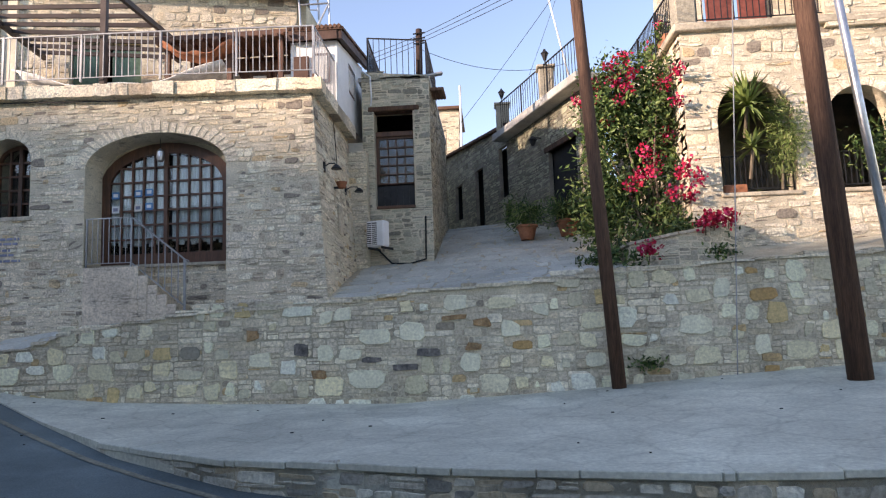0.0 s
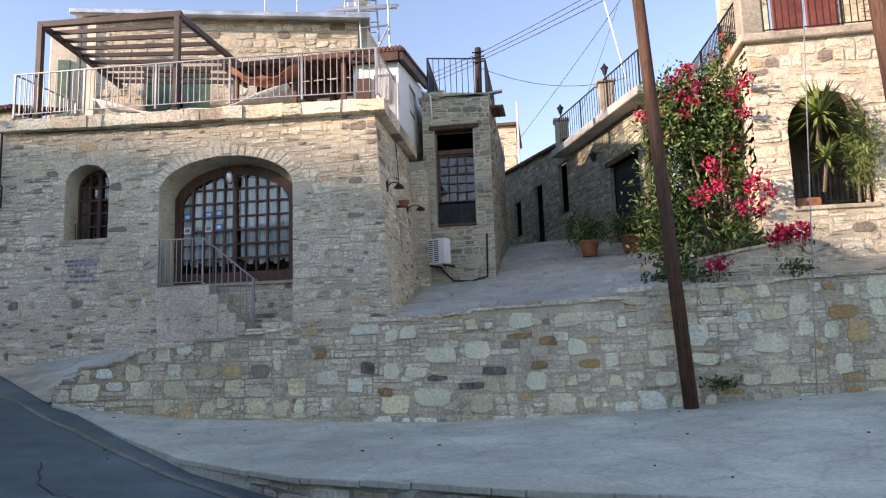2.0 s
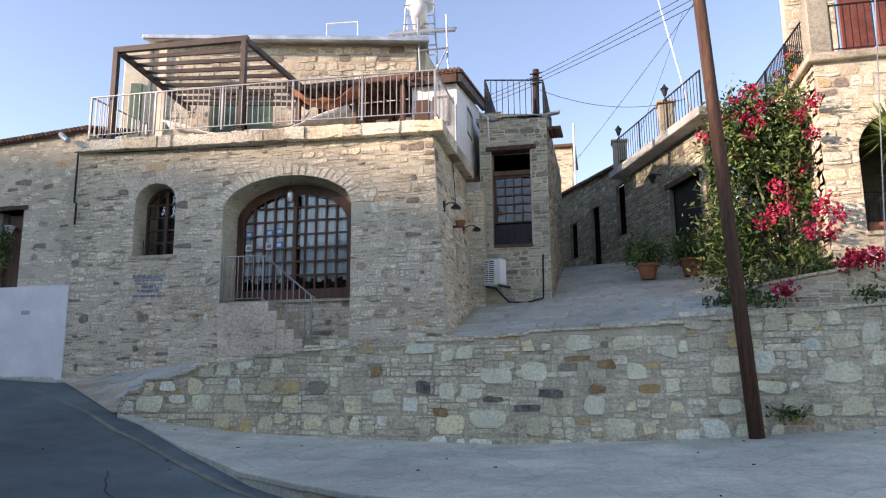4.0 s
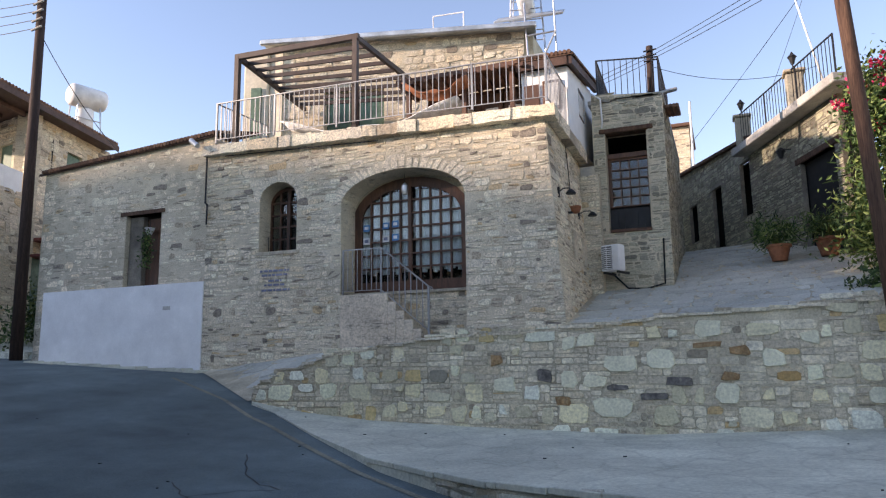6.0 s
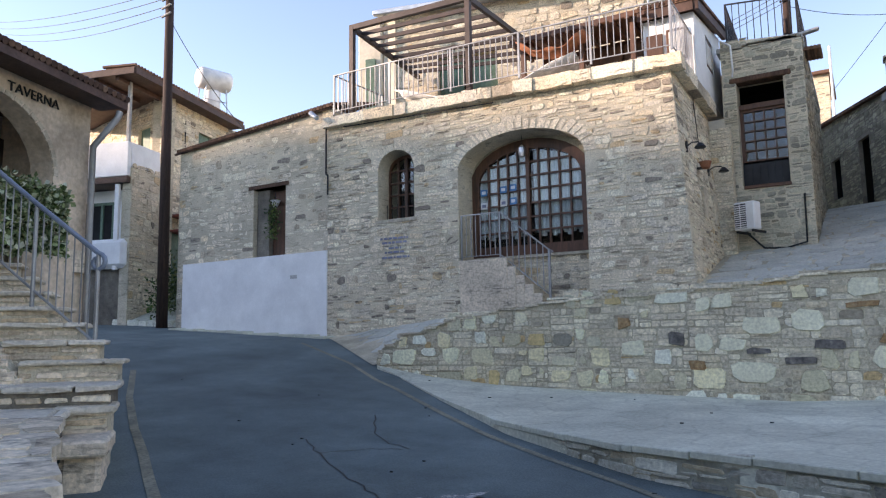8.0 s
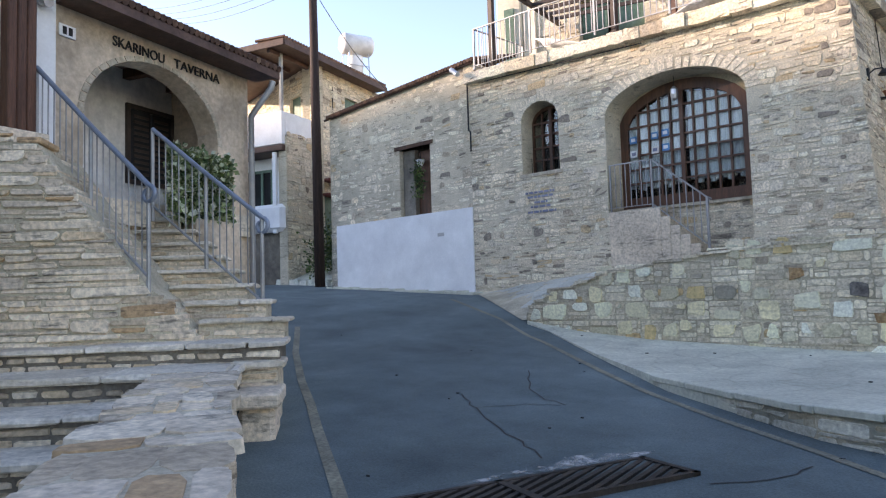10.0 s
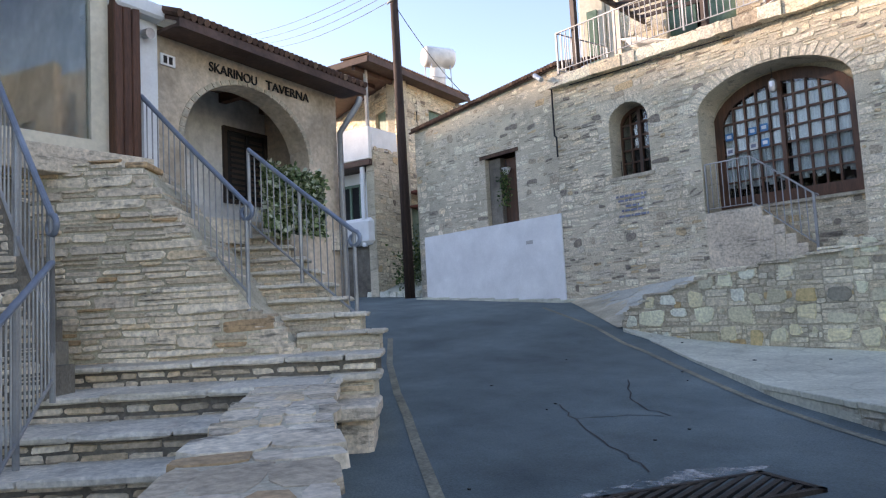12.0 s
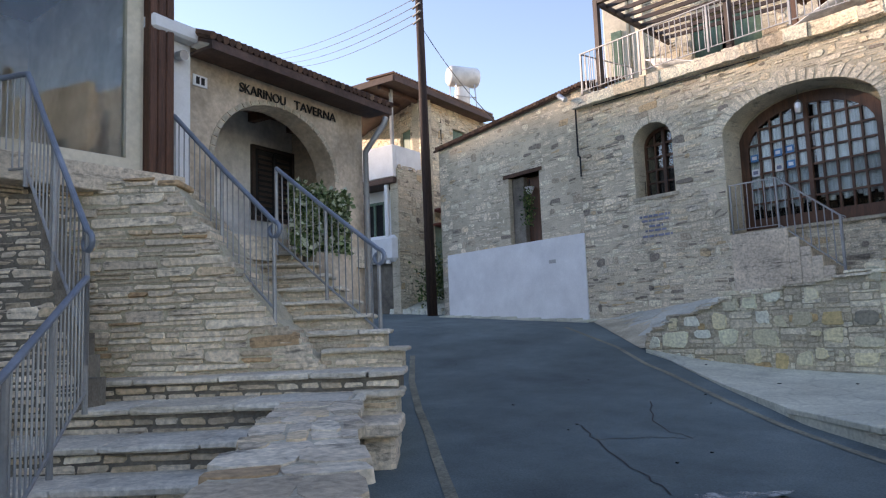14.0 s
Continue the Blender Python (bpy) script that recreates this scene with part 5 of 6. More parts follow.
# ---- foliage ----
def leaves(centres, n, spread, size, seed, mat, name, parent, up=.25, droop=0.0, narrow=.45):
    """Many small folded leaves scattered round limb ends."""
    rg = np.random.RandomState(seed)
    verts, faces = [], []
    for k in range(n):
        c = Vector(centres[rg.randint(len(centres))])
        v = Vector(rg.normal(size=3))
        p = c + Vector((v.x * spread[0], v.y * spread[1], v.z * spread[2]))
        d = Vector(rg.normal(size=3)) + Vector((0, 0, up - droop))
        d.normalize()
        w = d.cross(Vector(rg.normal(size=3)))
        if w.length < .01:
            continue
        w.normalize()
        nn = d.cross(w)
        L = size * rg.uniform(.6, 1.3)
        q = len(verts)
        verts += [p, p + d * L * .5 + w * L * narrow * .5 + nn * L * .08, p + d * L, p + d * L * .5 - w * L * narrow * .5 + nn * L * .08]
        faces += [(q, q + 1, q + 2), (q, q + 2, q + 3)]
    ob = raw(name, verts, faces, mat, parent)
    ob["kind"] = "stuff"
    return ob


def limb(pts, r0, r1):
    bm = bmesh.new()
    for k, (a, b) in enumerate(zip(pts, pts[1:])):
        n = len(pts) - 1
        add_rod(bm, a, b, r0 + (r1 - r0) * k / n, r0 + (r1 - r0) * (k + 1) / n, 7)
    return bm


# flowering climber at the house corner
bush = thing("bougainvillea", "tall green climber with clusters of pink-red flowers", "bush")
rnd = random.Random(11)
heads = []
base = Vector((4.15, 14.4, 2.9))
for k in range(46):
    t = k / 45
    a = rnd.uniform(0, 6.28)
    z = 3.3 + 3.7 * rnd.random() ** .8
    wdt = .95 if z < 5.6 else .95 - .5 * (z - 5.6) / 1.5
    end = Vector((3.72 + (z - 5) * .06 + .98 * wdt * rnd.uniform(-1, 1), 14.45 + .5 * rnd.uniform(-1, 1), z))
    mid = base.lerp(end, .55) + Vector((rnd.uniform(-.2, .2), rnd.uniform(-.2, .2), .25))
    if k < 14:
        part("branch", limb([base + Vector((rnd.uniform(-.15, .15), 0, 0)), mid, end], .035, .008), "bark", bush)
    heads += [end, end.lerp(mid, .25), end.lerp(mid, .45)]
part("trunk", limb([Vector((4.2, 14.4, 2.2)), Vector((4.15, 14.4, 3.2)), Vector((4.05, 14.4, 4.2))], .07, .04), "bark", bush)
leaves(heads, 13500, (.2, .2, .2), .12, 21, "leaf", "crown", bush)
leaves([(3.15, 14.5, 4.2), (3.2, 14.4, 3.8), (3.1, 14.3, 4.7), (3.4, 14.2, 3.5)], 800, (.22, .22, .3), .24, 22, "leaf", "lower_foliage", bush, narrow=.2)
fl = []
for k in range(7):
    h = rnd.choice([q for q in heads if q.z > 4.2])
    c = h + Vector((rnd.uniform(-.15, .15), -.25 - rnd.uniform(0, .15), rnd.uniform(-.05, .15)))
    fl.append(c)
for c in [(3.62, 13.9, 6.75), (3.35, 13.95, 6.6), (3.8, 13.95, 6.45), (3.45, 14.0, 6.3), (3.7, 13.9, 6.15), (3.55, 13.95, 5.9), (3.0, 14.1, 6.35), (2.75, 14.2, 6.0), (4.55, 13.4, 6.25), (4.5, 13.4, 5.7), (4.55, 13.3, 4.4), (4.45, 13.35, 4.25), (4.75, 13.3, 4.15), (4.3, 13.4, 3.9), (4.6, 13.4, 3.85), (3.95, 13.6, 4.35), (3.75, 13.7, 4.3), (3.6, 13.7, 4.15), (3.9, 13.7, 4.8)]:
    fl.append(Vector(c))
for k, c in enumerate(fl):
    leaves([c], 54, (.075, .06, .07), .078, 300 + k, "flower", "blossom", bush, narrow=.8)

# planter wall with low plants in front of the climber
planter = thing("planter_wall", "low curved stone planter wall with plants", "planter")
pts = [Vector((2.95, 13.6, 0)), Vector((3.3, 12.75, 0)), Vector((4.1, 12.55, 0)), Vector((4.9, 12.75, 0)), Vector((5.4, 13.5, 0))]
for k, (a, b) in enumerate(zip(pts, pts[1:])):
    f = Face(a.to_2d(), (b - a).to_2d())
    L = (b - a).length
    t0, t1 = 2.75 + .13 * k, 2.75 + .13 * (k + 1)
    masonry("wall", f, [[(0, 1.9), (L, 1.9), (L, t1), (0, t0)]], .2, planter, mat="stone_grey", seed=130 + k)
    part("coping", bar(f.p(0, t0 + .02, -.08), f.p(L, t1 + .02, -.08), .26, .05), "coping", planter)
part("soil", box((3.2, 12.9, 2.2), (5.2, 14.2, 2.75)), "earth", planter)
for k, (c, n) in enumerate([((3.0, 13.0, 2.75), 260), ((3.6, 12.9, 3.0), 260), ((4.3, 12.9, 3.15), 260), ((2.75, 13.4, 2.6), 260), ((4.9, 13.1, 3.2), 120), ((3.3, 12.5, 2.6), 120)]):
    lp_ = thing("ground_plant", "low green trailing plant in the planter", "plant", "planter plants")
    part("stem", limb([Vector(c) - Vector((0, 0, .25)), Vector(c)], .012, .006), "bark", lp_)
    leaves([c], n, (.2, .14, .10), .12, 40 + k, "leaf", "foliage", lp_, narrow=.4)
for k, c in enumerate([(3.55, 12.35, 2.75), (4.75, 12.6, 3.28), (5.0, 12.6, 3.3), (4.6, 12.6, 3.2)]):
    gp = thing("red_flower_plant", "small plant with crimson flowers on the planter edge", "plant", "red flower plants")
    part("stem", limb([Vector(c) - Vector((0, -.05, .22)), Vector(c)], .012, .006), "bark", gp)
    leaves([c], 110, (.09, .06, .07), .08, 60 + k, "flower", "blossom", gp, narrow=.8)


def flower_pot(c, r, h, label, frond, seed):
    p = thing("flower_pot", label, "flower pot", "alley pots")
    bm = lathe([(r * .6, 0), (r * .92, h * .85), (r * 1.05, h * .86), (r * 1.05, h), (r * .9, h)], 18)
    bmesh.ops.translate(bm, vec=c, verts=bm.verts)
    part("pot", bm, "terracotta", p, smooth=False)
    rn = random.Random(seed)
    top = Vector(c) + Vector((0, 0, h))
    for k in range(frond):
        bm = bmesh.new()
        a = rn.uniform(0, 6.28)
        e = rn.uniform(.3, .8)
        pts = [top + Vector((math.cos(a) * e * t, math.sin(a) * e * t, .75 * t - .75 * t * t * rn.uniform(.6, 1.1))) for t in (0, .3, .6, 1.0)]
        for i in range(3):
            add_rod(bm, pts[i], pts[i + 1], .012, .008, 4)
        part("stem", bm, "leaf", p)
    ends = [top + Vector((rn.uniform(-.38, .38), rn.uniform(-.3, .3), rn.uniform(.1, .45))) for _ in range(24)]
    leaves(ends, 700, (.12, .12, .12), .17, seed, "leaf", "fronds", p, narrow=.18)
    return p


flower_pot((1.75, 17.4, alley_z(1.75, 17.4) + .02), .26, .36, "red-brown terracotta pot with a dark palm plant", 18, 71)
flower_pot((2.72, 17.2, alley_z(2.72, 17.2) + .02), .28, .40, "orange terracotta pot with a leafy plant", 14, 72)
# row: tiled edge, canopy slab, railing with lantern pillars, near-black doorway fill
bm = bmesh.new()
for k in range(70):
    s = .1 + .1 * k
    z = 8.32 - .085 * s
    add_rod(bm, RF.p(s, z + .02, .18), RF.p(s, z + .25, -1.5), .05, n=6)
part("tile_edge", bm, "roof_tile", row)
part("canopy_slab", box((6.6, -.45, 7.28), (12.2, .6, 7.50), RF.m() @ Matrix.Rotation(.0, 4, "Y"), .02), "concrete", row, "pale concrete canopy slab")
# Near-black box and sheet stand in for shade inside the doorways.
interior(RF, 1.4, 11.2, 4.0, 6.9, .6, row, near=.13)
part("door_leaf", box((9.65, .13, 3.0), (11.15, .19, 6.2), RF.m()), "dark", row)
part("lintel", box((9.4, -.04, 6.2), (11.4, .3, 6.36), RF.m(), .02), "pole_wood", row)
RB = [RF.p(6.8, 7.5, .25), RF.p(12.0, 7.5, .25)]
railing("canopy_railing", "black iron railing on the canopy roof", RB, .95, .16, "rail_black", bar_r=.008, post_r=.02, post_every=1.6)
for s in (6.7, 9.9):
    pl = thing("lantern_pillar", "stone pillar with a black lantern on top", "pillar", "lantern pillars")
    c = RF.p(s, 7.45, .1)
    part("pillar", box(c + Vector((-.2, -.2, 0)), c + Vector((.2, .2, .95)), None, .03), "stone_grey", pl)
    part("cap", box(c + Vector((-.25, -.25, .95)), c + Vector((.25, .25, 1.03)), None, .02), "coping", pl)
    part("lantern_stem", rod(c + Vector((0, 0, 1.03)), c + Vector((0, 0, 1.22)), .018), "rail_black", pl)
    bm = lathe([(.04, 1.22), (.09, 1.38), (.115, 1.41), (.05, 1.48), (.015, 1.54)], 8)
    bmesh.ops.translate(bm, vec=c, verts=bm.verts)
    part("lantern", bm, "rail_black", pl)
wl = thing("wall_lantern", "black iron lantern on the row's wall", "lamp")
c = RF.p(9.2, 6.6, .1)
part("arm", rod(c + Vector((.1, .03, .1)), c + Vector((-.15, -.05, .12)), .015), "rail_black", wl)
bm = lathe([(.04, -.18), (.10, -.02), (.13, 0), (.03, .1)], 8)
bmesh.ops.translate(bm, vec=c + Vector((-.15, -.05, .05)), verts=bm.verts)
part("lantern", bm, "rail_black", wl)
pole("thin_mast", (3.25, 18.6, 7.5), (2.45, 18.6, 11.6), .025, .02, "tank", "thin leaning white mast above the row")

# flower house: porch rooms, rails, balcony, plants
# Porch depth is a dark-coloured box, its shade painted rather than lit.
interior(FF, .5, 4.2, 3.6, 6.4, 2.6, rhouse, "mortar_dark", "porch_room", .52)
for (s0, s1) in ((.62, 1.98), (2.64, 3.88)):
    railing("porch_railing", "black iron railing in the porch arch", [FF.p(s0, 3.9, -.18), FF.p(s1, 3.9, -.18)], .72, .1, "rail_black", bar_r=.008, post_r=.014, group="porch railings")
    tagged(part("porch_sill", box((s0 - .06, -.05, 3.80), (s1 + .06, .5, 3.88), FF.m(), .015), "coping"), "worn stone sill under the porch arch", "sill")
tb = thing("window_box", "terracotta trough on the porch sill", "planter")
part("trough", box((.66, .1, 3.89), (1.1, .3, 4.06), FF.m(), .02), "terracotta", tb)


def yucca(c, n, L, seed, label):
    y = thing("yucca", label, "plant", "porch plants")
    part("stem", limb([Vector(c) - Vector((0, -.25, .55)), Vector(c)], .035, .03), "bark", y)
    rn = random.Random(seed)
    verts, faces = [], []
    for k in range(n):
        a, e = rn.uniform(0, 6.28), rn.uniform(-.6, 1.3)
        d = Vector((math.cos(a) * math.cos(e), math.sin(a) * math.cos(e), math.sin(e)))
        w = d.cross(Vector((0, 0, 1))).normalized() * .027
        l = L * rn.uniform(.7, 1.1)
        c0, c1, c2 = Vector(c), Vector(c) + d * l * .55 + Vector((0, 0, .02)), Vector(c) + d * l - Vector((0, 0, .12 * l))
        q = len(verts)
        verts += [c0 - w * .6, c0 + w * .6, c1 - w, c1 + w, c2]
        faces += [(q, q + 1, q + 3, q + 2), (q + 2, q + 3, q + 4)]
    raw("leaf_rosette", verts, faces, "yucca_leaf", y)
    return y


yucca(FF.p(1.1, 5.5, .2), 150, .78, 1, "spiky yucca rosette leaning out of the porch arch")
yucca(FF.p(1.15, 4.7, .18), 60, .48, 2, "small yucca rosette in the porch arch")
hb = thing("porch_fern", "feathery green shrub hanging from the porch", "plant")
part("stem", limb([FF.p(1.7, 3.9, .0), FF.p(1.75, 5.0, .1)], .03, .01), "bark", hb)
leaves([FF.p(1.75, z, .1) for z in (4.4, 4.7, 5.0, 5.3)] + [FF.p(1.95, 4.9, .15)], 1600, (.16, .12, .18), .12, 91, "yucca_leaf", "foliage", hb, narrow=.15)
hb = thing("porch_shrub", "green shrub behind the far porch arch", "plant")
part("stem", limb([FF.p(3.5, 3.9, -.3), FF.p(3.5, 4.6, -.2)], .03, .01), "bark", hb)
leaves([FF.p(3.4, 4.6, 0), FF.p(3.7, 4.8, 0)], 700, (.2, .12, .2), .13, 92, "leaf", "foliage", hb, narrow=.3)
part("balcony_slab", box((-.12, -.12, 7.08), (9.2, 1.6, 7.24), FF.m(), .02), "coping", rhouse)
railing("balcony_railing", "black iron railing on the house balcony", [FF.p(.35, 7.24, 0), FF.p(4.6, 7.24, 0)], .95, .12, "rail_black", bar_r=.008, post_r=.018)
railing("side_railing", "black iron railing stepping down the side wall", [(4.75, 13.8, 7.25), (4.72, 17.4, 7.55), (4.7, 20.5, 7.85)], 1.0, .13, "rail_black", bar_r=.008, post_r=.03, post_every=1.8)
part("corner_pillar", box((-.05, -.05, 7.2), (.35, .35, 8.4), FF.m(), .03), "stone_grey", rhouse)
UPF = Face((4.9, 15.6), (1, 0))
masonry("upper_wall", UPF, [rect_loop(-.1, 9, 7.2, 11), rect_loop(.9, 2.3, 7.3, 9.6)], .3, rhouse, seed=141, **BLOCKY)
for s in (.95, 1.65):
    part("red_shutter", box((s, -.05, 7.3), (s + .62, .02, 9.55), UPF.m(), .015), "red_paint", rhouse, "red-brown painted shutter")
masonry("wing_wall", Face((7.4, 13.5), (1, 0)), [rect_loop(0, 6, 7.0, 10.5), rect_loop(1.0, 2.0, 7.55, 8.6)], .3, rhouse, seed=142, **BLOCKY)
part("wing_window", box((8.42, 13.6, 7.57), (9.38, 13.66, 8.58), None, .02), "wood", rhouse)
for k, s in enumerate((16.4, 15.2)):
    bp = thing("balcony_plant", "red geranium in a trough on the side terrace", "plant", "balcony plants")
    part("trough", box((4.72, s - .3, 7.45), (5.0, s + .3, 7.65), None, .02), "terracotta", bp)
    leaves([(4.8, s, 7.85), (4.8, s + .2, 7.8)], 220, (.1, .2, .1), .1, 94 + k, "leaf", "foliage", bp)
    leaves([(4.75, s, 7.98)], 40, (.06, .1, .06), .06, 97 + k, "flower", "blossom", bp, narrow=.8)
tagged(part("hanging_cable", rod((4.66, 10.22, 8.3), (4.15, 10.22, .62), .009), "rail"), "thin grey cable running down past the porch arch", "cable")

# weeds in the retaining wall
for k, (x, z) in enumerate([(2.98, .92), (4.05, 2.45)]):
    wd = thing("wall_weed", "small dark weed growing from the wall joints", "weed", "wall weeds")
    part("stem", limb([Vector((x, 10.32, z)), Vector((x, 10.24, z + .04))], .008, .004), "bark", wd)
    leaves([(x, 10.24, z)], 160 if k < 2 else 50, (.11 if k < 2 else .04, .03, .05), .07, 110 + k, "leaf", "foliage", wd)

# ---- low stone house: roof edge, window ----
bm = bmesh.new()
for k in range(54):
    s = .05 + .1 * k
    z = 6.42 + .064 * s
    add_rod(bm, LF.p(s, z, .14), LF.p(s, z + .5, -1.6), .05, n=6)
part("tile_edge", bm, "roof_tile", lhouse)
part("eave_board", bar(LF.p(-.15, 6.38, .06), LF.p(5.3, 6.72, .06), .05, .05), "fascia", lhouse)
part("lintel", box((2.6, -.02, 5.06), (3.95, .3, 5.16), LF.m(), .01), "pole_wood", lhouse)
part("window_frame", box((3.2, .25, 3.0), (3.75, .32, 5.0), LF.m(), .01), "wood", lhouse)
part("window_leaf", box((2.8, .12, 3.0), (3.2, .3, 5.04), LF.m()), "mortar_dark", lhouse, "mortared window reveal")
# Dark colour here stands in for shade within the opening.
interior(LF, 2.78, 3.85, 3.0, 5.0, 1.2, lhouse, near=.52)
gp = thing("hanging_plant", "green plant hanging in the small window", "plant")
part("hook", rod(LF.p(3.42, 4.75, -.1), LF.p(3.42, 4.95, -.1), .01), "rail_black", gp)
bm = lathe([(.05, 0), (.1, .1), (.12, .16)], 10)
bmesh.ops.translate(bm, vec=LF.p(3.42, 4.58, -.1), verts=bm.verts)
part("pot", bm, "tank", gp)
leaves([LF.p(3.42, 4.5, 0), LF.p(3.45, 4.25, 0), LF.p(3.45, 4.0, 0)], 320, (.08, .06, .12), .09, 120, "leaf", "foliage", gp)
tagged(tube("gutter_spout", [(-10.55, 12.5, 6.6), (-10.3, 12.3, 6.45), (-10.15, 12.25, 6.35)], .06, "sheet"), "pale metal gutter spout at the roof corner", "gutter")
tagged(tube("wall_pipe", [(-10.12, 12.54, 6.2), (-10.12, 12.54, 5.1), (-10.05, 12.52, 5.05), (-10.05, 12.52, 4.6)], .02, "black"), "thin dark pipe at the join of two houses", "pipe")
part("pediment", bar((-9.6, 12.52, 6.12), (-5.8, 12.53, 5.98), .02), "black", house, "black cable under the cornice")
bm = bmesh.new()
rnd = random.Random(31)
x = -14.7
while x < -9.8:
    w = rnd.uniform(.3, .8)
    add_box(bm, (x, 12.0 + rnd.uniform(-.05, .05), road_z(x, 12) - .1), (x + w - .02, 12.35, road_z(x, 12) + rnd.uniform(.02, .06)), None, .02)
    x += w
tagged(part("footing_strip", bm, "paving"), "rough pale footing along the white wall", "footing", kind="stuff")
tagged(part("wall_mark", box((-10.95, 12.288, 2.72), (-10.75, 12.296, 2.80)), "concrete"), "small grey flaked patch on the white wall", "patch")

# ---- far house ----
part("roof", box((-1.97, -.5, 9.05), (3.9, 5, 9.17), GR.m(), .02), "roof_tile", fhouse)
part("soffit", box((-1.93, -.46, 8.97), (3.86, 5, 9.04), GR.m(), .01), "fascia", fhouse)
part("fascia", bar(GR.p(-1.98, 9.02, .52), GR.p(3.9, 9.02, .52), .05, .17), "fascia", fhouse)
# Both boxes put window shade into their near-black colour.
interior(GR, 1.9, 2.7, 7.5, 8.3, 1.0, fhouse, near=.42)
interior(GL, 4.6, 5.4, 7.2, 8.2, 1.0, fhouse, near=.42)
part("shutter", box((1.9, .1, 7.5), (2.7, .16, 8.35), GR.m(), .01), "green_paint", fhouse, "dull green window shutter")
part("shutter", box((4.6, .1, 7.1), (5.4, .16, 8.2), GL.m(), .01), "green_paint", fhouse, "dull green window shutter")
part("porch_fascia", box((-2.02, -.5, 8.93), (-1.97, 5, 9.12), GR.m(), .01), "fascia", fhouse)
for k in range(6):
    part("porch_beam", box((-1.9, .1 + .75 * k, 8.83), (0, .22 + .75 * k, 8.96), GR.m()), "fascia", fhouse)
bm = bmesh.new()
for k in range(44):
    add_rod(bm, GR.p(-1.95 + .135 * k, 9.2, .5), GR.p(-1.95 + .135 * k, 9.24, -.6), .05, n=6)
part("tile_edge", bm, "roof_tile", fhouse)
bal = thing("white_balcony", "white rendered balcony of the next house", "balcony")
part("parapet", box((-1.48, .03, 6.12), (-1.33, 4.2, 7.14), GR.m(), .015), "white", bal)
part("side_parapet", box((-1.32, .03, 6.42), (-.01, .18, 7.14), GR.m(), .01), "white", bal)
part("slab", box((-1.50, .02, 5.92), (-.3, 4.2, 6.10), GR.m(), .015), "fascia", bal)
part("lower_wall", box((-.7, .35, 1.5), (-.45, 4.2, 5.9), GR.m()), "white", bal)
part("corner_pier", box((-1.45, .32, 3.4), (-1.36, .46, 5.9), GR.m(), .01), "white", bal)
part("shop_window", box((-.75, 1.0, 4.0), (-.72, 2.6, 5.45), GR.m(), .005), "dark", bal)
for k in range(5):
    part("window_bar", box((-.80, .98 + .4 * k, 3.98), (-.75, 1.06 + .4 * k, 5.47), GR.m()), "green_paint", bal)
part("window_head", box((-.80, .98, 5.44), (-.75, 2.66, 5.52), GR.m()), "green_paint", bal)
part("planter_box", box((-1.5, .04, 3.45), (-.72, 4.2, 4.3), GR.m(), .12), "white", bal)
part("planter_stand", box((-1.2, .36, 1.5), (-.72, 4.2, 3.45), GR.m()), "mortar_dark", bal)
part("porch_post", box((-1.44, .06, 7.14), (-1.34, .16, 8.95), GR.m(), .01), "concrete", bal)
pier = thing("stone_pier_wall", "plain beige stone wall beside the white balcony", "wall")
masonry("wall", Face(GR.p(-1.35, 0, .02).to_2d(), GR.d.to_2d()), [rect_loop(0, 1.4, 1.4, 6.38)], .3, pier, seed=150, **BLOCKY)
aw2 = thing("red_awning", "small red awning over a green door", "awning")
part("canopy", box((.4, -.5, 5.2), (1.3, -.02, 5.28), GR.m(), .01), "red_paint", aw2)
part("lower_canopy", box((.3, -.6, 4.7), (1.2, -.02, 4.78), GR.m(), .01), "red_paint", aw2)
part("shutter", box((.45, -.08, 2.4), (1.2, -.03, 4.7), GR.m(), .01), "green_paint", aw2)
for k, c in enumerate([(-17.0, 13.6, 2.6), (-16.7, 14.0, 3.0), (-18.7, 13.5, 2.7), (-16.2, 13.9, 3.3)]):
    sh = thing("roadside_shrub", "dark shrub beside the far pole", "shrub", "roadside shrubs")
    part("stem", limb([Vector((c[0], c[1], 1.6)), Vector(c)], .03, .015), "bark", sh)
    leaves([c], 500, (.25, .2, .35), .14, 160 + k, "leaf", "crown", sh)
water_heater(pose(-19.6, 17.4, 9.6, 0, 0, 75) @ Matrix.Scale(.95, 4), "white solar water heater on the far roof", False)

fway = tagged(new("rough_footway"), "rough pale stone footway at the foot of the far house", "pavement", kind="structure")
rnd = random.Random(163)
verts, faces = [], []
for i in range(12):
    x = -20.2 + .42 * i
    for y, dz in ((12.95, -.3), (12.95, .10), (13.6, .28), (14.6, .5)):
        verts.append((x, y + rnd.uniform(-.05, .05), road_z(x, y) + dz + rnd.uniform(-.02, .02)))
for i in range(11):
    for j in range(3):
        faces.append((4 * i + j, 4 * i + j + 1, 4 * i + j + 5, 4 * i + j + 4))
raw("footway_bed", verts, faces, "paving_worn", fway)
x = -20.1
while x < -15.8:
    w = rnd.uniform(.22, .5)
    zr = road_z(x, 12.9)
    ring = [Vector((x, 12.88, zr)), Vector((x + w, 12.88, zr)), Vector((x + w, 13.12, zr)), Vector((x, 13.12, zr))]
    q = round_stone(ring, up * -.1, up * rnd.uniform(.1, .17), rnd, .02, .02)
    raw("kerb_block", q, stone_faces(q), "stone_wall", fway)
    x += w + .02

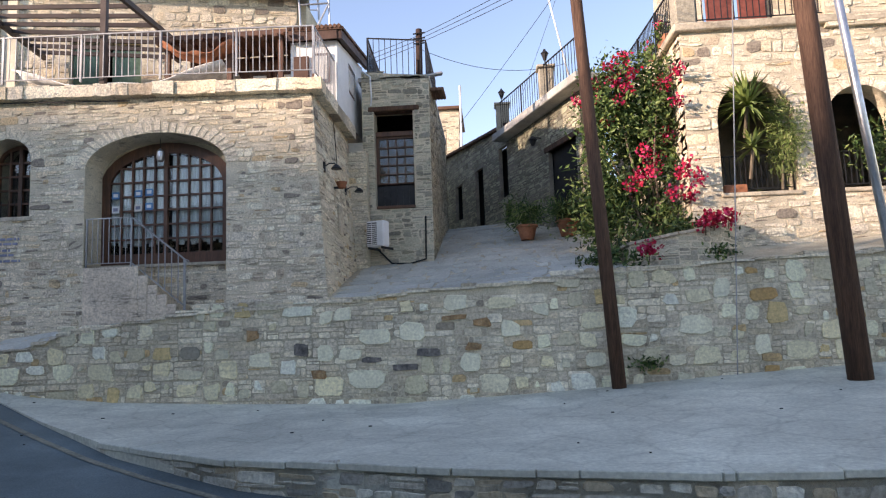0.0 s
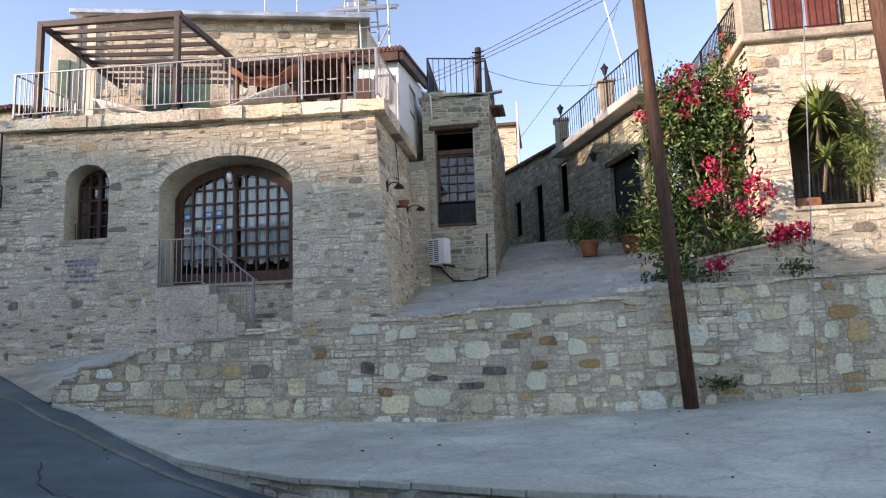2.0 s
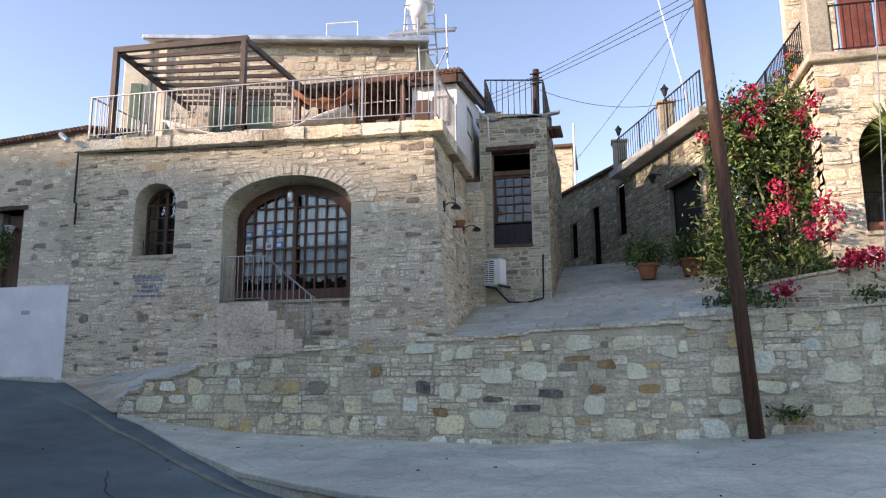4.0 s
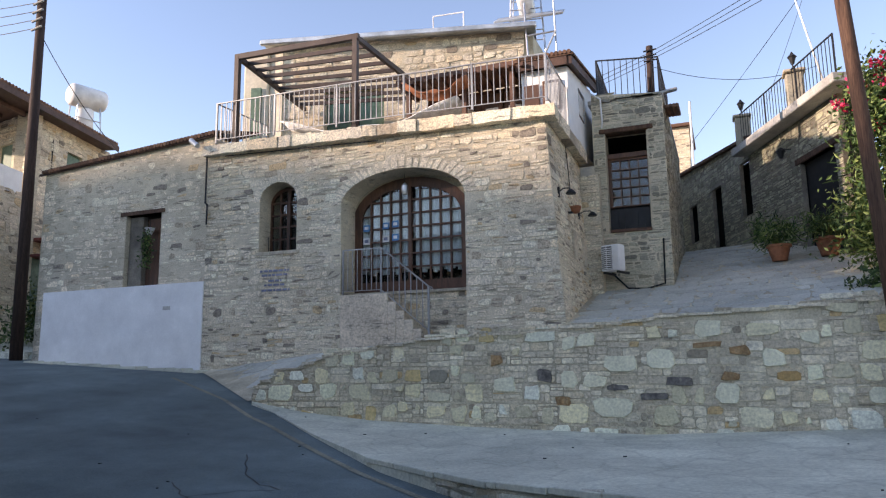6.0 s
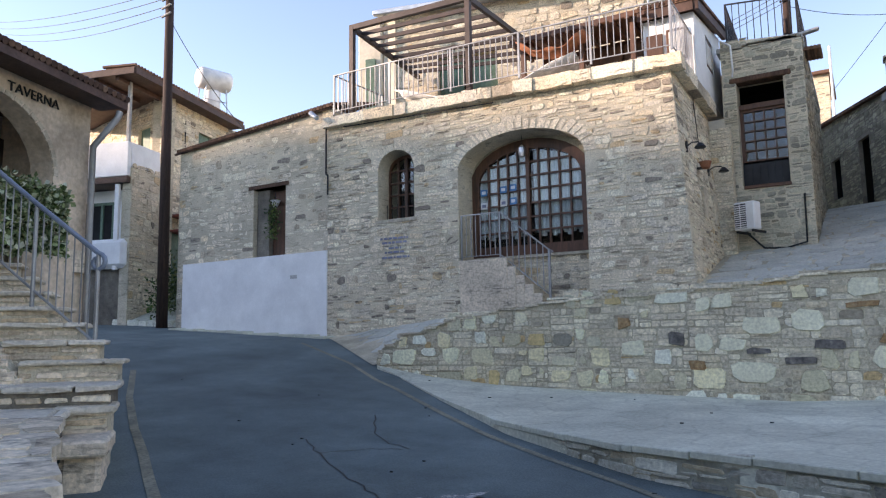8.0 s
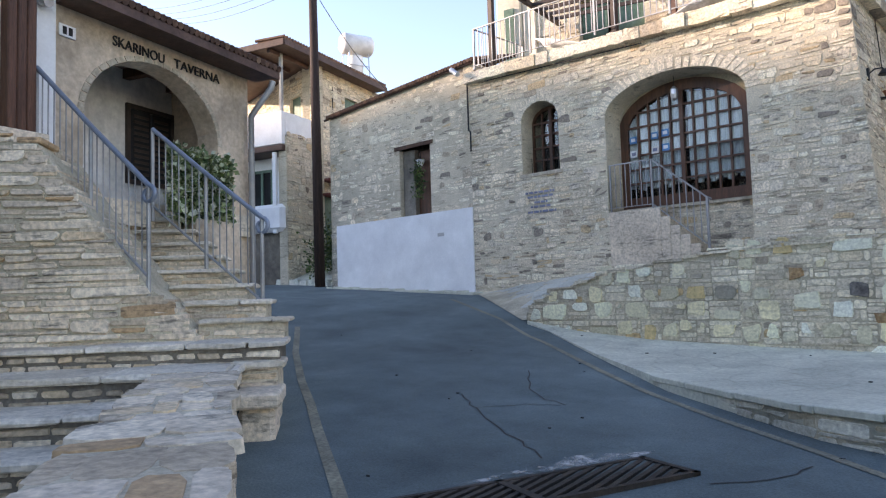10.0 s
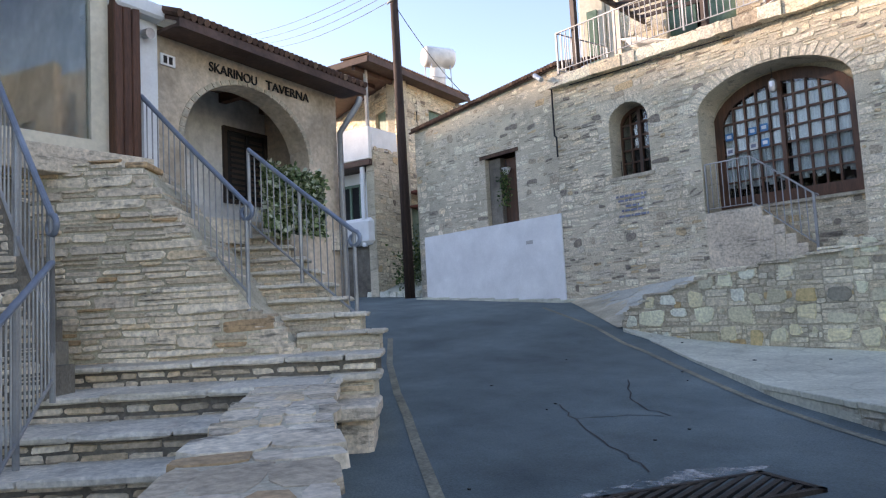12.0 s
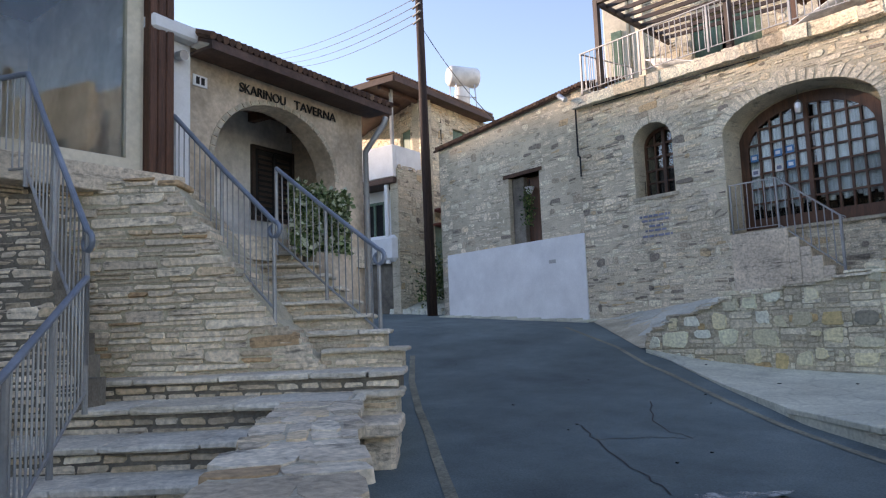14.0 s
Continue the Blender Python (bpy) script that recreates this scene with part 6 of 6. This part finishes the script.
# ---- tavern details ----
part("eave_board", bar(TF.p(-.12, 4.73, .44), TF.p(3.3, 4.73, .44), .05, .11), "fascia", tavern)
part("eave_soffit", box((-.1, -.42, 4.70), (3.28, -.01, 4.735), TF.m()), "fascia", tavern)
bm = bmesh.new()
for k in range(37):
    s = -.12 + .094 * k
    add_rod(bm, TF.p(s, 4.82, .49), TF.p(s, 5.75, -1.9), .047, n=7)
part("tile_roof", bm, "roof_tile", tavern, "brown barrel roof tiles")
part("roof_deck", bar(TF.p(1.58, 4.76, .44), TF.p(1.58, 5.68, -1.9), 3.4, .04), "fascia", tavern)
for k in range(23):
    a0, a1 = math.pi * k / 23 + .012, math.pi * (k + 1) / 23 - .012
    c, w, hgt = (.28 + 2.47) / 2, (2.47 - .28) / 2, 4.42 - 3.55
    q = []
    for out in (-.02, .012):
        for (a, r) in ((a0, 1.0), (a1, 1.0), (a1, 1.07), (a0, 1.07)):
            q.append(TF.p(c + w * r * math.cos(a), 3.55 + hgt * r * math.sin(a), out))
    raw("arch_stone", q, STONE_FACES, "coping", tavern)
part("pilaster", box((-.55, -.06, .8), (-.105, .35, 4.8), TF.m(), .01), "white", tavern, "white plastered pilaster")
part("pilaster_cap", box((-.72, -.22, 4.8), (-.10, .5, 4.98), TF.m(), .03), "white", tavern)
part("porch_floor", box((-.1, -.1, 2.3), (3.1, 1.22, 2.6), TF.m()), "step_stone", tavern)
part("porch_ceiling", box((-.1, .35, 4.72), (3.1, 1.22, 4.8), TF.m()), "wood", tavern)
for k in range(4):
    part("porch_beam", box((.3 + .8 * k, .35, 4.58), (.42 + .8 * k, 1.22, 4.72), TF.m()), "wood", tavern)
TB = Face(TF.p(.0, 0, -1.2).to_2d(), TF.d.to_2d())
raw("porch_near_wall", *slab(Face(TF.p(-.1, 0, -.36).to_2d(), -TF.n.to_2d()), [rect_loop(0, .86, 2.3, 4.8)], .12), "inner", tavern)
raw("porch_far_wall", *slab(Face(TF.p(3.0, 0, -.36).to_2d(), -TF.n.to_2d()), [rect_loop(0, .86, 2.3, 4.8)], .1), "inner", tavern)
raw("window_frame", *slab(Face(TF.p(.0, 0, -1.17).to_2d(), TF.d.to_2d()), [rect_loop(1.94, 2.82, 3.08, 4.24), rect_loop(2.0, 2.76, 3.14, 4.18)], .06), "pergola", tavern)
for s0 in (2.01, 2.385):
    leaf = part("shutter_leaf", box((s0, -.02, 3.15), (s0 + .365, .02, 4.17), TB.m(), .008), "rail_black", tavern, "dark grey-green shutter leaf")
    for k in range(11):
        part("louvre", box((s0 + .05, -.035, 3.22 + .083 * k), (s0 + .315, -.021, 3.26 + .083 * k), TB.m()), "pergola", leaf)
for word, s, ln in (("SKARINOU", .55, .80), ("TAVERNA", 1.52, .85)):
    cu = bpy.data.curves.new("letters", "FONT")
    cu.body, cu.size, cu.extrude = word, .175, .008
    cu.materials.append(M["lettering"])
    ob = new("letters", cu)
    bpy.context.view_layer.update()
    wd = max(.1, ob.dimensions.x)
    ob.parent = tavern
    fm = TF.m() @ pose(s + .1, -.035, 4.46, 90, 0, 0)
    ob.matrix_local = fm @ Matrix.Diagonal((ln / wd, 1, 1, 1))
    ob["label"] = "black painted wall lettering"
npl = thing("number_plate", "small white enamel plate with dark bars", "plate")
part("plate", box((-.04, -.02, 4.36), (.17, -.004, 4.50), TF.m(), .004), "tank", npl)
for s in (.0, .075):
    part("digit_bar", box((s, -.024, 4.385), (s + .05, -.021, 4.475), TF.m()), "lettering", npl)
spot = thing("spot_light", "small round white spot light on the pilaster", "lamp")
part("body", rod(TF.p(-.3, 4.62, .08), TF.p(-.3, 4.6, .2), .05, .06, 12), "steel", spot)
tagged(tube("drain_pipe", [TF.p(3.12, 4.6, .48), TF.p(3.1, 4.5, .46), TF.p(3.05, 4.1, .12), TF.p(3.05, .9, .12)], .045, "rail"), "grey downpipe at the tavern corner", "pipe")

# tavern porch fence with ivy, gate
ivy = thing("ivy_fence", "railing panel covered with pale variegated ivy", "hedge")
IV = Face(TF.p(1.45, 0, .5).to_2d(), (TF.d.to_2d() * 1.0))
part("panel_frame", box((-.4, -.02, 2.41), (.78, .02, 2.45), IV.m()), "rail", ivy)
leaves([IV.p(s, z, 0) for s in np.arange(-.32, .74, .12) for z in np.arange(2.46, 3.2, .12)], 4600, (.05, .015, .05), .08, 170, "leaf_pale", "foliage", ivy, narrow=.8)
leaves([IV.p(s, z, 0) for s in np.arange(-.32, .74, .12) for z in np.arange(2.46, 3.1, .12)], 350, (.05, .012, .05), .075, 171, "leaf", "dark_foliage", ivy, narrow=.8)
part("base_wall", box((-.02, -.08, .5), (.78, .12, 2.4), IV.m(), .01), "plaster", ivy, "brown plastered base under the ivy")


# ---- stair rails ----
def stair_rail(name, label, posts, n_bal, mat="rail_blue", curl=True, height=1.0):
    """posts: base points along the slope."""
    r = thing(name, label, "railing")
    ps = [Vector(p) for p in posts]
    for a, b in zip(ps, ps[1:]):
        part("handrail", rod(a + up * height, b + up * height, .026, n=10), mat, r)
        part("lower_rail", rod(a + up * .12, b + up * .12, .014), "rail", r)
        for k in range(1, n_bal):
            p = a.lerp(b, k / n_bal)
            part("baluster", rod(p + up * .12, p + up * height, .008, n=6), "rail", r)
    for p in ps:
        part("post", rod(p - up * .05, p + up * height, .022), "rail", r)
    if curl:
        e, d = ps[0] + up * height, (ps[0] - ps[1])
        d.z = 0
        d.normalize()
        tube("curl", [e + d * (.09 * math.sin(t * .5) * (1 - t / 24)) + up * (-.09 + .09 * math.cos(t * .5) * (1 - t / 24)) for t in range(13)], .024, mat, r)
    return r


stair_rail("stair_rail", "grey-blue steel stair rail with a curled end", [st(7.0, -1.69, 1.48), st(7.38, -2.33, 2.14), st(7.8, -3.0, 2.86)], 9)
stair_rail("stair_rail", "grey-blue steel stair rail at the road side", [st(7.55, -.70, 1.22), st(7.95, -1.33, 1.76), st(8.35, -1.98, 2.34)], 8)
stair_rail("stair_rail", "grey-blue steel stair rail of the side steps", [st(5.5, -2.80, 1.22), st(5.85, -3.26, 2.0), st(6.2, -3.72, 2.8), st(6.5, -4.4, 2.85)], 8)
stair_rail("stair_rail", "grey-blue steel stair rail beside the lower steps", [st(5.5, -2.80, .85), st(4.7, -2.62, .52), st(3.9, -2.43, .2), st(2.6, -2.1, -.2)], 9, curl=False)

# side steps left of the wall
sst = thing("side_steps", "rough stone side steps with dark joints", "stairs")
for k in range(11):
    z = 1.05 + .19 * k
    sf = Face(st(5.65 + .1 * k, -5.6, 0).to_2d(), V2)
    masonry("riser", sf, [rect_loop(0, 2.65 - .1 * k, z - .25, z)], .5, sst, mat="step_stone", joint="mortar_dark", seed=180 + k, course=(.05, .1))

# coursed stones along the sloping head of the stair wall
rnd = random.Random(78)
HEAD = [(.98, 4.2), (1.35, 3.9), (1.5, 3.71), (2.40, 3.04), (2.88, 2.72)]
z = .96
while z < 2.9:
    h, d0 = rnd.uniform(.055, .09), -.012
    while d0 < 1.1:
        d1 = min(1.15, d0 + rnd.uniform(.3, .6))
        e = lerp(z + h, HEAD) + rnd.uniform(-.03, .05)
        part("edge_stone", box((e - .22, d0 + .004, z + .003), (e, d1 - .004, z + h - .003), BF.m(), .012), "step_obj", bwall)
        d0 = d1
    z += h
# parapet cap stones
PW = Face((st(1.2, -.15, 0)).to_2d(), -PD)
rnd = random.Random(77)
s = 0.0
while s < 4.28:
    L = min(rnd.uniform(.16, .46), 4.28 - s)
    t = -.03
    while t < .54:
        w = rnd.uniform(.12, .30)
        if .58 - t - w < .12:
            w = .58 - t
        ring = [PW.p(a + rnd.uniform(-.03, .03), .79, -b) + Vector((rnd.uniform(-.025, .025), rnd.uniform(-.025, .025), 0)) for a, b in ((s, t), (s + L, t), (s + L, t + w), (s, t + w))]
        q = round_stone(ring, Vector(), up * rnd.uniform(.048, .062), rnd, .007, .02)
        raw("cap_stone", q, stone_faces(q), "step_obj", para)
        t += w
    s += L
part("end_block", box((-.74, 5.86, .0), (-.45, 6.42, .49), SM, .04), "step_stone", stairs, "large squared end block")
part("end_slab", box((-.78, 5.76, .495), (-.40, 6.47, .62), SM, .02), "step_stone", stairs, "thick pale cap slab")

# ---- glazed room ----
interior(GF, -3.0, .66, 3.25, 5.8, 3.5, groom, "inner", "room_inside", .22)
gl = thing("large_window", "large fixed window with a pale beige frame", "window")
raw("frame", *slab(Face(GF.p(0, 0, .02).to_2d(), gdir), [rect_loop(-3.1, .72, 3.18, 5.9), rect_loop(-2.98, .56, 3.30, 5.78)], .1), "cream", gl)
pn = raw("pane", *slab(Face(GF.p(0, 0, -.03).to_2d(), gdir), [rect_loop(-3.0, .62, 3.26, 5.82)], .008), "glass", gl)
pn.visible_shadow = False
tp_ = thing("timber_post", "thick reddish-brown timber corner post", "post")
for k in range(3):
    part("plank", box((.76 + .1 * k, -.14, 2.9), (.855 + .1 * k, .1, 5.9), GF.m(), .012), "wood_red", tp_)
part("beam", bar(GF.p(-4, 5.75, .2), GF.p(1.25, 5.75, .2), .16, .2), "fascia", groom)
part("roof", box((-4.1, -.6, 6.0), (1.4, 3.5, 6.15), GF.m(), .02), "fascia", groom)
part("floor_slab", box((-4.0, -.3, 2.85), (1.1, 3.4, 3.12), GF.m(), .01), "step_stone", groom)
tagged(part("vent_pipe", rod(TF.p(-.2, 4.9, -.4), TF.p(-.2, 6.3, -.4), .03), "steel"), "thin steel vent pipe above the pilaster", "pipe")

# ---- road things ----
def strip(name, pts, width, mat, label, cat, lift=.006):
    verts, faces = [], []
    P = [Vector((x, y, 0)) for x, y in pts]
    fine = []
    for a, b in zip(P, P[1:]):
        n = max(1, int((b - a).length / .3))
        fine += [a.lerp(b, k / n) for k in range(n)]
    fine.append(P[-1])
    for i, p in enumerate(fine):
        d = (fine[min(i + 1, len(fine) - 1)] - fine[max(i - 1, 0)]).normalized()
        o = Vector((-d.y, d.x, 0)) * width / 2
        for q in (p + o, p - o):
            verts.append((q.x, q.y, road_z(q.x, q.y) + lift))
    for i in range(len(fine) - 1):
        faces.append((2 * i, 2 * i + 1, 2 * i + 3, 2 * i + 2))
    return tagged(raw(name, verts, faces, mat), label, cat, kind="structure")


strip("yellow_line", [(-2.2, 2.35), (-3.43, 3.17), (-4.73, 4.02), (-5.56, 4.58), (-6.56, 5.2), (-8.2, 6.3), (-9.8, 7.5)], .09, "yellow_line", "worn yellow line along the road edge", "road marking")
strip("yellow_line", [(-9.6, 11.2), (-7.6, 10.25), (-5.9, 9.1), (-4.25, 7.82), (-2.85, 6.8), (-2.3, 6.4), (-1.3, 5.75), (-.65, 5.25), (.6, 4.6), (2.5, 4.1), (6, 3.8)], .08, "yellow_line", "worn yellow line along the pavement edge", "road marking")
rnd = random.Random(55)
for pts in ([(-4.7, 5.85), (-4.2, 5.45), (-3.5, 4.95), (-3.0, 4.65), (-2.65, 4.4)], [(-4.9, 7.3), (-4.3, 6.5), (-3.9, 6.2), (-3.5, 6.05)], [(-4.2, 5.5), (-3.9, 5.9), (-3.55, 6.05)], [(-1.6, 4.6), (-1.3, 5.0), (-1.25, 5.5)]):
    jag = []
    for a, b in zip(pts, pts[1:]):
        for k in range(4):
            t = k / 4
            jag.append((a[0] + (b[0] - a[0]) * t + rnd.uniform(-.03, .03), a[1] + (b[1] - a[1]) * t + rnd.uniform(-.03, .03)))
    strip("road_crack", jag, .014, "black", "dark crack in the asphalt", "crack", .004)

drain = thing("road_drain", "rusty cast iron drain grating across the road", "drain")
dm = Matrix.Translation((-1.99, 4.78, road_z(-1.99, 4.78) + .012)) @ Matrix.Rotation(radians(-111), 4, "Z") @ Matrix.Diagonal((1, .77, 1, 1))
part("pit", box((-.1, -.3, -.25), (2.4, .3, -.2), dm), "dark", drain)
for (a, b) in (((-.06, -.34), (2.4, -.29)), ((-.06, .29), (2.4, .34)), ((-.06, -.34), (-.01, .34)), ((1.1, -.34), (1.16, .34))):
    part("frame_bar", box((*a, -.03), (*b, .006), dm), "cast_iron", drain)
for k in range(21):
    x = -.36 + .148 * k
    lo, hi = max(-.52, -x / .813), min(.52, (2.36 - x) / .813)
    if hi - lo > .08:
        part("grate_bar", box((x - .022, lo, -.03), (x + .022, hi, .002), dm @ Matrix.Translation((x, 0, 0)) @ Matrix.Rotation(-.95, 4, "Z") @ Matrix.Translation((-x, 0, 0))), "cast_iron", drain)
dpatch = thing("drain_apron", "ragged pale cement splash beside the drain", "patch")
for k, (cx, cy, rx, ry) in enumerate(((.30, -.46, .42, .16), (.62, -.50, .40, .14), (.95, -.44, .34, .10))):
    bm = bmesh.new()
    vs = []
    for i in range(26):
        a = 6.283 * i / 26
        r = 1 + .22 * math.sin(3 * a + k) + .14 * math.sin(7 * a + 2 * k)
        q = dm @ Vector((cx + rx * r * math.cos(a), cy + ry * r * math.sin(a), 0))
        vs.append(bm.verts.new((q.x, q.y, road_z(q.x, q.y) + .004 + .002 * k)))
    bm.faces.new(vs)
    part("splash", bm, "splash", dpatch)
bm = bmesh.new()
for k in range(45):
    x, y = rnd.uniform(-10, 6), rnd.uniform(2.5, 10)
    z = road_z(x, y)
    if y > along(LOW, max(-6.9, x)).y + .1 and x > -6.9:
        lo, hi = along(LOW, x), along(HIGH, x)
        z = lo.z + (hi.z - lo.z) * (y - lo.y) / max(.1, hi.y - lo.y)
    r = rnd.uniform(.008, .02)
    add_box(bm, (x - r, y - r * .6, z), (x + r, y + r * .6, z + .01), None)
tagged(part("litter_leaf", bm, "black"), "scattered dark dry leaves and pebbles on the ground", "litter", kind="stuff")

# ---- cables ----
def cable(a, b, sag, r=.011, label="thin black overhead cable between poles"):
    a, b = Vector(a), Vector(b)
    pts = [a.lerp(b, k / 14) - up * sag * 4 * (k / 14) * (1 - k / 14) for k in range(15)]
    ob = tube("overhead_cable", pts, r, "black")
    return tagged(ob, label, "cable", "overhead cables")


for k in range(4):
    cable((-15.75, 12.4, 11.05 - .24 * k), (-34, 16.3 + .55 * k, 16.2 - .1 * k), .3, .010)
    tagged(part("insulator_pin", rod((-15.9, 12.38, 11.0 - .24 * k), (-15.55, 12.38, 11.06 - .24 * k), .03), "concrete"), "small pale insulator pin on the dark pole", "insulator", "insulator pins")
for k in range(3):
    cable((-.72, 17.0, 8.85 - .1 * k), (4.86, 9.0, 7.8 - .16 * k), .1, .007)
    cable((-.72, 17.0, 8.85 - .12 * k), (-14, 24, 8.6 - .12 * k), .3, .007)
cable((-.72, 17, 8.5), (3.05, 18.6, 8.5), .35, .007)
cable((-.1, 24.2, 8.6), (3.7, 15.1, 10.4), .08, .007)
cable((1.9, 19.5, 8.0), (3.1, 18.6, 10.9), .05, .005)
cable((-15.7, 12.5, 10.2), (-13.4, 13.2, 6.8), .2)

# ---- alley flags: each a flat irregular stone ----
rg = random.Random(201)
flags = []
y = 10.7
while y < 23:
    dy = rg.uniform(.26, .48)
    xl = -2.0 if y > 12.4 else -6.75 - 3.0 * min(1, (y - 10.3) / 2.1)
    xr = 3.0 if y < 17 else 1.9 - (y - 17) * .3
    x = xl
    while x < xr:
        w = rg.uniform(.24, .62)
        c = []
        for (px, py) in ((x + .012, y + .012), (x + w - .012, y + .012), (x + w - .012, y + dy - .012), (x + .012, y + dy - .012)):
            px, py = px + rg.uniform(-.05, .05), py + rg.uniform(-.05, .05)
            c.append(Vector((px, py, alley_z(px, py))))
        flags.append(round_stone(c, up * -.02, up * rg.uniform(.006, .018), rg, .008, .03))
        x += w
    y += dy
near, rest = flags[:280], flags[280:]
stone_mesh("far_flags", rest, "cobble", alley)
for q in near:
    raw("paving_stone", q, stone_faces(q), "cobble_piece", alley)
# ---- single blocks of the retaining wall ----
for q in NEAR:
    raw("stone", q, stone_faces(q), "stone_piece", rw_core)
rnd = random.Random(207)
for (x, z, w, h), mt in ODD_BLOCKS:
    ring = [RW.p(x + a * w / 2 + rnd.uniform(-.02, .02), z + b * h / 2 + rnd.uniform(-.02, .02)) for a, b in ((-1, -1), (1, -1), (1, 1), (-1, 1))]
    q = round_stone(ring, RW.n * -.012, RW.n * rnd.uniform(.028, .036), rnd, .014, .02)
    raw("stone", q, stone_faces(q), mt, rw_core)
# ---- single facing stones ----
for q, mt, w in LATER:
    raw("stone", q, stone_faces(q), mt, w)
